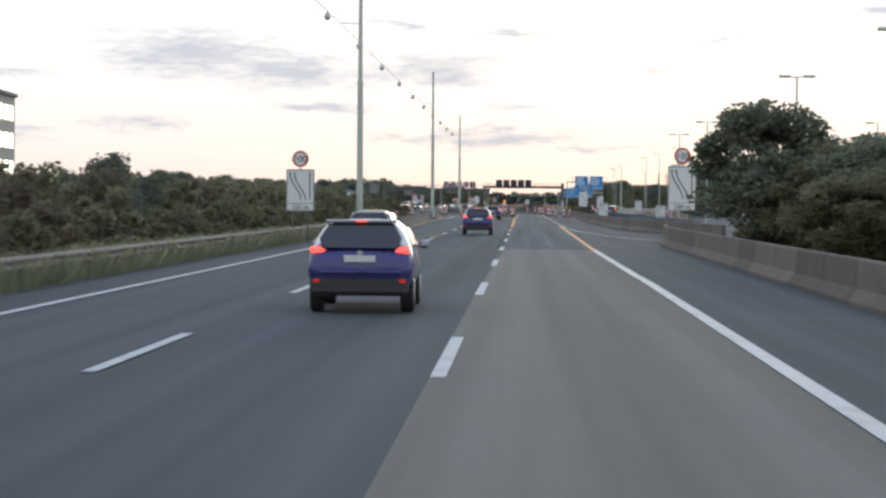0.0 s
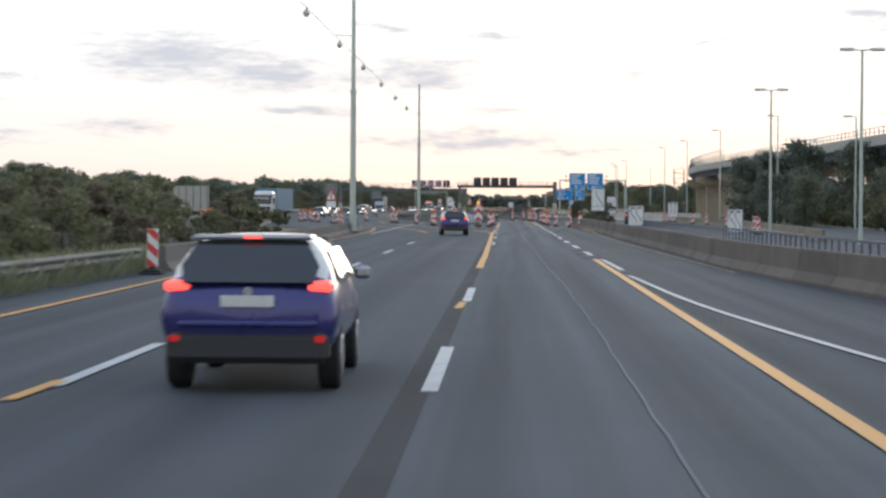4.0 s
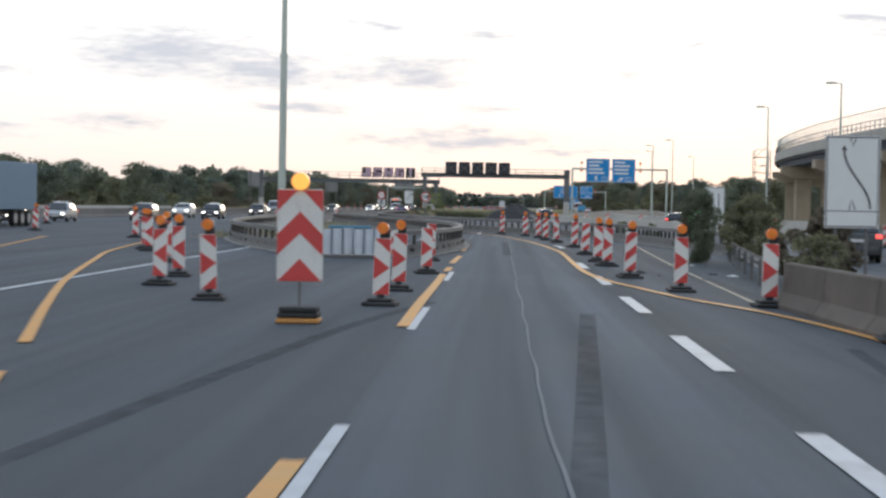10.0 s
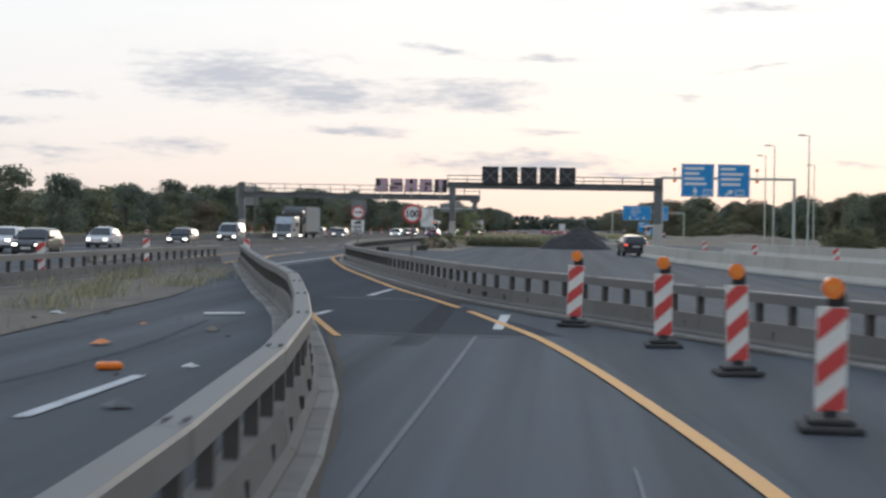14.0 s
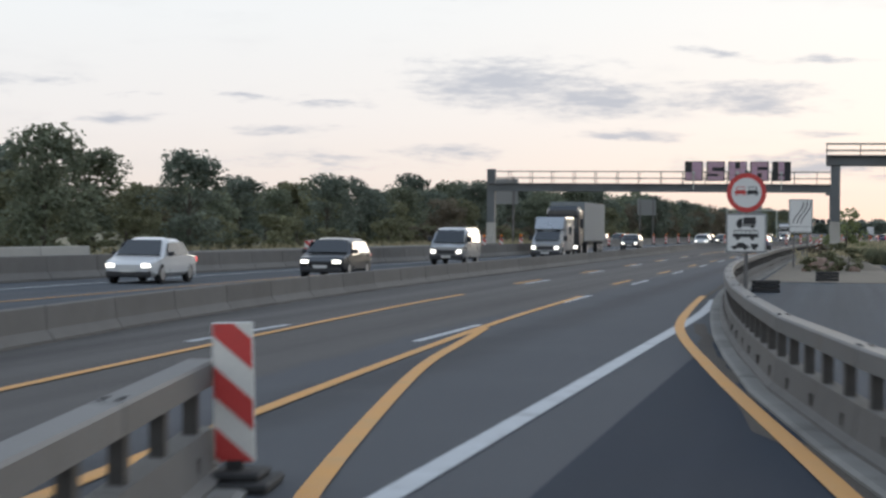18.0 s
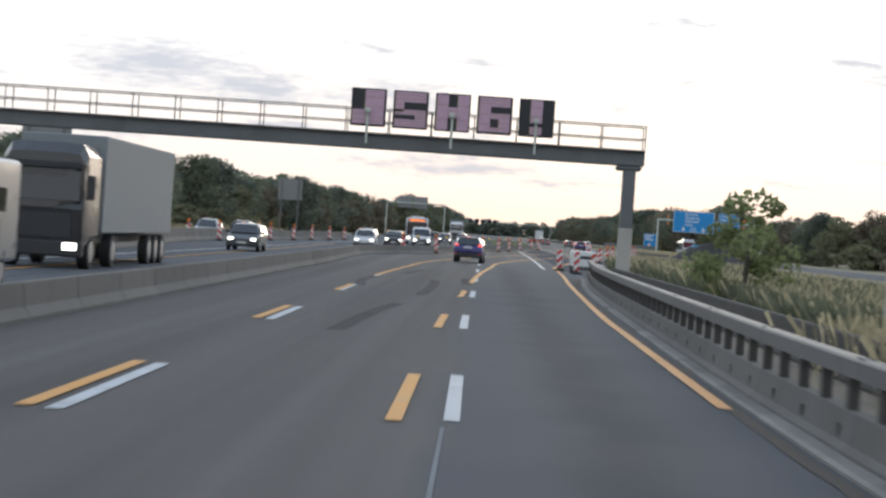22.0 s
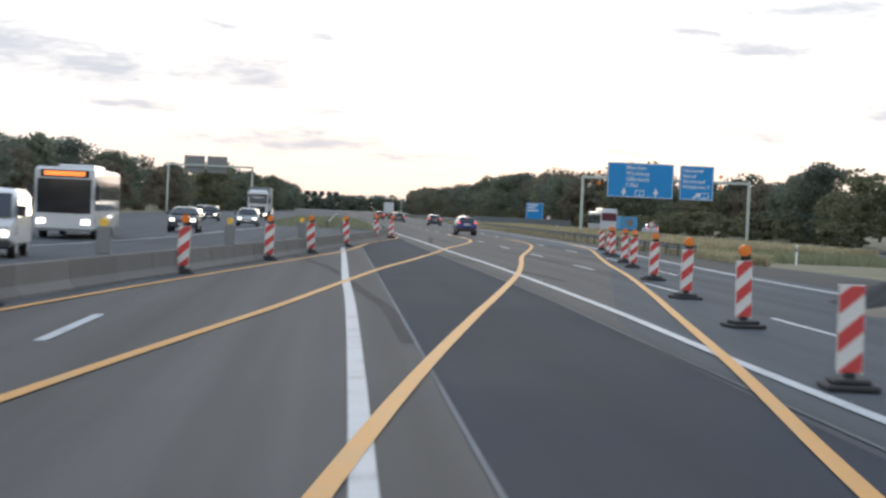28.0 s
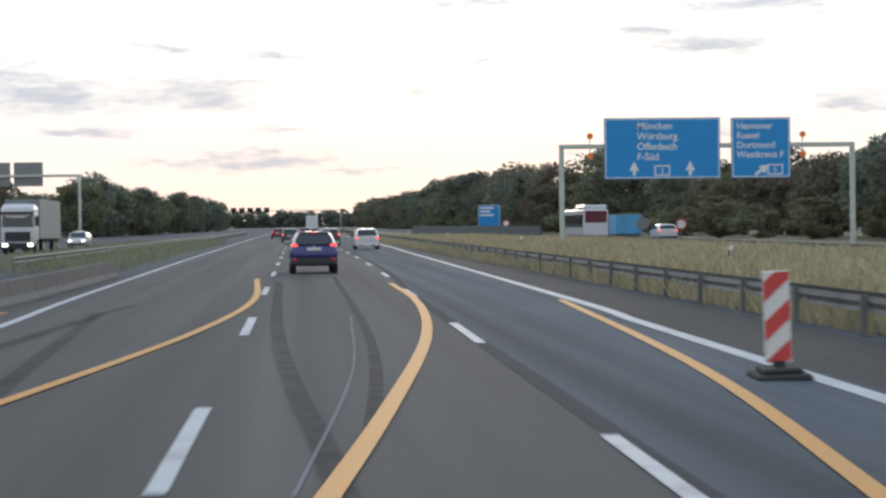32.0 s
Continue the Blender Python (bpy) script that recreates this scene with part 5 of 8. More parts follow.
gr = gantry("sign_gantry", "grey steel gantry with black lane displays", 500.6, -11.75, 9.5, 5.75, 6.3, 7.06, [(-11.2, 0.55, 5.75), (9.1, 0.8, 7.1)])
for k in range(5):
    x = -8.27 + k * 1.9
    d = part("lane_display", box(x, x + 1.62, -0.95, -0.75, 6.2, 7.95, 0.03), LED, gr, "black lane display")
    for s in (1, -1):
        stroke([(x + 0.81 - 0.62 * s, 7.07 - 0.62), (x + 0.81 + 0.62 * s, 7.07 + 0.62)], 0.09, -0.955, LED_CROSS, d, "cross_bar")
gl = gantry("sign_gantry", "grey steel gantry with graffiti-covered displays", 558.0, -42.2, -10.9, 5.35, 6.0, 7.18, [(-41.9, 0.7, 7.35), (-11.52, 0.56, 5.4)])
part("bracket", box(-12.15, -11.0, -0.48, 0.48, 5.12, 5.36, 0.08), GANTRY, gl)
for k in range(5):
    x = -24.38 + k * 1.91
    d = part("lane_display", box(x, x + 1.6, -0.95, -0.75, 6.33, 8.05, 0.03), LED, gl, "black display with pink graffiti")
    # spray-painted blocks, not letters
    bm = bmesh.new()
    if k == 0:
        cells = [(0.62, 1.5, 0.55, 1.66), (0.06, 0.62, 0.1, 0.75), (0.62, 1.5, 0.1, 0.55)]
    elif k == 1:
        cells = [(0.08, 1.5, 1.2, 1.66), (0.08, 0.5, 0.75, 1.2), (0.08, 1.5, 0.62, 0.86), (1.0, 1.5, 0.4, 0.62), (0.08, 1.5, 0.08, 0.42)]
    elif k == 2:
        cells = [(0.06, 0.6, 0.06, 1.66), (1.0, 1.54, 0.06, 1.66), (0.6, 1.0, 0.6, 1.1)]
    elif k == 3:
        cells = [(0.08, 1.5, 1.25, 1.66), (0.08, 0.62, 0.1, 1.25), (0.62, 1.5, 0.7, 0.95), (0.98, 1.5, 0.1, 0.7), (0.62, 0.98, 0.1, 0.3)]
    else:
        cells = [(0.5, 1.05, 0.62, 1.66), (0.5, 1.05, 0.1, 0.45)]
    for a, b, c, e in cells:
        add_box(bm, x + a, x + b, -0.957, -0.951, 6.33 + c, 6.33 + e)
    part("graffiti", bm, PINK, d, "faded pink spray paint")
    bm = bmesh.new()
    for a, b, c, e in cells:
        for q in (0.3, 0.7):
            add_box(bm, x + a + 0.03, x + b - 0.03, -0.961, -0.9575, 6.33 + c + (e - c) * q - 0.012, 6.33 + c + (e - c) * q + 0.012)
        add_box(bm, x + a, x + a + 0.03, -0.961, -0.9575, 6.33 + c, 6.33 + e)
    part("graffiti_outline", bm, GOLD, d)
for x in (-23.6, -19.75, -15.95):
    a = part("camera_arm", tube((x, -1.0, 5.55), (x, -1.0, 7.0), 0.06, n=8), POLE, gl, "white hanging arm")
    part("camera_head", box(x - 0.12, x + 0.12, -1.2, -0.85, 6.95, 7.15, 0.02), POLE, a)
part("ladder_cage", box(-43.0, -41.5, -1.2, -0.5, 0.3, 1.35, 0.05), CONCRETE_PALE, gl)


def portal(y, x0, x1, zbeam, label):
    t = tagged(empty("sign_portal", pose(0, y, 0)), label, "sign gantry")
    part("beam", box(x0 - 0.15, x1 + 0.15, -0.15, 0.15, zbeam - 0.3, zbeam, 0.03), POLE, t)
    for x in (x0, x1):
        part("post", box(x - 0.15, x + 0.15, -0.15, 0.15, -0.06, zbeam - 0.3, 0.02), POLE, t)
    return t


def blue_sign(t, x0, x1, z0, z1, words, size, arrows, number, readable):
    p = part("sign_panel", box(x0, x1, -0.3, -0.2, z0, z1, 0.02), SIGN_GREY, t)
    part("blue_face", box(x0 + 0.02, x1 - 0.02, -0.308, -0.301, z0 + 0.02, z1 - 0.02), BLUE, p, "blue sign face")
    bm = bmesh.new()
    for a, b, c, d in ((x0 + .06, x1 - .06, z1 - .12, z1 - .06), (x0 + .06, x1 - .06, z0 + .06, z0 + .12), (x0 + .06, x0 + .12, z0 + .12, z1 - .12), (x1 - .12, x1 - .06, z0 + .12, z1 - .12)):
        add_box(bm, a, b, -0.312, -0.3085, c, d)
    part("border", bm, SIGN_WHITE, p)
    lx = x0 + (2.1 if x1 - x0 > 5 else 0.35)
    for k, wd in enumerate(words):
        z = z1 - 0.72 - k * size * 1.05
        if readable:
            text_mesh(wd, size, lx, z, -0.313, SIGN_WHITE, p, bold=0.008)
        else:
            part("text_bar", box(lx, lx + size * 0.5 * len(wd), -0.314, -0.309, z + 0.04, z + size * 0.6), SIGN_WHITE, p)
    for kind, ax in arrows:
        zb = z0 + 0.22
        if kind == "up":
            stroke([(ax, zb), (ax, zb + 0.3)], 0.2, -0.311, SIGN_WHITE, p, "arrow", 0.62)
        else:
            stroke([(ax, zb), (ax + 0.42, zb + 0.28)], 0.2, -0.311, SIGN_WHITE, p, "arrow", 0.62)
    if number:
        nx, word = number
        bm = bmesh.new()
        for a, b, c, d in ((-.5, .5, .58, .66), (-.5, .5, 0, .08), (-.5, -.42, .08, .58), (.42, .5, .08, .58)):
            add_box(bm, nx + a, nx + b, -0.312, -0.3085, z0 + 0.2 + c, z0 + 0.2 + d)
        part("route_box", bm, SIGN_WHITE, p)
        text_mesh(word, 0.5, nx, z0 + 0.36, -0.313, SIGN_WHITE, p, align="CENTER")


def twin_lamp(t, x, z):
    part("lamp_post", tube((x, -0.2, z - 0.9), (x, -0.2, z + 0.55), 0.04, n=8), POLE, t)
    for dz in (-0.65, 0.6):
        part("warning_lamp", disc(bmesh.new(), x, z + dz, 0.2, -0.34, -0.2, 14), ORANGE, t, "amber warning lamp")


p1 = portal(527.5, 10.9, 25.7, 8.0, "grey portal with two blue direction signs")
blue_sign(p1, 13.04, 16.7, 5.75, 9.48, ["Hannover", "Kassel", "Dortmund", "Westkreuz"], 0.55, [("up", 14.6)], (16.0, "3"), False)
blue_sign(p1, 17.1, 20.72, 5.75, 9.46, ["Kassel", "Darmstadt", "Hannover", "Dortmund"], 0.55, [("diag", 18.0)], (19.6, "5"), False)
twin_lamp(p1, 12.3, 8.2)
twin_lamp(p1, 21.5, 8.2)
p2 = portal(818.2, 13.4, 32.2, 6.7, "grey portal with two blue motorway direction signs")
blue_sign(p2, 16.1, 23.55, 4.45, 8.33, ["München", "Würzburg", "Offenbach", "F-Süd"], 0.62, [("up", 18.0), ("up", 21.6)], (19.8, "3"), True)
blue_sign(p2, 24.26, 28.1, 4.45, 8.3, ["Hannover", "Kassel", "Dortmund", "Westkreuz F"], 0.58, [("diag", 25.8)], (27.1, "5"), True)
twin_lamp(p2, 15.2, 6.6)
twin_lamp(p2, 28.9, 6.6)
p3 = tagged(empty("direction_sign", pose(1.13, 1033, 0)), "blue direction sign on two posts", "road sign")
for x in (28.6, 31.0):
    part("post", tube((x, -0.1, -0.1), (x, -0.1, 4.8), 0.08), STEEL, p3)
blue_sign(p3, 27.8, 31.7, 1.0, 5.0, ["Hannover", "Kassel", "Dortmund"], 0.6, [], None, False)
p4 = portal(916, -41, -27.5, 7.9, "grey portal seen from behind with sign backs")
part("sign_back", box(-38.5, -35.2, 0.2, 0.3, 6.6, 9.3, 0.02), SIGN_GREY, p4)
part("sign_back", box(-34.8, -31.6, 0.2, 0.3, 6.6, 9.3, 0.02), SIGN_GREY, p4)
p5 = tagged(empty("large_road_sign", pose(-45.81, 741, 0)), "grey back of a large sign on two posts", "road sign")
part("panel", box(-1.7, 1.7, 0, 0.08, 4.7, 7.6, 0.02), SIGN_GREY, p5)
for x in (-1.2, 1.2):
    part("post", box(x - 0.1, x + 0.1, -0.2, -0.02, -0.1, 7.9), STEEL, p5)
copy_thing(p5, pose(-48.15, 600, 0))
p6 = portal(1400, -32, 14, 7.5, "distant dark gantry with displays")
for k in range(5):
    part("lane_display", box(-26 + 3.0 * k, -24 + 3.0 * k, -0.4, -0.2, 6.6, 8.6), LED, p6)
nw = tagged(empty("noise_wall"), "low dark blue-grey noise wall beside the carriageway", "wall")
NOISE = material("dark_blue_grey_panel", (0.05, 0.07, 0.085), 0.7, 0, 0.15, 0.5, 20, 0.1)
for k in range(22):
    part("panel", box(17.7, 17.85, 862 + 8 * k, 869.9 + 8 * k, -0.06, 1.5), NOISE, nw)
dl = tagged(empty("delineator_post", pose(9.08, 701, -0.06)), "white plastic delineator post with a black band", "delineator", "delineator posts")
part("body", box(-0.06, 0.06, -0.05, 0.05, 0, 1.05, 0.02), SIGN_WHITE, dl)
part("band", box(-0.063, 0.063, -0.053, 0.053, 0.72, 0.9), BLACK, dl, "black band")
part("reflector", box(-0.03, 0.03, -0.058, -0.053, 0.75, 0.87), SIGN_WHITE, dl)
for y in (755.96, 810, 864, 920):
    copy_thing(dl, pose(9.8, y, -0.06))
for x, y, z in ((22.64, 826, 1.6), (19.56, 905, 1.8)):
    rs = tagged(empty("round_sign", pose(x, y, -0.06)), "round red-ringed sign on a slim post", "road sign")
    part("post", tube((0, 0.05, 0), (0, 0.05, z), 0.04, n=8), STEEL, rs)
    round_sign(rs, z, 0.38)
rs = tagged(empty("round_sign", pose(20.66, 829.5, -0.06)), "round grey back of a road sign on a post", "road sign")
part("post", tube((0, 0.05, 0), (0, 0.05, 1.8), 0.04, n=8), STEEL, rs)
part("disc", disc(bmesh.new(), 0, 1.7, 0.45, -0.02, 0.01), SIGN_GREY, rs)
bb = tagged(empty("billboard", pose(-44.3, 345, 0, 0, 0, 3)), "large pale back of a billboard on posts", "billboard")
part("panel", box(-3.5, 3.5, 0, 0.1, 0.9, 4.3, 0.02), CONCRETE_PALE, bb)
for k in range(8):
    part("rib", box(-3.4 + k * 0.95, -3.32 + k * 0.95, -0.08, -0.002, 0.9, 4.28), STEEL, bb)
for x in (-2.8, 0, 2.8):
    part("leg", box(x - 0.08, x + 0.08, 0.1, 0.25, -0.06, 4.2), STEEL, bb)
adv = tagged(empty("site_board", pose(9.9, 327, 0, 0, 0, -3)), "small green and orange company board on legs", "sign board")
part("panel", box(-0.55, 0.55, 0, 0.04, 0.85, 1.87, 0.01), SIGN_GREY, adv)
part("green_face", box(-0.54, 0.54, -0.006, -0.001, 0.86, 1.86), material("bright_green_print", (0.05, 0.42, 0.12), 0.5), adv)
part("orange_field", add_poly(bmesh.new(), [(-0.3, -0.011, 0.87), (0.53, -0.011, 0.87), (0.53, -0.011, 1.3), (0.0, -0.011, 1.3)], 0.004), material("orange_print", (0.8, 0.2, 0.05), 0.5), adv)
part("white_mark", box(-0.3, 0.35, -0.011, -0.007, 1.48, 1.62, 0.0), SIGN_WHITE, adv)
for x in (-0.4, 0.4):
    part("leg", box(x - 0.03, x + 0.03, 0.04, 0.1, 0, 1.8), STEEL, adv)
part("white_board", box(0.6, 1.1, 0.0, 0.03, 0.85, 1.8), SIGN_WHITE, adv)


# ---- beacons ----
def clip_poly(poly, a, b, keep):
    """Cuts a convex (x, z) polygon by the line a-b, keeping one side."""
    out = []

    def side(p):
        return keep * ((b[0] - a[0]) * (p[1] - a[1]) - (b[1] - a[1]) * (p[0] - a[0]))

    for p, q in zip(poly, poly[1:] + poly[:1]):
        sp, sq = side(p), side(q)
        if sp >= 0:
            out.append(p)
        if sp * sq < 0:
            t = sp / (sp - sq)
            out.append((p[0] + (q[0] - p[0]) * t, p[1] + (q[1] - p[1]) * t))
    return out


def beacon(kind, lamp):
    label = "red and white striped beacon %son black rubber foot" % ("with amber lamp " if lamp else "")
    t = tagged(empty("traffic_beacon"), label, "traffic beacon", "traffic beacons")
    bm = box(-0.3, 0.3, -0.42, 0.42, 0, 0.07, 0.02)
    add_box(bm, -0.22, 0.22, -0.28, 0.28, 0.07, 0.13, 0.02)
    add_box(bm, -0.06, 0.06, -0.05, 0.05, 0.13, 0.2)
    part("rubber_foot", bm, RUBBER, t, "black rubber foot")
    part("panel", box(-0.148, 0.148, -0.012, 0.03, 0.18, 1.2, 0.008), WHITE, t, "white plastic panel")
    bm = bmesh.new()
    rect = [(-0.142, 0.19), (0.142, 0.19), (0.142, 1.19), (-0.142, 1.19)]
    if kind in ("up", "down"):
        s = 0.25 if kind == "up" else -0.25
        for k in range(-2, 5):
            z = 0.1 + k * 0.44
            poly = clip_poly(rect, (-0.142, z - s / 2), (0.142, z + s / 2), 1)
            poly = clip_poly(poly, (-0.142, z + 0.22 - s / 2), (0.142, z + 0.22 + s / 2), -1) if len(poly) > 2 else []
            if len(poly) > 2:
                add_poly(bm, [(x, -0.0165, z2) for x, z2 in poly], 0.003)
    else:
        s = 1 if kind == "right" else -1
        for tri in ([(-0.142, 0.19), (0.142, 0.19), (0.142, 0.44)], [(-0.142, 0.46), (0.142, 0.67), (-0.142, 0.88)], [(-0.142, 1.19), (0.142, 0.94), (0.142, 1.19)]):
            add_poly(bm, [(x * s, -0.0165, z) for x, z in tri], 0.003)
    part("red_stripes", bm, RED, t, "red reflective stripes")
    if lamp:
        bm = box(-0.05, 0.05, -0.03, 0.06, 1.2, 1.28, 0.01)
        add_box(bm, 0.02, 0.12, 0.0, 0.1, 1.16, 1.34, 0.01)
        part("lamp_holder", bm, RUBBER, t)
        bm = bmesh.new()
        disc(bm, 0, 1.38, 0.105, -0.06, 0.03, 18)
        ln = part("lamp", bm, ORANGE, t, "amber lamp lens")
        part("lamp_rim", disc(bmesh.new(), 0, 1.38, 0.06, -0.075, -0.061, 12), AMBER, ln)
    return t


AMBER = material("pale_amber_lens", (0.9, 0.25, 0.035), 0.25)
BEACONS = {(k, l): beacon(k, l) for k in ("up", "down", "left", "right") for l in (True, False)}
first_use = set()


def put_beacon(x, y, kind, lamp, turn=0.0):
    key = (kind, lamp)
    rnd = random.Random(int(x * 100 + y * 37))
    m = pose(x, y, 0.003, rnd.uniform(-1.5, 1.5), rnd.uniform(-2, 2), turn + rnd.uniform(-9, 9))
    if key in first_use:
        return copy_thing(BEACONS[key], m)
    first_use.add(key)
    BEACONS[key].matrix_basis = m
    return BEACONS[key]


put_beacon(-10.2, 141, "down", False)
# guiding the lane into the crossover
for x, y in ((4.7, 262.6), (3.6, 268.6), (3.0, 276.3), (2.95, 286), (2.9, 290.6), (2.88, 299.7), (2.97, 312.6), (2.5, 323.4), (2.08, 329.4), (1.85, 336.4), (1.17, 342.2), (-0.25, 348.3)):
    put_beacon(x, y, "right" if y in (290.6, 286, 323.4, 268.6, 262.6) else "up", y not in (299.7,))
put_beacon(5.25, 253.5, "left", True)
# round the nose of the fork
for x, y in ((-2.5, 260.6), (-2.5, 266.5), (-2.3, 276.6), (-2.6, 288.0), (-5.7, 261.4), (-7.6, 266.9), (-8.0, 271.7), (-10.0, 281.5), (-12.7, 293.3), (-13.3, 296), (-17.5, 316)):
    put_beacon(x, y, "right" if x > -6 else "left", x not in (-2.3, -2.6))
for x, y in ((-24.0, 304), (-24.4, 312), (-25.7, 330), (-33, 300), (-35.2, 312), (-36.5, 326), (-37.4, 342), (-38, 360)):
    put_beacon(x, y, "down", True)
# two rows along the merging lane behind the second barrier
for x, y, k, l in ((-30.5, 254, "down", True), (-31.9, 265, "down", True), (-32.0, 271.6, "down", True), (-26.4, 250.2, "up", True), (-26.8, 255.2, "down", True), (-27.0, 258.4, "down", True), (-25.6, 255.6, "right", False), (-27.0, 266.8, "down", True), (-27.3, 273.4, "down", True), (-28.0, 283.8, "down", True), (-26.0, 276.8, "right", False), (-27.6, 289.1, "down", True), (-27.2, 286, "down", True), (-27.7, 298.3, "right", False), (-29.0, 312.7, "down", True), (-29.6, 319.7, "right", False), (-30.8, 338.5, "down", False), (-31.8, 358.2, "down", False), (-22.4, 300.7, "down", True), (-21.2, 295.4, "right", False), (-18.7, 284.4, "down", True), (-17.8, 280.1, "right", False), (-16.9, 275, "down", True)):
    put_beacon(x, y, k, l)
put_beacon(-15.25, 400.3, "down", False)
put_beacon(-17.4, 372, "up", False)
put_beacon(-18.3, 392, "up", False)
# end of the long steel barrier and the way back
for x, y, l in ((-12.6, 562.5, False), (-12.95, 571.6, False), (-13.6, 578, False), (-12.02, 595.2, False), (-10.3, 609.5, False), (-8.37, 627.4, False), (-6.92, 639.7, True), (-5.75, 651.6, True), (-4.27, 665.0, True), (-2.56, 679.9, True), (-1.6, 688.3, True), (-0.34, 700.4, True), (0.2, 705.4, True), (1.07, 710.6, True), (1.74, 718.9, False)):
    put_beacon(x, y, "up", l)
for x, y in ((-23.71, 608), (-21.64, 619.6), (-19.85, 637), (-18.06, 654.5), (-16.38, 669.2), (-15.12, 681), (-13.64, 696.5), (-11.72, 719), (-10.46, 731.2)):
    put_beacon(x, y, "up", True)
for x, y in ((-37.76, 598), (-37.01, 607.9), (-36.46, 617.4), (-35.98, 631.5), (-35.41, 645.8), (-34.84, 657.7), (-34.17, 671.3), (-33.42, 681.9), (-41.94, 640), (-41.86, 655), (-41.77, 672), (-32.45, 694), (-31.58, 708), (-30.71, 722)):
    put_beacon(x, y, "down", True)
for x, y in ((-35.5, 512), (-35.9, 522), (-36.4, 532), (-37, 545), (-38.3, 484), (-38.9, 487), (-39.6, 490)):
    put_beacon(x, y, "down", y > 500)
for x, y in ((12.5, 402), (14.5, 392), (16.8, 386), (20.5, 372), (10.5, 420), (9.2, 440), (18.5, 330), (18.95, 330.2), (19.4, 330.4), (19.5, 325.5), (19.1, 298.3), (19.6, 288.4), (19.3, 267.9), (17.6, 234.6), (16.5, 224.2)):
    put_beacon(x, y, "up", False)

for key, ob in BEACONS.items():
    if key not in first_use:
        for o in (*ob.children_recursive, ob):
            bpy.data.objects.remove(o)

# median marker posts with yellow lamps
mp = tagged(empty("marker_post", pose(-22.96, 616, 0)), "grey plastic marker post with a yellow lamp", "marker post", "median marker posts")
part("body", box(-0.16, 0.16, -0.05, 0.05, 0.59, 1.2, 0.02), SIGN_GREY, mp)
part("lamp", disc(bmesh.new(), 0, 1.29, 0.1, -0.05, 0.04, 14), material("yellow_lamp", (0.85, 0.5, 0.05), 0.3), mp)
for x, y in ((-21.08, 631), (-19.29, 648), (-17.41, 664), (-15.52, 682), (-13.73, 699)):
    copy_thing(mp, pose(x, y, 0))

# ---- arrow board at the fork ----
ab = tagged(empty("arrow_board", pose(-3.4, 255.2, 0) @ Matrix.Diagonal((0.7, 1, 1, 1))), "large red and white chevron board with lit amber lamp", "traffic sign")
part("panel", box(-0.5, 0.5, 0, 0.04, 0.62, 2.02, 0.03), WHITE, ab, "white panel")
part("chevron", add_poly(bmesh.new(), [(-0.47, -0.006, 0.63), (0.47, -0.006, 0.63), (0, -0.006, 0.97)], 0.004), RED, ab, "red chevron")
bm = bmesh.new()
for s in (-1, 1):
    add_poly(bm, [(0.49 * s, -0.006, 1.02), (0.49 * s, -0.006, 1.33), (0, -0.006, 1.68), (0, -0.006, 1.35)], 0.004)
bmesh.ops.remove_doubles(bm, verts=bm.verts, dist=0.001)
part("chevron", bm, RED, ab, "red chevron")
for s in (-1, 1):
    part("corner_field", add_poly(bmesh.new(), [(0.49 * s, -0.006, 1.68), (0.49 * s, -0.006, 2.0), (0.06 * s, -0.006, 2.0)], 0.004), RED, ab, "red corner field")
part("stem", tube((0, 0.05, 0.2), (0, 0.05, 0.64), 0.03, n=8), STEEL, ab)
for k in range(3):
    part("foot_slab", box(-0.46 + 0.03 * k, 0.46 - 0.02 * k, -0.25, 0.3, 0.003 + 0.085 * k, 0.08 + 0.085 * k, 0.02), RUBBER if k else ORANGE_LINE, ab)
part("lamp_holder", box(-0.06, 0.06, 0, 0.1, 2.0, 2.1), RUBBER, ab)
bm = bmesh.new()
disc(bm, 0, 2.13, 0.13, -0.09, 0.06, 22)
bmesh.ops.scale(bm, vec=(1 / 0.7, 1, 1), verts=bm.verts)
part("lamp", bm, AMBER_LIT, ab, "glowing amber lamp")

# ---- crash cushion of bent zinc sheet ----
cc = tagged(empty("crash_cushion", pose(-6.35, 289.6, 0, 0, 0, 3)), "dented zinc-coloured crash cushion before the barrier nose", "crash cushion")
for k in range(6):
    x = 0.25 + k * 0.35
    bm = bmesh.new()
    prev = None
    for j in range(7):
        a = math.pi * j / 6
        row = [bm.verts.new((x - 0.175 * math.cos(a), -0.06 - 0.2 * math.sin(a) ** 0.6 - 0.02 * (k % 2), z)) for z in (0.12, 0.95 + 0.02 * (k % 3))]
        if prev:
            bm.faces.new((prev[0], row[0], row[1], prev[1]))
        prev = row
    part("zinc_shell", bm, BRIGHT_STEEL, cc)
plate = part("striped_plate", box(2.3, 2.68, -0.3, -0.27, 0.14, 0.95), WHITE, cc, "scratched striped end plate")
bm = bmesh.new()
for k in range(3):
    z = 0.0 + 0.42 * k
    poly = clip_poly(clip_poly([(2.31, 0.15), (2.67, 0.15), (2.67, 0.94), (2.31, 0.94)], (2.31, z), (2.67, z + 0.32), 1), (2.31, z + 0.21), (2.67, z + 0.53), -1)
    if len(poly) > 2:
        add_poly(bm, [(x, -0.306, zz) for x, zz in poly], 0.003)
part("red_stripes", bm, RED, plate)
part("top_roll", tube((0.3, -0.05, 1.02), (1.7, -0.05, 1.02), 0.05), material("blue_plastic_roll", (0.06, 0.2, 0.3), 0.5), cc)
part("sled", box(0.1, 2.6, -0.2, 1.2, 0.003, 0.1), STEEL_DARK, cc)

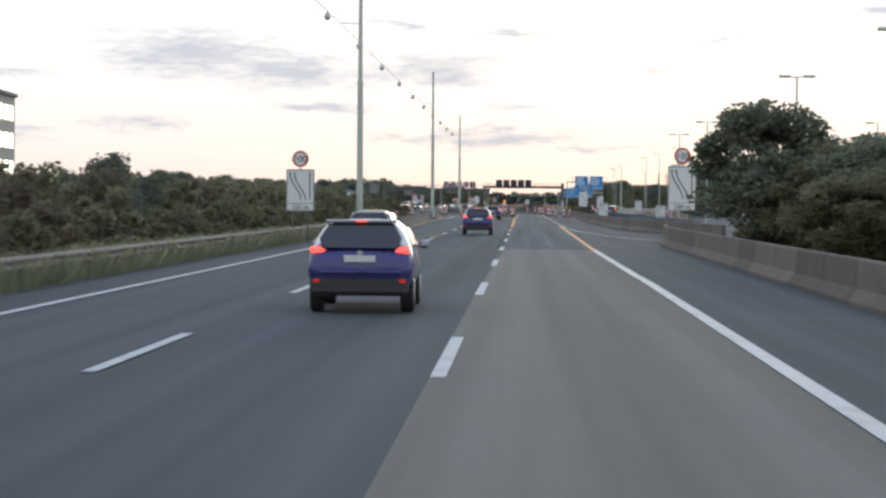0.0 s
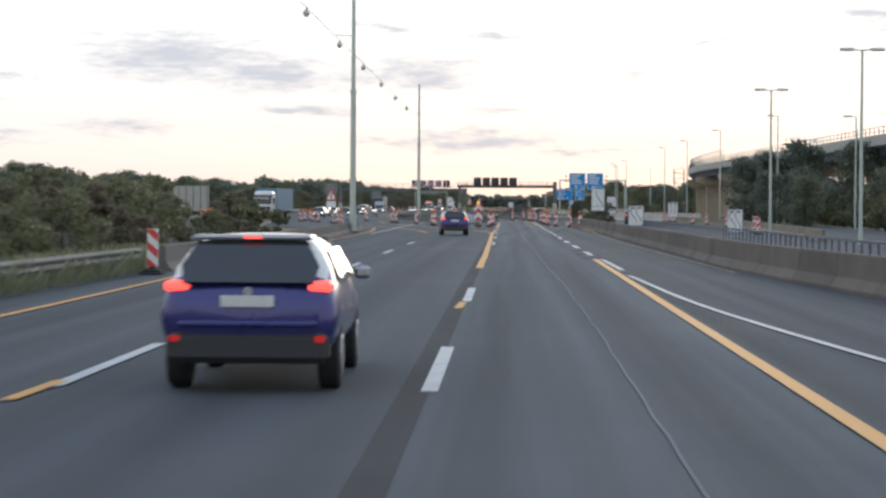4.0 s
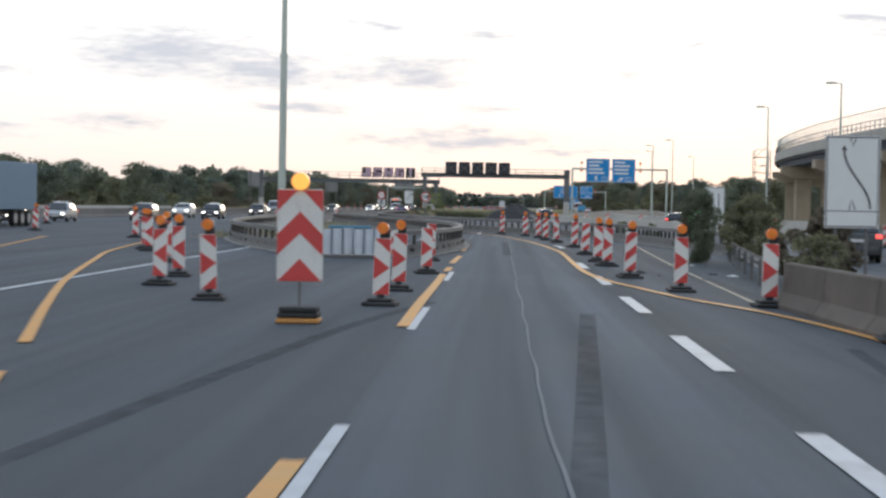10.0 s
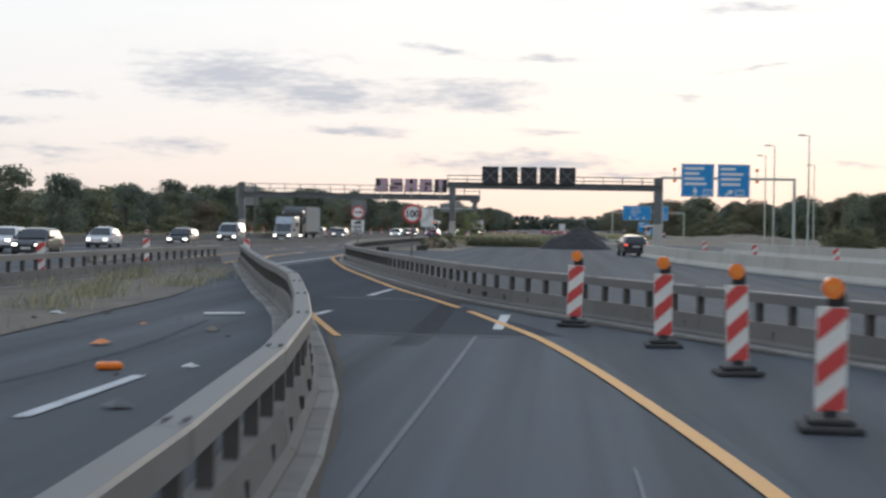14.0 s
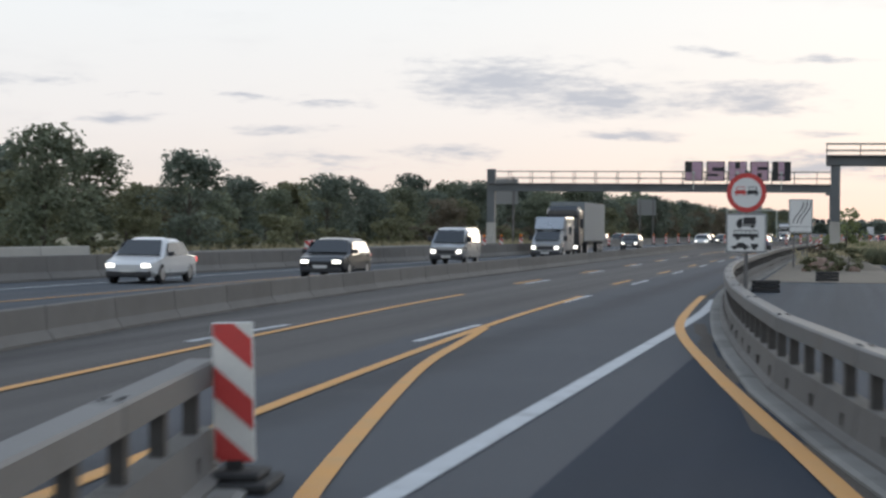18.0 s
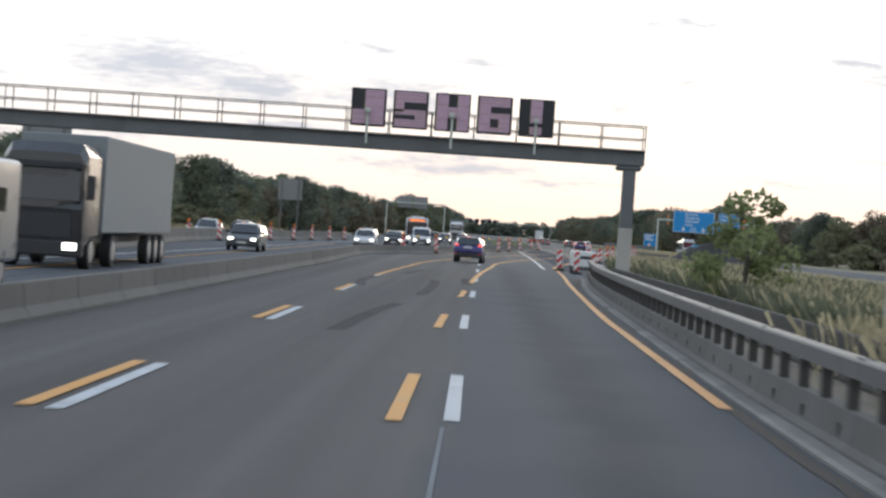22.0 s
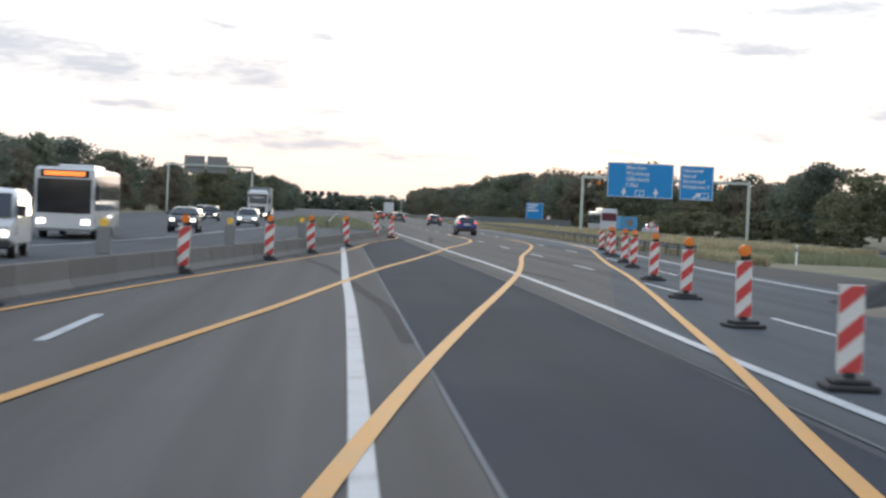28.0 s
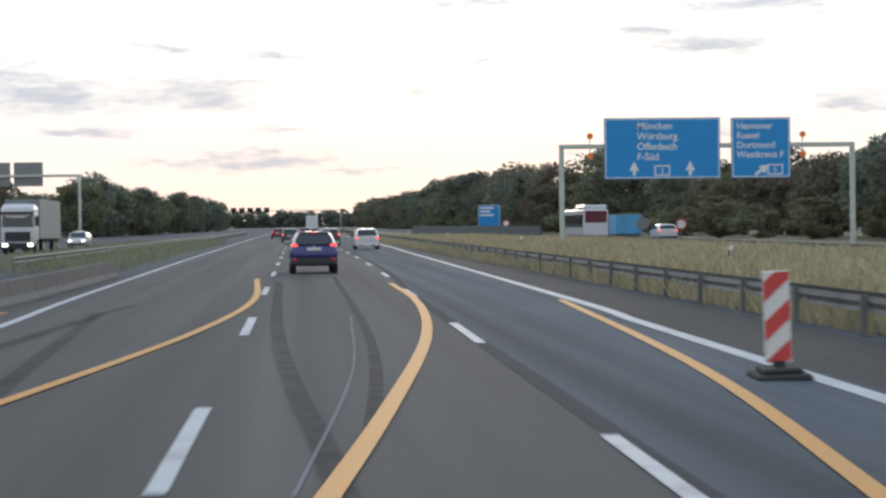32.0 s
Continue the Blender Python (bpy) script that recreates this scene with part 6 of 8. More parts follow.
# ---- white site trailer behind the barrier end ----
st = tagged(empty("site_trailer", pose(-12.43, 575, 0) @ Matrix.Scale(0.78, 4)), "white boxy site trailer with a dark slot window", "trailer")
part("body", box(-0.85, 0.85, 0, 2.4, 0.45, 1.55, 0.06), SIGN_WHITE, st)
part("window", box(-0.6, 0.6, -0.008, 0.0, 1.0, 1.22), BLACK, st)
part("chassis", box(-0.8, 0.8, 0.1, 2.3, 0.2, 0.45), STEEL_DARK, st)
for x in (-0.75, 0.75):
    part("wheel", tube((x - 0.08, 1.2, 0.28), (x + 0.08, 1.2, 0.28), 0.28, n=14), TYRE, st)


# ---- vehicles ----
def loft(stations, n=10):
    """A closed car-like skin: stations are (y, z0, zbelt, ztop, hw0, hwbelt, hwtop)."""
    bm = bmesh.new()
    rows = []
    for y, z0, zb, zt, w0, wb, wt in stations:
        pts = [(-w0 * 0.86, z0), (-w0, z0 + 0.12), (-wb, (z0 + zb) * 0.5 + 0.05), (-wb * 0.985, zb)]
        if zt > zb + 0.02:
            pts += [(-(wb * 0.35 + wt * 0.65), zb + (zt - zb) * 0.75), (-wt * 0.86, zt - 0.01), (-wt * 0.5, zt + 0.02)]
        else:
            pts += [(-wb * 0.95, zb + 0.01), (-wb * 0.8, zb + 0.02), (-wb * 0.45, zb + 0.035)]
        pts = pts + [(-x, z) for x, z in reversed(pts)]
        rows.append([bm.verts.new((x, y, z)) for x, z in pts])
    m = len(rows[0])
    for a, b in zip(rows, rows[1:]):
        for k in range(m):
            bm.faces.new((a[k], a[(k + 1) % m], b[(k + 1) % m], b[k]))
    bm.faces.new(rows[0])
    bm.faces.new(rows[-1])
    bmesh.ops.recalc_face_normals(bm, faces=bm.faces)
    return bm


def wheel(t, x, y, r, w=0.2):
    s = 1 if x > 0 else -1
    wh = empty("wheel", pose(x, y, r))
    wh.parent = t
    bm = bmesh.new()
    add_tube(bm, (-w / 2, 0, 0), (w / 2, 0, 0), r, n=20)
    bmesh.ops.bevel(bm, geom=[e for e in bm.edges if abs(e.verts[0].co.x - e.verts[1].co.x) < 1e-4], offset=0.025, segments=1, affect="EDGES")
    part("tyre", bm, TYRE, wh)
    part("rim", tube((s * w / 2 - 0.01 * s, 0, 0), (s * (w / 2 + 0.012), 0, 0), r * 0.66, r * 0.6, n=14), RIM, wh)


def quad(bm, pts, thick=0.012):
    vs = [bm.verts.new(p) for p in pts]
    f = bm.faces.new(vs)
    f.normal_update()
    n = f.normal.copy()
    r = bmesh.ops.extrude_face_region(bm, geom=[f])
    bmesh.ops.translate(bm, vec=n * thick, verts=[g for g in r["geom"] if isinstance(g, bmesh.types.BMVert)])
    return bm


def car(name, label, m, body, L=4.3, W=1.78, H=1.5, style="hatch", facing=1, lit=True, roof=None, group="passenger cars"):
    """facing 1: seen from behind. The nose points to +y."""
    t = tagged(empty(name, m), label, "car", group)
    hw = W / 2
    r = 0.33 if style != "suv" else 0.36
    z0, zb = (0.24, 0.92) if style == "hatch" else (0.28, 1.02) if style == "suv" else (0.22, 0.88)
    hood = zb - 0.02
    if style == "sedan":
        st = [(-L / 2, z0 + 0.2, zb - 0.1, zb - 0.1, hw * 0.8, hw * 0.86, 0), (-L / 2 + 0.12, z0, zb, zb, hw * 0.92, hw * 0.95, 0), (-L / 2 + 0.75, z0, zb + 0.02, zb + 0.03, hw, hw, 0),
              (-L * 0.2, z0, zb, H - 0.04, hw, hw, hw * 0.72), (L * 0.02, z0, zb, H, hw, hw, hw * 0.75), (L * 0.13, z0, zb, H - 0.07, hw, hw, hw * 0.72), (L * 0.29, z0, hood, hood + 0.02, hw, hw, 0), (L / 2 - 0.25, z0, hood - 0.14, hood - 0.14, hw * 0.95, hw * 0.95, 0), (L / 2, z0 + 0.12, hood - 0.26, hood - 0.26, hw * 0.8, hw * 0.82, 0)]
        rear = (-L / 2 + 0.72, -L * 0.2)
    else:
        st = [(-L / 2, z0 + 0.14, zb - 0.02, zb - 0.02, hw * 0.86, hw * 0.9, 0), (-L / 2 + 0.1, z0, zb + 0.02, zb + 0.06, hw * 0.96, hw * 0.97, hw * 0.8), (-L / 2 + 0.42, z0, zb + 0.02, H - 0.1, hw, hw, hw * 0.72), (-L / 2 + 0.75, z0, zb, H - 0.02, hw, hw, hw * 0.76),
              (-L * 0.02, z0, zb - 0.02, H, hw, hw, hw * 0.78), (L * 0.12, z0, zb - 0.03, H - 0.06, hw, hw, hw * 0.74), (L * 0.27, z0, hood, hood + 0.02, hw, hw, 0), (L / 2 - 0.25, z0, hood - 0.12, hood - 0.12, hw * 0.95, hw * 0.95, 0), (L / 2, z0 + 0.12, hood - 0.28, hood - 0.28, hw * 0.8, hw * 0.82, 0)]
        rear = (-L / 2 + 0.1, -L / 2 + 0.45)
    bd = part("body", loft(st), body, t, smooth=False)
    md = bd.modifiers.new("round", "BEVEL")
    md.width, md.segments, md.limit_method, md.angle_limit = 0.04, 2, "ANGLE", radians(25)
    if roof:
        part("roof", box(-hw * 0.66, hw * 0.66, -L / 2 + 0.42, L * 0.05, H - 0.012, H + 0.025, 0.02), roof, t, "pale roof panel")
    y0, y1 = rear
    zt = H - 0.1 if style != "sedan" else H - 0.06
    wt = hw * 0.66
    part("rear_window", quad(bmesh.new(), [(-hw * 0.78, y0 - 0.012, zb + 0.07), (hw * 0.78, y0 - 0.012, zb + 0.07), (wt, y1 - 0.06, zt), (-wt, y1 - 0.06, zt)], 0.03), GLASS_DARK, t)
    part("windscreen", quad(bmesh.new(), [(hw * 0.84, L * (0.285 if style == "sedan" else 0.27), hood + 0.06), (-hw * 0.84, L * (0.285 if style == "sedan" else 0.27), hood + 0.06), (-wt, L * 0.14, H - 0.1), (wt, L * 0.14, H - 0.1)], 0.04), GLASS_DARK, t)
    for s in (-1, 1):
        bm = bmesh.new()
        zt2 = zb + (H - zb) * 0.76
        xt = hw * 0.86 + 0.012
        a = [(s * (hw + 0.004), -L * 0.36 if style != "sedan" else -L * 0.27, zb + 0.05), (s * (hw + 0.004), L * 0.21, zb + 0.03), (s * xt, L * 0.13, zt2), (s * xt, -L * 0.31 if style != "sedan" else -L * 0.2, zt2)]
        quad(bm, a if s > 0 else a[::-1], 0.012)
        part("side_window", bm, GLASS_DARK, t)
        lz = zb - 0.12 if style != "suv" else zb - 0.08
        part("tail_lamp", box(min(s * hw * 0.66, s * hw * 0.95), max(s * hw * 0.66, s * hw * 0.95), -L / 2 - 0.01, -L / 2 + 0.12, lz - 0.07, lz + 0.09, 0.03), TAIL_LIT if lit else TAIL, t, "red tail lamp")
        part("head_lamp", box(min(s * hw * 0.5, s * hw * 0.84), max(s * hw * 0.5, s * hw * 0.84), L / 2 - 0.14, L / 2 + 0.01, hood - 0.34, hood - 0.2, 0.03), HEAD_LIT, t, "lit headlamp")
        part("mirror", box(min(s * hw * 1.0, s * (hw + 0.18)), max(s * hw * 1.0, s * (hw + 0.18)), L * 0.16, L * 0.2, zb + 0.02, zb + 0.17, 0.03), TRIM, t)
        for yy in (-L * 0.3, L * 0.31):
            wheel(t, s * (hw - 0.1), yy, r)
    bm = box(-hw * 0.9, hw * 0.9, -L / 2 - 0.03, -L / 2 + 0.2, z0 - 0.02, z0 + 0.2, 0.04)
    part("rear_bumper", bm, TRIM if style == "suv" else body, t)
    part("front_bumper", box(-hw * 0.85, hw * 0.85, L / 2 - 0.15, L / 2 + 0.03, z0, z0 + 0.2, 0.04), TRIM, t)
    for yy, zz in ((-L / 2 - 0.035, zb - 0.22), (L / 2 + 0.035, z0 + 0.22)):
        part("number_plate", box(-0.26, 0.26, yy - 0.006, yy + 0.006, zz - 0.055, zz + 0.055), PLATE, t, "number plate with unreadable bars")
    # black panels stand in for the shadow round the exhausts
    for s in (-0.5, 0.5):
        part("exhaust_shadow_panel", box(s * hw - 0.15, s * hw + 0.15, -L / 2 - 0.034, -L / 2, z0 + 0.02, z0 + 0.1, 0.01), TRIM, t)
    return t


P_BLUE = paint("dark_blue_car_paint", (0.03, 0.03, 0.15))
P_WHITE = paint("white_car_paint", (0.6, 0.6, 0.6), 0.0)
P_SILVER = paint("silver_car_paint", (0.36, 0.37, 0.38), 0.6)
P_BLACK = paint("black_car_paint", (0.015, 0.016, 0.018), 0.2)
P_GREY = paint("grey_car_paint", (0.08, 0.085, 0.09), 0.5)
P_RED = paint("dull_red_car_paint", (0.2, 0.05, 0.04), 0.3)
BACK = 180


def crossover(m):
    """A rounded small crossover with wide hips, a narrow roof and high tail lamps."""
    t = tagged(empty("crossover_car", m), "dark blue rounded crossover car with lit tail lamps", "car", "passenger cars")
    rows, bm = [], bmesh.new()
    for y, z0, w0, zh, wh, zb, wb, zt, wt in (
            (-2.07, .50, .66, .62, .76, .80, .70, .85, .5), (-2.01, .40, .80, .66, .86, .97, .79, 1.03, .62), (-1.84, .36, .83, .72, .89, 1.03, .83, 1.18, .66), (-1.5, .35, .84, .74, .895, 1.05, .84, 1.49, .62),
            (-1.15, .34, .84, .72, .885, 1.05, .83, 1.555, .62), (-0.2, .32, .84, .70, .87, 1.03, .82, 1.575, .64), (0.45, .32, .84, .70, .87, 1.02, .82, 1.51, .62), (1.0, .32, .84, .72, .885, 1.0, .83, 1.1, .72),
            (1.6, .34, .84, .70, .885, .88, .80, .95, .6), (1.98, .40, .76, .6, .80, .76, .72, .82, .5), (2.07, .48, .62, .58, .70, .68, .62, .74, .42)):
        half = [(w0 * .88, z0), (w0, z0 + .1), (wh, zh), (wh * .985, (zh + zb) / 2), (wb, zb), ((wb + wt) / 2 + .035, (zb + zt) / 2), (wt + .02, zt - .1 * min(1, (zt - zb) * 4)), (wt * .82, zt - .02), (wt * .4, zt)]
        rows.append([bm.verts.new((x, y, z)) for x, z in half + [(-x, z) for x, z in reversed(half)]])
    n = len(rows[0])
    for a, b in zip(rows, rows[1:]):
        for k in range(n):
            bm.faces.new((a[k], a[(k + 1) % n], b[(k + 1) % n], b[k]))
    bm.faces.new(rows[0])
    bm.faces.new(rows[-1])
    bmesh.ops.recalc_face_normals(bm, faces=bm.faces)
    body = part("body", bm, P_BLUE, t, smooth=True)
    # white above 1.2 m: the sky's reflection on the blue roof, put in as paint
    body.data.materials.append(P_WHITE)
    for f in body.data.polygons:
        if f.center.z > 1.2 and abs(f.normal.y) < 0.98:
            f.material_index = 1
    body.modifiers.new("round", "SUBSURF").levels = 1
    body.modifiers["round"].render_levels = 1
    w = bmesh.new()
    quad(w, [(-.64, -1.985, 1.07), (.64, -1.985, 1.07), (.68, -1.8, 1.235), (.54, -1.56, 1.465), (-.54, -1.56, 1.465), (-.68, -1.8, 1.235)], 0.035)
    part("rear_window", w, GLASS_DARK, t)
    # silver here stands for sky reflected on the roof edge
    part("roof_spoiler", box(-.6, .6, -1.62, -1.2, 1.5, 1.555, .025), P_SILVER, t, "roof spoiler painted pale as sky reflection")
    part("brake_lamp", box(-.09, .09, -1.63, -1.6, 1.515, 1.54), TAIL_LIT, t)
    part("windscreen", quad(bmesh.new(), [(.72, 1.02, 1.1), (-.72, 1.02, 1.1), (-.56, .5, 1.475), (.56, .5, 1.475)], .035), GLASS_DARK, t)
    part("rear_bumper", box(-.8, .8, -2.1, -1.75, .3, .62, .07), TRIM, t, "black plastic bumper")
    part("bumper_lip", box(-.68, .68, -2.115, -2.0, .66, .72, .02), P_BLUE, t)
    part("number_plate", box(-.26, .26, -2.095, -2.06, .86, .97), PLATE, t, "number plate with unreadable bars")
    part("badge", disc(bmesh.new(), 0, 1.01, .045, -2.06, -2.03, 12), P_SILVER, t)
    part("front_bumper", box(-.7, .7, 1.95, 2.1, .4, .6, .05), TRIM, t)
    for s in (-1, 1):
        a, b = sorted((s * .58, s * .83))
        part("tail_lamp", box(a, b, -2.0, -1.78, 1.0, 1.11, .035), TAIL_LIT, t, "lit red tail lamp")
        a, b = sorted((s * .66, s * .76))
        # no lamp: a faint glow is added through TAIL's emission
        part("reflector", box(a, b, -2.12, -2.08, .52, .58), TAIL, t)
        a, b = sorted((s * .45, s * .72))
        part("head_lamp", box(a, b, 1.9, 2.04, .62, .76, .03), HEAD_LIT, t)
        a, b = sorted((s * .86, s * 1.05))
        part("mirror", box(a, b, .75, .85, 1.03, 1.18, .04), P_SILVER, t, "pale mirror cap")
        q = [(s * .85, -1.25, 1.1), (s * .845, .85, 1.07), (s * .7, .42, 1.4), (s * .7, -1.05, 1.4)]
        part("side_window", quad(bmesh.new(), q if s > 0 else q[::-1], .012), GLASS_DARK, t)
        for yy in (-1.28, 1.25):
            wheel(t, s * .76, yy, .34, .22)
    return t


crossover(pose(-3.4, 33.2, 0, 0, 0, 1))
crossover(pose(-3.4, 111.5, 0, 0, 0, 1))
crossover(pose(-4.3, 212.5, 0, 0, 0, 4))
crossover(pose(-18.75, 587.0, 0, 0, 0, -3))
crossover(pose(-2.9, 770.0, 0, 0, 0, 1))
ROADCARS = [(-6.95, 79, P_BLACK, "suv", 0, "dark estate car"), (1.71, 838, P_WHITE, "hatch", 0, "white hatchback"), (-0.34, 868, P_GREY, "suv", 0, "dark grey car"), (-3.94, 905, P_GREY, "hatch", 0, "grey hatchback"), (-5.65, 960, P_RED, "suv", 0, "dull red car"), (-1.59, 1010, P_BLACK, "hatch", 0, "black hatchback"),
            (14.5, 384, P_BLACK, "suv", -18, "black estate car"), (4.8, 452, P_BLACK, "hatch", 6, "black hatchback"), (12.7, 297.7, P_GREY, "suv", -6, "dark grey car")]
for x, y, pt, st, a, lb in ROADCARS:
    car("passenger_car", lb + " with lit tail lamps", pose(x, y, 0, 0, 0, a), pt, 4.4, 1.8, 1.5, st)
ONCOMING = [(-33.6, 448, P_WHITE, "sedan", "white saloon car"), (-29.6, 457, P_BLACK, "hatch", "black hatchback"), (-27.61, 627, P_WHITE, "hatch", "white hatchback"), (-25.84, 640, P_BLACK, "suv", "black car with roof box"), (-39.44, 640, P_GREY, "hatch", "dark grey car"), (-31.17, 690, P_GREY, "hatch", "grey hatchback"),
            (-23.02, 720, P_GREY, "suv", "dark grey car"), (-21.28, 765, P_SILVER, "hatch", "silver hatchback"), (-26.59, 800, P_BLACK, "hatch", "black hatchback"), (-29.44, 830, P_GREY, "hatch", "grey hatchback"), (-23.67, 880, P_WHITE, "hatch", "white car"), (-30, 385, P_GREY, "hatch", "grey hatchback"), (-34, 372, P_SILVER, "sedan", "silver saloon car"), (-28, 410, P_BLACK, "hatch", "black hatchback"), (-33, 352, P_GREY, "hatch", "grey car"), (-30.93, 575, P_GREY, "hatch", "grey hatchback"), (-32.5, 420, P_WHITE, "suv", "white car"), (-36, 330, P_BLACK, "hatch", "black hatchback"), (-39.54, 620, P_SILVER, "sedan", "silver saloon car")]
for x, y, pt, st, lb in ONCOMING:
    car("passenger_car", lb + " with lit headlamps", pose(x, y, 0, 0, 0, BACK), pt, 4.4, 1.8, 1.5, st)


def van(name, label, m, body, L, W, H, box_back=None):
    t = tagged(empty(name, m), label, "van")
    hw = W / 2
    if box_back:
        part("cab", loft([(L * 0.1, 0.35, 1.2, H * 0.72, hw * 0.95, hw * 0.95, hw * 0.85), (L * 0.22, 0.35, 1.2, H * 0.72, hw * 0.95, hw * 0.95, hw * 0.82), (L * 0.36, 0.35, 1.15, 1.2, hw * 0.95, hw * 0.95, 0), (L / 2, 0.4, 0.95, 0.95, hw * 0.85, hw * 0.85, 0)]), body, t)
        part("camper_box", box(-hw, hw, -L / 2, L * 0.12, 0.55, H, 0.08), box_back, t)
        part("roof_fairing", add_poly(bmesh.new(), [(-hw * 0.9, L * 0.12, H * 0.72), (-hw * 0.9, L * 0.12, H - 0.05), (-hw * 0.9, L * 0.25, H * 0.72)], hw * 1.8, (1, 0, 0)), box_back, t)
        part("windscreen", quad(bmesh.new(), [(hw * 0.8, L * 0.365, 1.22), (-hw * 0.8, L * 0.365, 1.22), (-hw * 0.74, L * 0.235, H * 0.68), (hw * 0.74, L * 0.235, H * 0.68)], 0.03), GLASS_DARK, t)
        part("side_window", box(-hw - 0.012, -hw, -L * 0.3, -L * 0.1, 1.6, 2.1), GLASS_DARK, t)
        part("side_window", box(hw, hw + 0.012, -L * 0.3, -L * 0.1, 1.6, 2.1), GLASS_DARK, t)
        gz = 0.95
    else:
        part("body", loft([(-L / 2, 0.35, 1.15, H - 0.08, hw * 0.95, hw * 0.97, hw * 0.88), (-L / 2 + 0.15, 0.3, 1.15, H, hw, hw, hw * 0.9), (L * 0.12, 0.3, 1.15, H, hw, hw, hw * 0.88), (L * 0.22, 0.3, 1.15, H - 0.12, hw, hw, hw * 0.84), (L * 0.36, 0.3, 1.1, 1.14, hw, hw, 0), (L / 2, 0.4, 0.9, 0.9, hw * 0.88, hw * 0.9, 0)]), body, t)
        part("windscreen", quad(bmesh.new(), [(hw * 0.84, L * 0.365, 1.16), (-hw * 0.84, L * 0.365, 1.16), (-hw * 0.76, L * 0.225, H - 0.16), (hw * 0.76, L * 0.225, H - 0.16)], 0.03), GLASS_DARK, t)
        for s in (-1, 1):
            for y0, y1 in ((-L * 0.42, -L * 0.18), (-L * 0.15, L * 0.06), (L * 0.08, L * 0.27)):
                a = [(s * hw * 1.0, y0, 1.2), (s * hw * 1.0, y1, 1.2), (s * hw * 0.94, y1 - (0.25 if y1 > L * 0.2 else 0), H - 0.28), (s * hw * 0.94, y0, H - 0.28)]
                part("side_window", quad(bmesh.new(), a if s > 0 else a[::-1], 0.012), GLASS_DARK, t)
        gz = 0.88
    part("grille", box(-hw * 0.5, hw * 0.5, L / 2 - 0.02, L / 2 + 0.02, gz - 0.3, gz - 0.1), TRIM, t)
    part("front_bumper", box(-hw * 0.92, hw * 0.92, L / 2 - 0.15, L / 2 + 0.06, 0.28, 0.55, 0.05), TRIM, t)
    part("number_plate", box(-0.26, 0.26, L / 2 + 0.062, L / 2 + 0.07, 0.38, 0.49), PLATE, t)
    for s in (-1, 1):
        part("head_lamp", box(min(s * hw * 0.58, s * hw * 0.85), max(s * hw * 0.58, s * hw * 0.85), L / 2 - 0.1, L / 2 + 0.025, gz - 0.28, gz - 0.08, 0.03), HEAD_LIT, t, "lit headlamp")
        part("mirror", box(min(s * hw, s * (hw + 0.22)), max(s * hw, s * (hw + 0.22)), L * 0.28, L * 0.32, 1.2, 1.5, 0.03), TRIM, t)
        for yy in (-L * 0.3, L * 0.31):
            wheel(t, s * (hw - 0.13), yy, 0.34, 0.22)
    return t


van("passenger_van", "silver passenger van with lit headlamps", pose(-31, 487, 0, 0, 0, BACK), P_SILVER, 4.9, 1.9, 1.95)
van("camper_van", "pale grey motorhome with lit headlamps", pose(-28.9, 508, 0, 0, 0, BACK), P_SILVER, 6.0, 2.0, 2.7, P_SILVER)
van("passenger_van", "white passenger van with lit headlamps", pose(-24.22, 662, 0, 0, 0, BACK + 3), P_WHITE, 4.9, 1.9, 1.97)


def truck(name, label, m, cab_mat, load_mat, L=14.0):
    t = tagged(empty(name, m), label, "truck")
    part("load_box", box(-1.27, 1.27, -L / 2, L / 2 - 2.6, 1.05, 3.95, 0.03), load_mat, t)
    c = L / 2
    cab = part("cab", loft([(c - 2.2, 0.9, 2.2, 3.6, 1.24, 1.24, 1.2), (c - 0.5, 0.6, 2.2, 3.6, 1.24, 1.24, 1.2), (c - 0.12, 0.45, 2.0, 3.3, 1.22, 1.22, 1.16), (c, 0.45, 1.7, 1.75, 1.2, 1.2, 0)]), cab_mat, t)
    part("windscreen", quad(bmesh.new(), [(1.1, c - 0.0, 1.95), (-1.1, c - 0.0, 1.95), (-1.05, c - 0.13, 2.85), (1.05, c - 0.13, 2.85)], 0.03), GLASS_DARK, t)
    part("sun_visor", box(-1.15, 1.15, c - 0.15, c + 0.12, 2.88, 3.05), TRIM, t)
    part("grille", box(-0.9, 0.9, c, c + 0.04, 0.9, 1.6), TRIM, t)
    part("bumper", box(-1.24, 1.24, c - 0.3, c + 0.08, 0.35, 0.8, 0.05), TRIM, t)
    part("chassis", box(-0.5, 0.5, -L / 2, c - 0.5, 0.7, 1.05), STEEL_DARK, t)
    for s in (-1, 1):
        part("head_lamp", box(min(s * 0.7, s * 1.1), max(s * 0.7, s * 1.1), c + 0.04, c + 0.1, 0.55, 0.75, 0.02), HEAD_LIT, t, "lit headlamp")
        part("mirror", box(min(s * 1.26, s * 1.5), max(s * 1.26, s * 1.5), c - 0.2, c - 0.05, 2.0, 2.7, 0.03), TRIM, t)
        for yy in (c - 1.3, c - 4.6, -L / 2 + 1.4, -L / 2 + 2.7, -L / 2 + 4.0):
            wheel(t, s * 1.08, yy, 0.5, 0.32)
    return t


P_TARP = material("grey_truck_tarpaulin", (0.2, 0.22, 0.23), 0.6, 0, 0.1, 1, 20, 0.1)
P_TARP_BLUE = material("blue_grey_tarpaulin", (0.12, 0.2, 0.28), 0.6, 0, 0.1, 1, 20, 0.1)
truck("truck", "black articulated truck with grey tarpaulin", pose(-30.6, 532, 0, 0, 0, BACK), P_BLACK, P_TARP, 15)
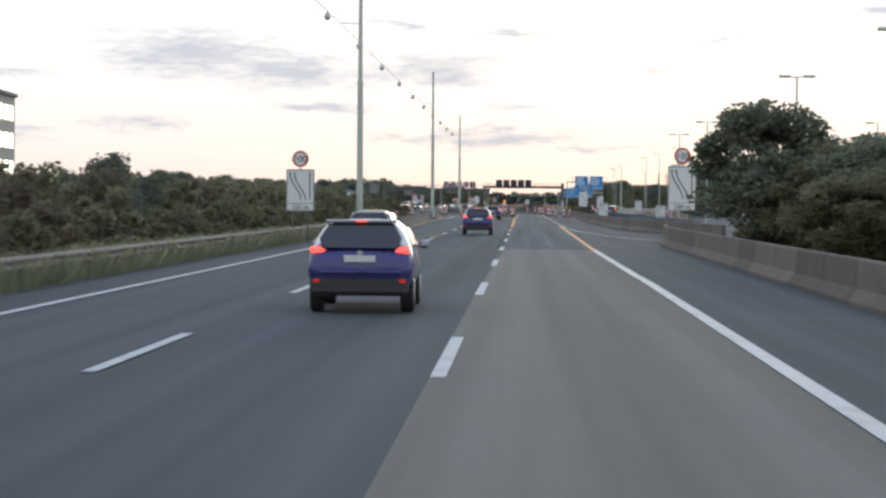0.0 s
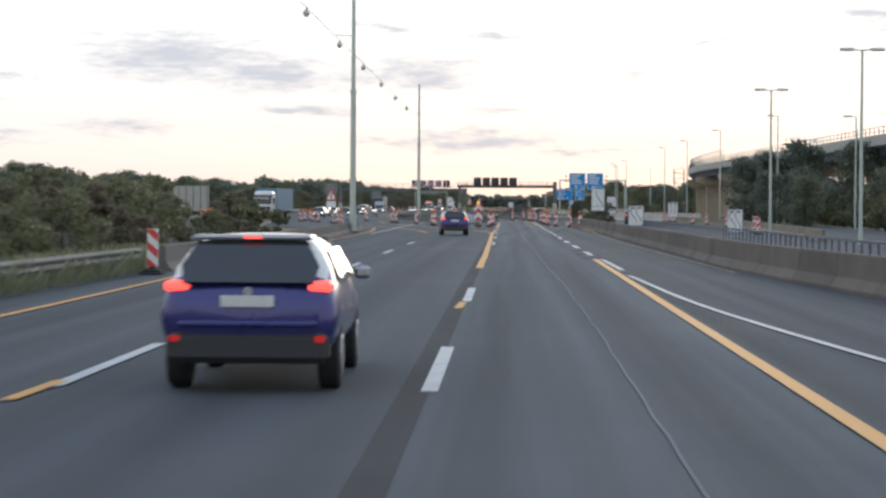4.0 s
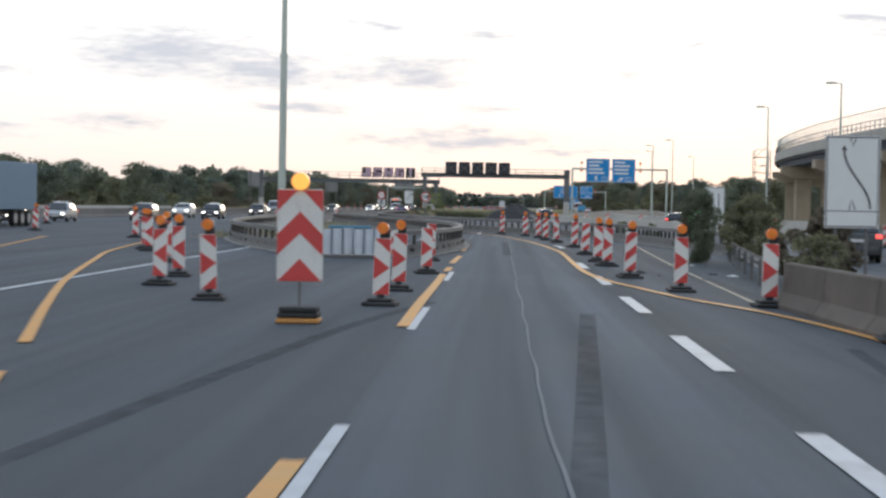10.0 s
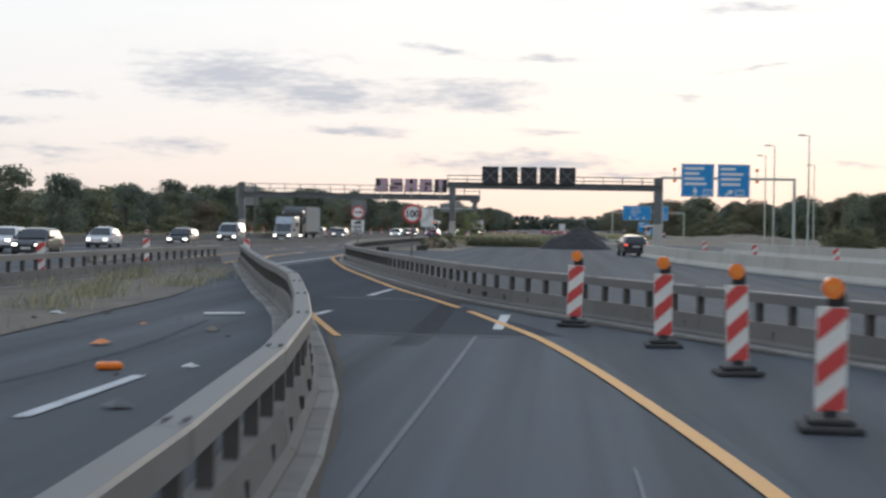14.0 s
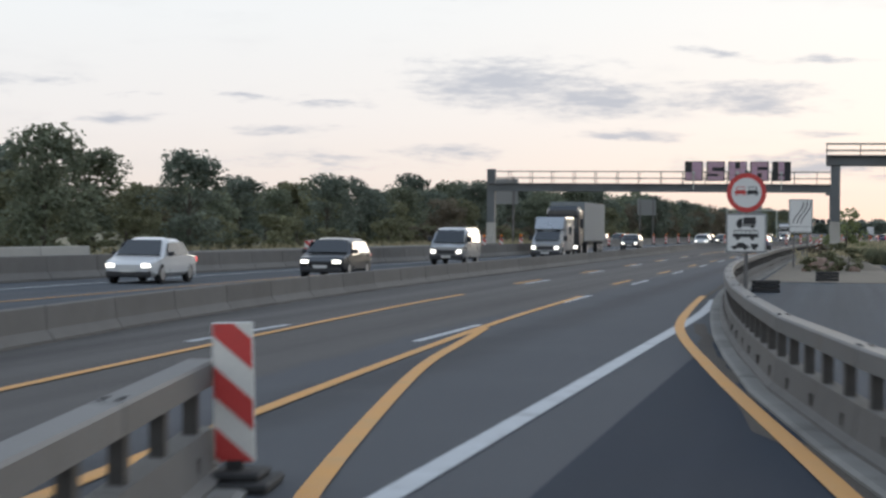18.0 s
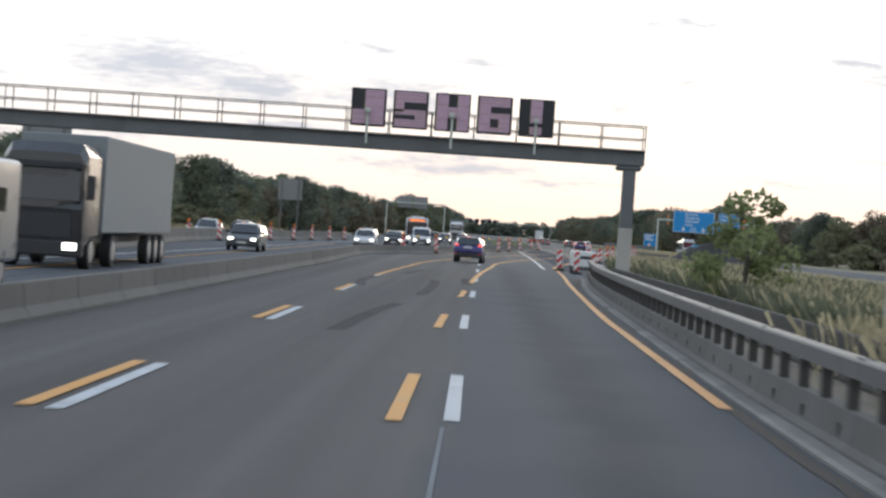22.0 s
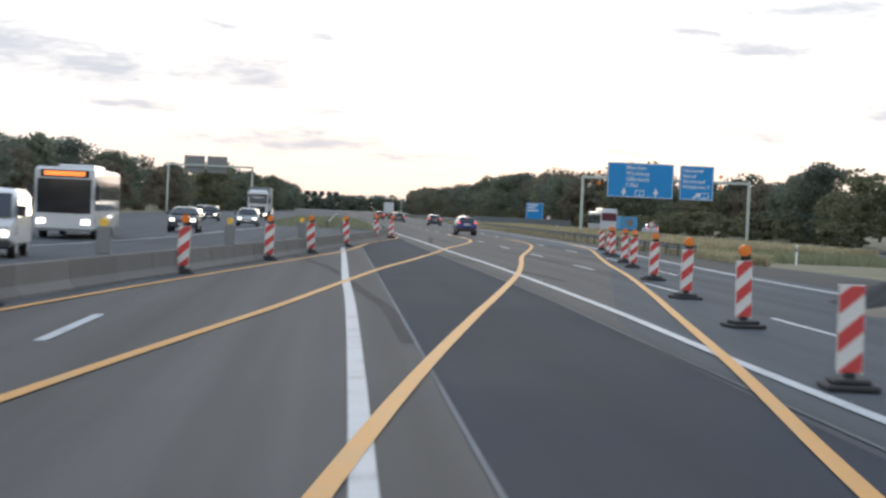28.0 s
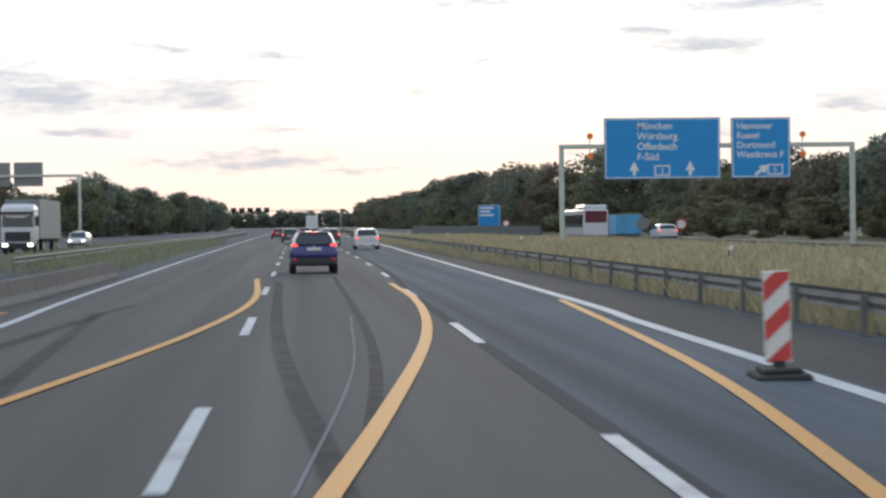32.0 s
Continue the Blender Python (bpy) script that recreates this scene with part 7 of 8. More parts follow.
truck("truck", "white truck with blue-grey tarpaulin", pose(-31.5, 340, 0, 0, 0, BACK - 4), P_WHITE, P_TARP_BLUE, 14)
truck("truck", "white articulated truck with lit headlamps", pose(-23.36, 845, 0, 0, 0, BACK), P_WHITE, P_TARP, 15)
truck("truck", "distant white box truck", pose(0.59, 1120, 0), P_WHITE, P_WHITE, 12)


def bus(m, label):
    t = tagged(empty("city_bus", m), label, "bus", "buses")
    L = 14.0
    part("body", box(-1.26, 1.26, -L / 2, L / 2, 0.35, 3.05, 0.12), P_WHITE, t)
    part("windscreen", box(-1.12, 1.12, L / 2 - 0.02, L / 2 + 0.02, 1.1, 2.55, 0.01), GLASS_DARK, t)
    sign = part("route_display", box(-1.0, 1.0, L / 2 - 0.02, L / 2 + 0.025, 2.62, 2.92), LED, t)
    part("display_text_bar", box(-0.85, 0.85, L / 2 + 0.026, L / 2 + 0.03, 2.68, 2.86), material("orange_led_text", (1.0, 0.2, 0.04), 0.5, emit=1.5), sign)
    for s in (-1, 1):
        for k in range(6):
            y = -L / 2 + 0.5 + k * 2.2
            part("side_window", box(min(s * 1.26, s * 1.275), max(s * 1.26, s * 1.275), y, y + 2.05, 1.25, 2.5), GLASS_DARK, t)
        part("head_lamp", box(min(s * 0.75, s * 1.1), max(s * 0.75, s * 1.1), L / 2, L / 2 + 0.04, 0.65, 0.85, 0.02), HEAD_LIT, t, "lit headlamp")
        part("mirror", box(min(s * 1.3, s * 1.5), max(s * 1.3, s * 1.5), L / 2, L / 2 + 0.2, 1.7, 2.3, 0.03), TRIM, t)
        for yy in (L / 2 - 2.6, -L / 2 + 3.2):
            wheel(t, s * 1.1, yy, 0.48, 0.3)
    part("roof_unit", box(-0.8, 0.8, -3, 2, 3.05, 3.25, 0.06), P_WHITE, t)
    return t


bus(pose(-25.85, 694, 0, 0, 0, BACK + 2), "white city bus with orange route display")


coach = bus(pose(26.71, 895, 0), "white coach with dark red rear window seen behind the verge")
part("rear_window", box(-1.1, 1.1, -7.02, -6.99, 1.7, 2.9), material("dark_red_glass", (0.12, 0.02, 0.03), 0.2), coach)
part("roof_box", box(-1.2, 1.2, -6.6, -1.0, 3.05, 3.5, 0.15), P_WHITE, coach)
tl = tagged(empty("box_trailer", pose(27.19, 874, 0)), "blue tarpaulin box trailer behind the coach", "trailer")
part("tarpaulin", box(-1.2, 1.2, -2.0, 2.0, 0.6, 2.4, 0.06), material("bright_blue_tarpaulin", (0.08, 0.3, 0.5), 0.6, 0, 0.2, 1.2, 20, 0.1), tl, "blue tarpaulin")
part("chassis", box(-1.1, 1.1, -1.9, 3.0, 0.35, 0.6), STEEL_DARK, tl)
for x in (-1.0, 1.0):
    wheel(tl, x, -0.4, 0.34, 0.22)
car("passenger_car", "white car with lit tail lamps", pose(28.84, 864, 0), P_WHITE, 4.4, 1.8, 1.5, "suv")


# ---- elevated ramp ----
ramp = tagged(empty("ramp_bridge"), "curved concrete ramp bridge on heavy piers", "bridge")
edge = smooth_path([(39.5, 180), (37.0, 245), (34.6, 318), (32.6, 385), (32.2, 425), (34.2, 465), (38.8, 500), (46, 532), (57.54, 565), (78.85, 600)], 4.0)
deck = [(p + side_of(edge, i)[1] * 5.0) for i, p in enumerate(edge)]
part("deck", sweep(bmesh.new(), deck, [(-5.0, 8.2), (-5.0, 8.5), (5.0, 8.5), (5.0, 8.2)]), CONCRETE, ramp, "thin concrete deck slab")
part("parapet", sweep(bmesh.new(), deck, [(-5.06, 8.1), (-5.06, 9.15), (-4.8, 9.15), (-4.8, 8.1)]), CONCRETE_PALE, ramp, "pale parapet edge")
for u in (-3.3, 0, 3.3):
    part("girder", sweep(bmesh.new(), deck, [(u - 0.9, 7.15), (u - 1.15, 8.2), (u + 1.15, 8.2), (u + 0.9, 7.15)]), GIRDER, ramp, "dark blue-grey girder")
part("edge_beam", sweep(bmesh.new(), deck, [(-4.75, 7.85), (-4.75, 8.2), (-4.45, 8.2), (-4.45, 7.85)]), GIRDER, ramp)
for z in (9.5, 9.95):
    part("handrail", sweep(bmesh.new(), deck, [(-4.95, z - 0.05), (-4.95, z), (-4.87, z), (-4.87, z - 0.05)]), STEEL, ramp)
bm = box(-0.03, 0.03, -0.03, 0.03, 9.15, 9.95)
rp = bpy.data.meshes.new("rail_post")
bm.to_mesh(rp)
bm.free()
rp.materials.append(STEEL)
for p, d in along(deck, 2.0):
    o = new("rail_post", rp)
    o.parent = ramp
    o.matrix_basis = at((p.x - d.y * 4.91, p.y + d.x * 4.91, 0), d)
fence = bmesh.new()
tall = [p for p in deck if 386 < p.y < 520]
for p, d in along(tall, 1.1):
    e = Vector((p.x - d.y * 4.7, p.y + d.x * 4.7, 0))
    add_tube(fence, e + Vector((0, 0, 8.5)), e + Vector((0, 0, 10.9)), 0.022, n=4)
sweep(fence, tall, [(-4.74, 10.85), (-4.74, 10.92), (-4.66, 10.92), (-4.66, 10.85)])
part("mesh_fence", fence, POLE, ramp, "tall grey screen fence of thin bars")
for p, d in along(deck, 33.0, 14):
    m = at((p.x, p.y, 0), d)
    for u in (-2.6, 2.2):
        pier = part("pier", box(u - 0.95, u + 0.95, -0.75, 0.75, -0.06, 5.7, 0.12), PIER, ramp, "sand-coloured concrete pier")
        pier.matrix_basis = m
    cap = part("pier_head", add_poly(bmesh.new(), [(-5.3, -1.1, 7.15), (5.3, -1.1, 7.15), (5.3, -1.1, 6.45), (3.4, -1.1, 5.65), (-3.8, -1.1, 5.65), (-5.3, -1.1, 6.3)], 2.2), PIER, ramp, "heavy pale cross-beam")
    cap.matrix_basis = m
tower = tagged(empty("scaffold_tower", pose(33.2, 474, 0)), "steel scaffold stair tower under the ramp", "scaffold")
for x in (-1, 1):
    for y in (-1, 1):
        part("standard", tube((x, y, -0.06), (x, y, 9.5), 0.05, n=8), STEEL, tower)
for z in (0.6, 2.6, 4.6, 6.6, 8.6):
    part("platform", box(-1.05, 1.05, -1.05, 1.05, z, z + 0.08), ORANGE_LINE if z in (2.6, 0.6) else STEEL, tower)
    part("ledger", tube((-1, -1, z + 1.0), (1, -1, z + 1.0), 0.03, n=6), STEEL, tower)
    part("brace", tube((-1, -1, z), (1, -1, z + 1.9), 0.025, n=6), STEEL, tower)


# ---- building far left ----
hb = tagged(empty("office_building", pose(-70.6, 215, 0, 0, 0, 4)), "pale multi-storey office block behind trees", "building")
part("wall", box(-9, 9, 0, 14, -0.1, 14.2, 0.05), CONCRETE_PALE, hb)
part("roof", box(-9.3, 9.3, -0.3, 14.3, 14.2, 14.6), CONCRETE, hb)
for f in range(4):
    for k in range(6):
        w = part("window", box(-8.2 + k * 2.8, -6.2 + k * 2.8, -0.03, 0.05, 1.4 + f * 3.3, 3.2 + f * 3.3), GLASS_DARK, hb)
    for k in range(4):
        part("window", box(9.0, 9.04, 1.0 + k * 3.2, 3.2 + k * 3.2, 1.4 + f * 3.3, 3.2 + f * 3.3), GLASS_DARK, hb)
    part("ledge", box(-9.1, 9.1, -0.12, 0.0, 3.6 + f * 3.3, 3.75 + f * 3.3), CONCRETE_PALE, hb)


# ---- plants ----
def leaf_cloud(rnd, centres, per, size):
    """Leaf clumps: small bent quads round the given (x, y, z, r) centres."""
    V, F = [], []
    for cx, cy, cz, r in centres:
        for _ in range(per):
            u, th = rnd.uniform(-1, 1), rnd.uniform(0, 2 * math.pi)
            q = math.sqrt(1 - u * u)
            rr = r * rnd.uniform(0.55, 1.08)
            c = Vector((cx + rr * q * math.cos(th), cy + rr * q * math.sin(th), cz + rr * u * 0.8))
            a = Vector((rnd.gauss(0, 1), rnd.gauss(0, 1), rnd.gauss(0, 0.7))).normalized()
            b = a.cross(Vector((rnd.gauss(0, 1), rnd.gauss(0, 1), rnd.gauss(0, 1)))).normalized()
            s = size * rnd.uniform(0.6, 1.4)
            n = len(V)
            V += [c - a * s, c + b * s * 0.55, c + a * s, c - b * s * 0.55]
            F.append((n, n + 1, n + 2, n + 3))
    return V, F


def mesh_of(name, V, F, mat):
    me = bpy.data.meshes.new(name)
    me.from_pydata([tuple(v) for v in V], [], F)
    me.materials.append(mat)
    return me


def tree_kind(seed, h, spread, mat, clumps, per, size, low=0.25):
    rnd = random.Random(seed)
    trunk = bmesh.new()
    add_tube(trunk, (0, 0, -0.1), (rnd.uniform(-0.2, 0.2), rnd.uniform(-0.2, 0.2), h * 0.62), 0.02 * h + 0.04, 0.008 * h, 8)
    centres = []
    for k in range(clumps):
        z = h * rnd.uniform(low, 0.95)
        w = spread * math.sin(math.pi * min(0.97, (z / h - low * 0.55) / (1.02 - low * 0.55))) ** 0.7
        th, rad = rnd.uniform(0, 2 * math.pi), w * math.sqrt(rnd.uniform(0.05, 1))
        r = rnd.uniform(0.1, 0.2) * h * 0.8
        c = (rad * math.cos(th), rad * math.sin(th), z, r)
        centres.append(c)
        if k % 3 == 0:
            add_tube(trunk, (0, 0, z * 0.55), (c[0] * 0.9, c[1] * 0.9, z), 0.006 * h, 0.002 * h, 5)
    tm = bpy.data.meshes.new("trunk")
    trunk.to_mesh(tm)
    trunk.free()
    tm.materials.append(BARK)
    V, F = leaf_cloud(rnd, centres, per, size)
    return tm, mesh_of("crown", V, F, mat)


def plant(kind, x, y, s, label, category, group, turn, sx=1.0):
    t = empty("tree" if category == "tree" else "bush", pose(x, y, -0.05, 0, 0, turn) @ Matrix.Diagonal((s * sx, s * sx, s, 1)))
    tagged(t, label, category, group)
    for nm, me in (("trunk", kind[0]), ("crown", kind[1])):
        o = new(nm, me)
        o.parent = t
    return t


KINDS = [tree_kind(1, 12, 4.2, LEAF, 52, 90, 0.27, 0.08), tree_kind(2, 12, 4.6, LEAF_DARK, 54, 90, 0.27, 0.1), tree_kind(3, 11, 4.0, LEAF, 50, 90, 0.27, 0.06), tree_kind(4, 12, 3.6, LEAF_DARK, 48, 90, 0.26, 0.06), tree_kind(5, 11, 4.4, LEAF_BROWN, 50, 90, 0.27, 0.08), tree_kind(6, 10, 4.2, LEAF_OLIVE, 46, 90, 0.27, 0.08)]
SHRUBS = [tree_kind(14, 2.4, 2.2, LEAF_OLIVE, 24, 90, 0.12, 0.06), tree_kind(11, 3.0, 2.0, LEAF_OLIVE, 24, 90, 0.12, 0.08), tree_kind(12, 3.2, 2.0, LEAF_OLIVE, 24, 90, 0.12, 0.08), tree_kind(13, 2.6, 1.9, LEAF_BROWN, 22, 90, 0.12, 0.06)]
BIGBUSH = tree_kind(21, 5.2, 2.6, LEAF, 60, 260, 0.11, 0.06)
LIGHTBUSH = tree_kind(22, 5.2, 2.4, LEAF_OLIVE, 56, 230, 0.11, 0.04)
SCRUB_TREE = tree_kind(31, 3.2, 1.7, leaf_material("light_green_leaves", (0.21, 0.235, 0.11), 0.3, 0.6), 26, 70, 0.1, 0.1)
rt = random.Random(77)
LEAFY, SHRUB = "broad-leaved roadside tree in full leaf", "dense roadside shrub with leaves paled for haze"


def row_of(n, fx, y0, y1, smin, smax, kinds, group, label=LEAFY, cat="tree", jit=4.0, wide=1.0):
    for k in range(n):
        y = y0 + (y1 - y0) * (k + rt.uniform(0, 0.9)) / n
        plant(rt.choice(kinds), fx(y) + rt.uniform(-jit, jit), y, rt.uniform(smin, smax), label, cat, group, rt.uniform(0, 360), wide)


# left verge shrubs and trees
row_of(60, lambda y: -14.2, 20, 187, 0.5, 1.0, SHRUBS, "verge shrubs", SHRUB, "bush", 1.6)
row_of(60, lambda y: -19.5, 20, 192, 0.6, 1.15, SHRUBS, "verge shrubs", SHRUB, "bush", 2.5)
row_of(40, lambda y: -27, 40, 218, 0.9, 1.35, SHRUBS, "verge shrubs", SHRUB, "bush", 4)
row_of(26, lambda y: -40, 60, 290, 0.27, 0.38, KINDS, "trees behind the verge")
row_of(26, lambda y: -62, 90, 330, 0.34, 0.46, KINDS, "trees behind the verge", wide=1.2)
row_of(3, lambda y: -17.0, 62, 84, 0.26, 0.3, KINDS, "trees behind the verge")
# wood along the opposite carriageway
row_of(40, lambda y: -60, 330, 640, 0.42, 0.6, KINDS, "wood along the opposite lanes", wide=1.3)
row_of(26, lambda y: -68, 330, 640, 0.5, 0.68, KINDS, "wood along the opposite lanes", wide=1.3)
row_of(22, lambda y: -58 + (y - 640) * 0.02, 640, 830, 0.56, 0.8, KINDS, "wood along the opposite lanes", wide=1.2)
row_of(22, lambda y: -66, 640, 900, 0.68, 0.9, KINDS, "wood along the opposite lanes", wide=1.2)
row_of(44, lambda y: -52, 380, 760, 0.7, 1.0, SHRUBS, "shrubs before the wood", SHRUB, "bush", 2.5, 1.6)
row_of(40, lambda y: -52 + (y - 780) * 0.02, 780, 1400, 0.6, 0.85, KINDS, "wood along the opposite lanes", wide=1.3)
row_of(26, lambda y: -42 + (y - 1100) * 0.02, 1040, 1450, 0.8, 1.05, KINDS, "wood along the opposite lanes", wide=1.3)
plant(KINDS[3], -50.5, 500, 0.54, LEAFY, "tree", "wood along the opposite lanes", 80, 1.2)
plant(KINDS[0], -47, 470, 0.54, LEAFY, "tree", "wood along the opposite lanes", 30)
plant(KINDS[2], -51, 462, 0.48, LEAFY, "tree", "wood along the opposite lanes", 130)
plant(SCRUB_TREE, -10.5, 525, 1.12, "tall light green scrub bush behind the barrier", "bush", "", 70, 0.95)
# bushes at the lower right
plant(BIGBUSH, 7.3, 64, 0.98, "large dense roadside bush leaning over the barrier", "bush", "", 0, 1.1)
for x, y, k, w, a in ((8.3, 55, 0.5, 1.3, 20), (9.7, 54, 0.54, 1.35, 100), (9.2, 61, 0.72, 1.2, 200)):
    plant(LIGHTBUSH, x, y, k, "lighter green roadside bush over the barrier", "bush", "", a, w)
plant(BIGBUSH, 10.4, 60, 0.74, "dense roadside bush over the barrier", "bush", "", 120, 1.2)
plant(BIGBUSH, 11.8, 66, 0.8, "dense roadside bush over the barrier", "bush", "", 220, 1.2)
plant(BIGBUSH, 11.4, 51, 0.62, "dense roadside bush over the barrier", "bush", "", 20, 1.3)
plant(BIGBUSH, 13.2, 56, 0.7, "dense roadside bush over the barrier", "bush", "", 170, 1.3)
plant(BIGBUSH, 9.0, 56, 0.55, "dense roadside bush over the barrier", "bush", "", 60, 1.2)
for x, y, s in ((7.6, 276, 0.75), (8.6, 280, 0.85), (8.2, 290, 0.6), (7.0, 270, 0.45)):
    plant(rt.choice(SHRUBS[1:]), x, y, s, "green bush growing behind the guardrail", "bush", "", rt.uniform(0, 360))
for x, y, s in ((39, 240, 0.8), (37, 262, 0.75), (34.5, 285, 0.7), (31, 300, 0.75), (29.5, 318, 0.6), (33, 330, 0.6), (38, 210, 0.8), (36, 180, 0.8), (31, 250, 0.5), (24.6, 297, 0.6), (27.2, 301, 0.66), (25.6, 286, 0.46), (29.8, 292, 0.5), (28.0, 278, 0.42)):
    plant(rt.choice(KINDS[:4]), x, y, s, "dark tree beside the ramp bridge", "tree", "trees by the ramp", rt.uniform(0, 360), 1.1)
plant(BIGBUSH, 6.35, 291.6, 0.47, "green bush growing over the guardrail end", "bush", "", 40, 0.6)
plant(LIGHTBUSH, 8.7, 296.5, 0.46, "green bush growing behind the guardrail", "bush", "", 140, 0.9)
row_of(14, lambda y: 26 + 0.16 * (y - 492), 492, 545, 0.6, 0.95, SHRUBS, "bushes of the work site", "bush beside the work site with leaves paled for haze", "bush", 2.5)
row_of(16, lambda y: 25 + 0.06 * (y - 150), 200, 310, 0.8, 1.2, SHRUBS, "shrubs by the side road", SHRUB, "bush", 2)
# wood on the right
row_of(50, lambda y: 46 - (y - 780) * 0.012, 760, 1500, 1.0, 1.6, SHRUBS, "shrubs before the right wood", SHRUB, "bush", 4, 1.8)
row_of(46, lambda y: 95 - (y - 640) * 0.035, 640, 1700, 0.85, 1.15, KINDS, "wood behind the right verge", wide=1.35)
row_of(54, lambda y: 46 - (y - 1100) * 0.006, 985, 1850, 1.0, 1.32, KINDS, "wood behind the right verge", wide=1.4)
row_of(26, lambda y: 52 + 0 * y, 780, 960, 0.65, 0.9, KINDS, "wood behind the right verge", wide=1.2)
row_of(18, lambda y: 50, 560, 760, 0.5, 0.8, KINDS, "trees behind the side road", wide=1.2)
for x, y, s in ((-11.5, 487, 0.5), (-10.8, 491, 0.45), (-11.6, 478, 0.42), (-10.5, 482, 0.4), (9.5, 352, 0.35), (8.2, 358, 0.3), (-13.5, 343, 0.17), (-12.7, 350, 0.15)):
    plant(rt.choice(SHRUBS), x, y, s, "small scrubby weed bush on the dirt", "bush", "", rt.uniform(0, 360), 1.3)


def far_wood(name, y, x0, x1, n, h, mat, label):
    rnd = random.Random(int(y))
    cs = []
    for k in range(n):
        x = x0 + (x1 - x0) * (k + rnd.random()) / n
        hh = h * rnd.uniform(0.7, 1.1)
        for j in range(5):
            cs.append((x + rnd.uniform(-8, 8), y + rnd.uniform(-20, 20), hh * (0.05 + 0.19 * j), hh * 0.3))
    V, F = leaf_cloud(rnd, cs, 80, h * 0.11)
    ob = new(name, mesh_of(name, V, F, mat))
    return tagged(ob, label, "woodland", "", "stuff")


far_wood("far_wood", 1700, -700, -40, 110, 15, LEAF, "distant wood along the horizon")
far_wood("far_wood", 2500, -250, 200, 110, 15, LEAF_DARK, "distant wood along the horizon")
far_wood("far_wood", 2000, 45, 700, 120, 17, LEAF_DARK, "distant wood along the horizon")
far_wood("far_wood", 1000, -400, -70, 80, 13, LEAF, "distant wood along the horizon")
far_wood("far_wood", 900, 100, 400, 70, 14, LEAF_DARK, "distant wood along the horizon")


def grass_patch(name, n, area, h, mat, label, thin=0.009):
    rnd = random.Random(n)
    V, F = [], []
    for _ in range(n):
        x, y = area(rnd)
        hh, a = h * rnd.uniform(0.5, 1.25), rnd.uniform(0, math.pi)
        dx, dy = thin * math.cos(a), thin * math.sin(a)
        lx, ly = rnd.gauss(0, 0.3) * h, rnd.gauss(0, 0.3) * h
        k = len(V)
        V += [(x - dx, y - dy, -0.06), (x + dx, y + dy, -0.06), (x + lx + dx * 0.3, y + ly + dy * 0.3, hh), (x + lx * 0.9, y + ly * 0.9, hh * 1.05)]
        F.append((k, k + 1, k + 2, k + 3))
    return tagged(new(name, mesh_of(name, V, F, mat)), label, "grass", "", "stuff")


grass_patch("grass", 60000, lambda r: (r.uniform(6.9, 19.5), 722 + 190 * r.random() ** 1.4), 0.6, GRASS_DRY, "tall dry grass on the verge", 0.022)
grass_patch("grass", 16000, lambda r: (r.uniform(6.0, 17), 705 + 150 * r.random() ** 1.4), 0.42, GRASS_GREEN, "green grass on the verge", 0.022)
def by_barrier(r):
    y = r.uniform(501.85, 600)
    return float(np.interp(y, (503, 555, 575, 590, 600), (-11.0, -10.6, -10.6, -9.8, -7.9))) + 8.5 * r.random() ** 1.5, y


grass_patch("grass", 12000, by_barrier, 0.85, GRASS_DRY, "tall dry grass behind the barrier")
grass_patch("grass", 130000, by_barrier, 0.75, GRASS_SCRUB, "green weeds behind the barrier")
grass_patch("grass", 24000, lambda r: (-10.7 - 1.8 * r.random(), r.uniform(10, 150)), 0.55, GRASS_GREEN, "green grass along the guardrail")
grass_patch("grass", 30000, lambda r: (5.0 + 1.6 * r.random() ** 0.8, 696 + 230 * r.random() ** 1.3), 0.42, GRASS_DRY, "short dry grass under the guardrail", 0.02)
def island(r):
    y = r.choice((321, 325, 328, 333, 336, 341, 345, 349, 352, 357, 362, 368, 374, 381)) + r.gauss(0, 1.3)
    return float(np.interp(y, (318, 360, 396), (-12.4, -13.3, -15.1))) + 1.9 * math.sin(int(y / 3.1) * 2.3) + r.gauss(0, 0.4), y


grass_patch("grass", 1500, island, 0.3, GRASS_DRY, "dry weed tufts on the island", 0.012)
grass_patch("grass", 1600, island, 0.32, GRASS_SCRUB, "dull green weed tufts on the island", 0.012)
grass_patch("grass", 9000, lambda r: (r.uniform(-19.5, -10.5), r.uniform(770.43, 900)), 0.5, GRASS_GREEN, "grass in the median")
grass_patch("grass", 2200, lambda r: (r.gauss(-11.3, 0.6), r.uniform(485, 503)), 0.75, GRASS_DRY, "dry weeds among rubble")
grass_patch("grass", 6000, lambda r: (r.uniform(-48, -43.5), r.uniform(469.48, 720)), 0.7, GRASS_DRY, "dry grass before the wood")


# ---- heaps and debris ----
def heap(name, x, y, r, h, mat, label, seed, group=""):
    bm = bmesh.new()
    bmesh.ops.create_grid(bm, x_segments=26, y_segments=26, size=r)
    for v in bm.verts:
        d = min(1.0, v.co.length / r)
        n = noise.noise(Vector((v.co.x * 0.5 + seed, v.co.y * 0.5, 0))) * 0.35 + noise.noise(Vector((v.co.x * 2, v.co.y * 2, seed))) * 0.12
        v.co.z = max(-0.08, h * (1 - d) ** 0.85 * (1 + n) - 0.08 * d)
    ob = finish(name, bm, mat)
    ob.matrix_basis = pose(x, y, 0)
    return tagged(ob, label, "heap", group)


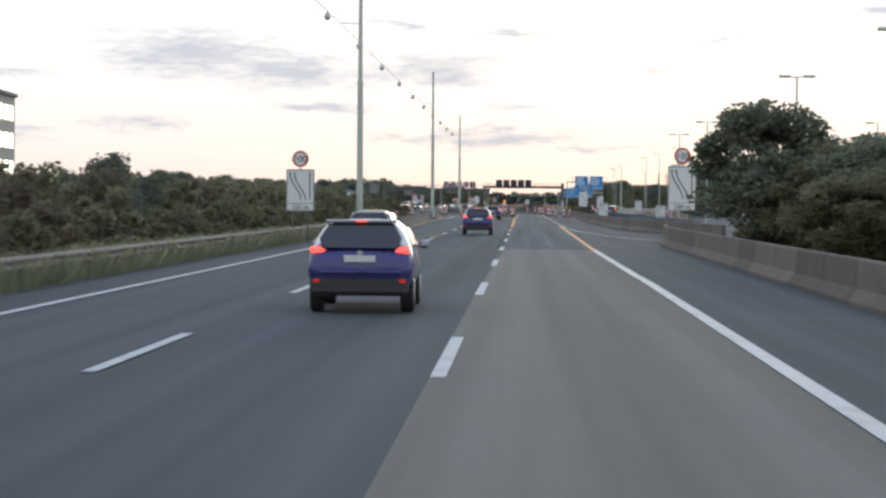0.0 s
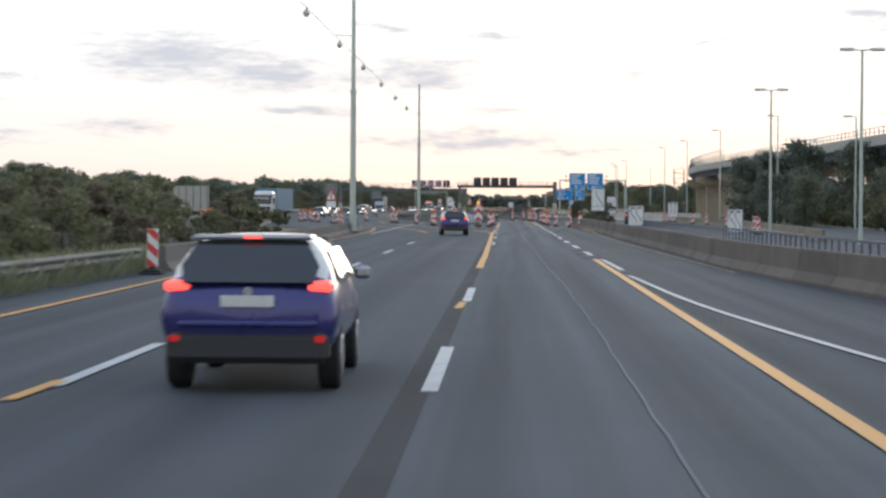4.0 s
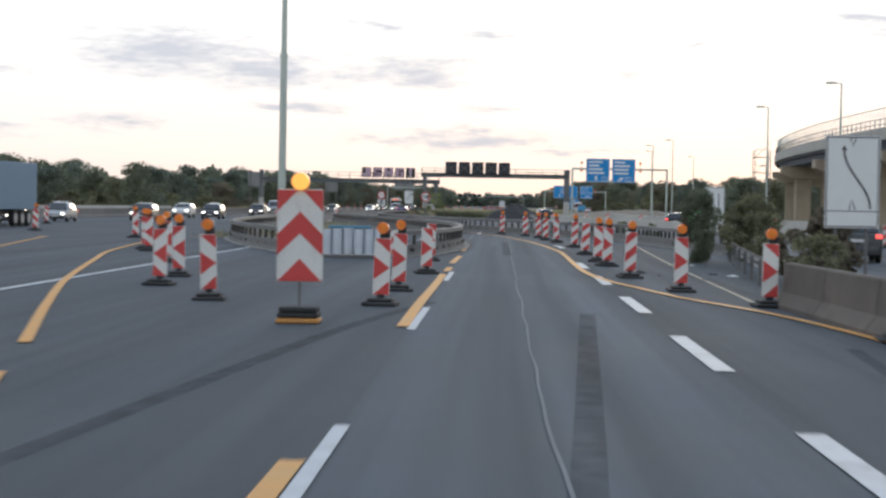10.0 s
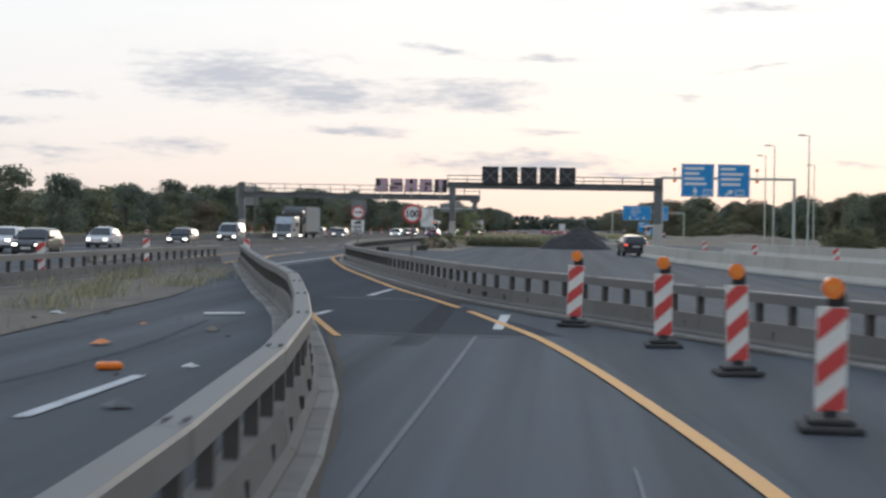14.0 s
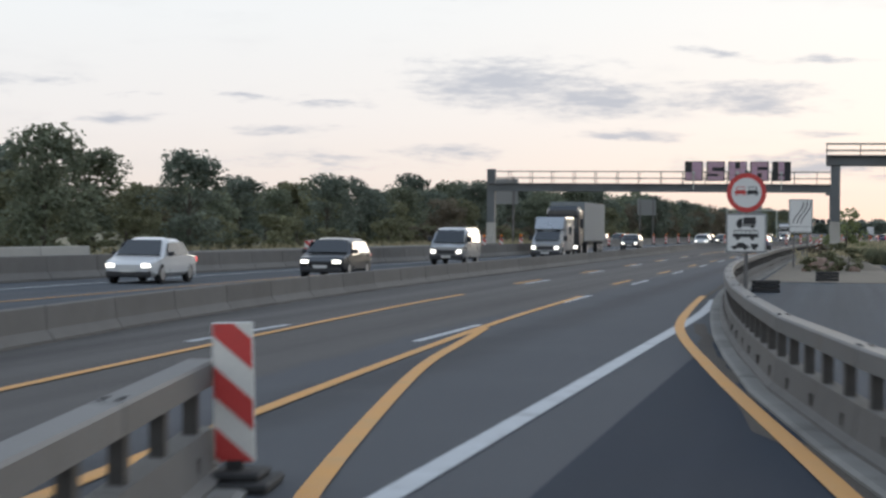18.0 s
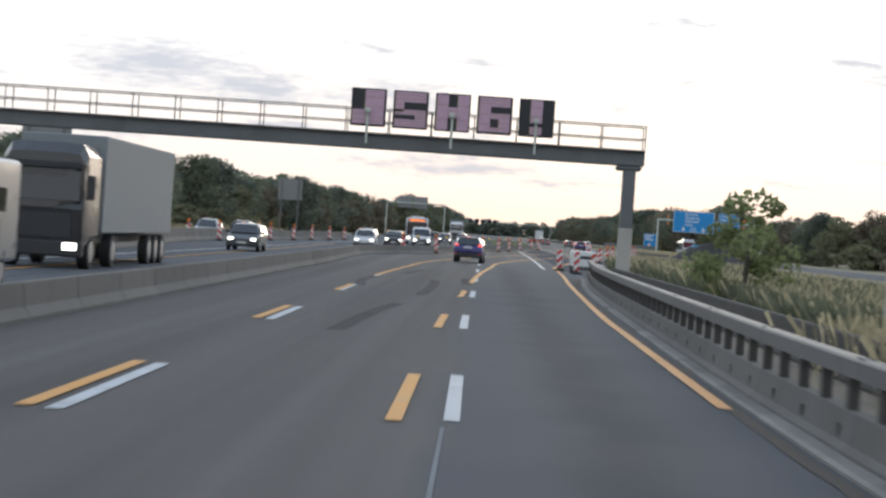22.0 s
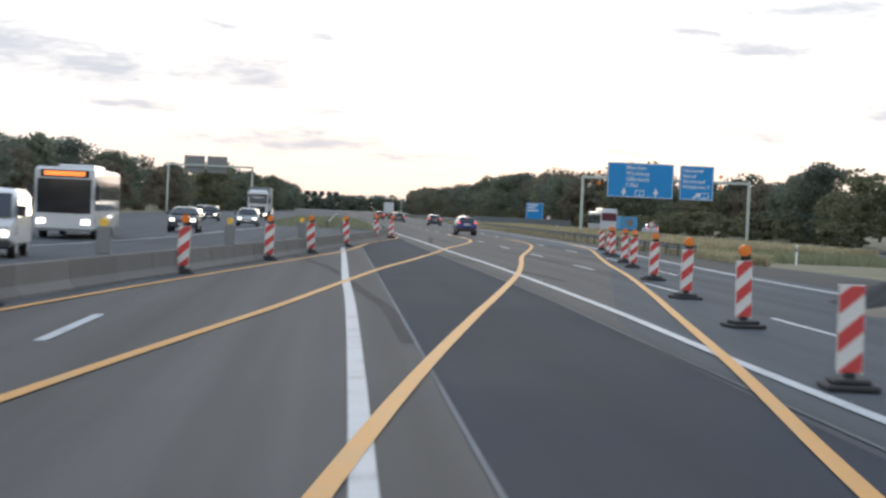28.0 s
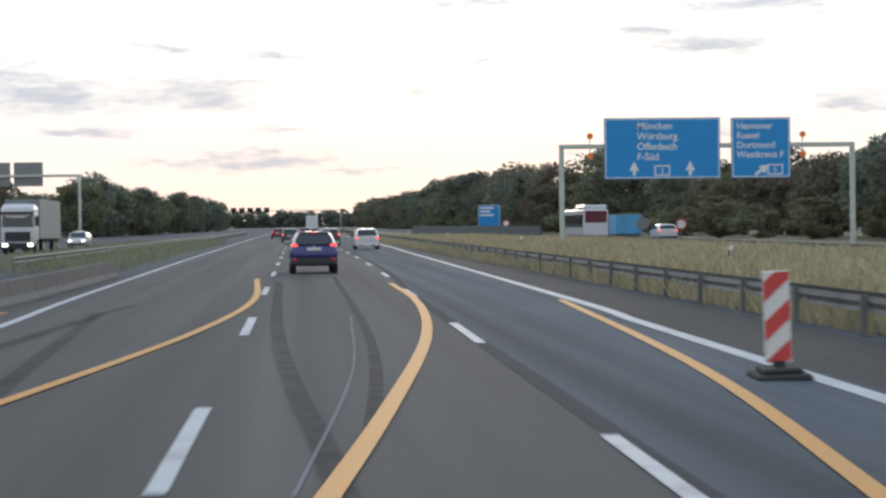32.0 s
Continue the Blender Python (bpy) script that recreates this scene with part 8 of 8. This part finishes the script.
heap("soil_mound", 3.2, 652, 5.2, 2.3, SOIL, "dark heap of milled asphalt", 3)
heap("soil_mound", -0.6, 647, 2.6, 0.4, DIRT, "low heap of rubble and dirt", 7)
heap("soil_mound", 1.0, 492, 3.6, 2.1, SOIL, "dark heap of soil", 5)
heap("rubble_mound", -11.0, 486, 2.6, 0.8, DIRT, "heap of earth and broken stone", 9)
heap("rubble_mound", 24, 566, 20, 1.5, DIRT, "long sandy embankment of the work site", 12)
for k, (x, y, s) in enumerate(((-11.9, 484, 0.62), (-11.2, 482, 0.45), (-12.4, 487, 0.38), (-10.6, 486, 0.52), (-11.6, 478, 0.3), (-12.5, 480, 0.26), (-10.2, 481, 0.28))):
    bm = bmesh.new()
    bmesh.ops.create_icosphere(bm, subdivisions=2, radius=s)
    for v in bm.verts:
        v.co *= 1 + 0.35 * noise.noise(v.co * 2.2 + Vector((k, 0, 0)))
        v.co.z *= 0.7
    ob = finish("boulder", bm, BOULDER)
    ob.matrix_basis = pose(x, y, s * 0.35)
    tagged(ob, "reddish broken boulder on the dirt", "boulder", "boulders")
for x, y in ((-13.2, 447.5), (-11.4, 462)):
    b = tagged(empty("rubber_slab_stack", pose(x, y, 0, 0, 0, 12)), "stack of black rubber beacon feet", "rubber feet")
    for k in range(3):
        part("slab", box(-0.42, 0.42, -0.2, 0.2, 0.003 + 0.13 * k, 0.12 + 0.13 * k, 0.02), RUBBER, b)
pk = tagged(empty("plank", pose(-7.45, 350.0, 0.025, 0, 0, -66)), "pale plank lying on the closed lane", "plank")
part("board", box(-0.09, 0.09, -0.42, 0.42, 0, 0.04, 0.01), SIGN_WHITE, pk)
fl = tagged(empty("fallen_lamp", pose(-6.3, 335.0, 0.006, 0, 0, 20)), "orange plastic lamp lying on the asphalt", "lamp")
part("housing", box(-0.17, 0.17, -0.09, 0.09, 0, 0.1, 0.03), ORANGE, fl)
rd = random.Random(5)
SCRAP = [material("white_litter", (0.6, 0.6, 0.58), 0.7), RUBBER, material("orange_litter", (0.7, 0.22, 0.05), 0.6), STEEL_DARK, DIRT, material("yellow_litter", (0.6, 0.36, 0.05), 0.7), material("violet_litter", (0.2, 0.16, 0.28), 0.6)]
for k in range(150):
    if k >= 70:
        y = rd.uniform(294, 316)
        x = rd.gauss(-3.9, 0.7)
        if x > -2.9:
            x = -3.3
    elif k < 50:
        y = rd.uniform(297, 350)
        x = rd.uniform(-7.8, -3.6) - max(0, y - 328) * 0.17
    else:
        y = rd.uniform(262, 330)
        x = rd.uniform(3.4, 6.4)
    s = rd.uniform(0.04, 0.16)
    bm = bmesh.new()
    bmesh.ops.create_icosphere(bm, subdivisions=1, radius=s)
    for v in bm.verts:
        v.co = Vector((v.co.x * rd.uniform(0.6, 1.6), v.co.y * rd.uniform(0.6, 1.8), abs(v.co.z) * rd.uniform(0.3, 0.9)))
    ob = finish("litter", bm, SCRAP[rd.choice((0, 0, 1, 1, 1, 2, 3, 3, 4, 5, 6) if k > 69 else (0, 0, 1, 1, 1, 2, 3, 3, 4))])
    ob.matrix_basis = pose(x, y, 0.006, 0, 0, rd.uniform(0, 360))
    tagged(ob, "scrap of road litter on the asphalt", "litter", "road litter")
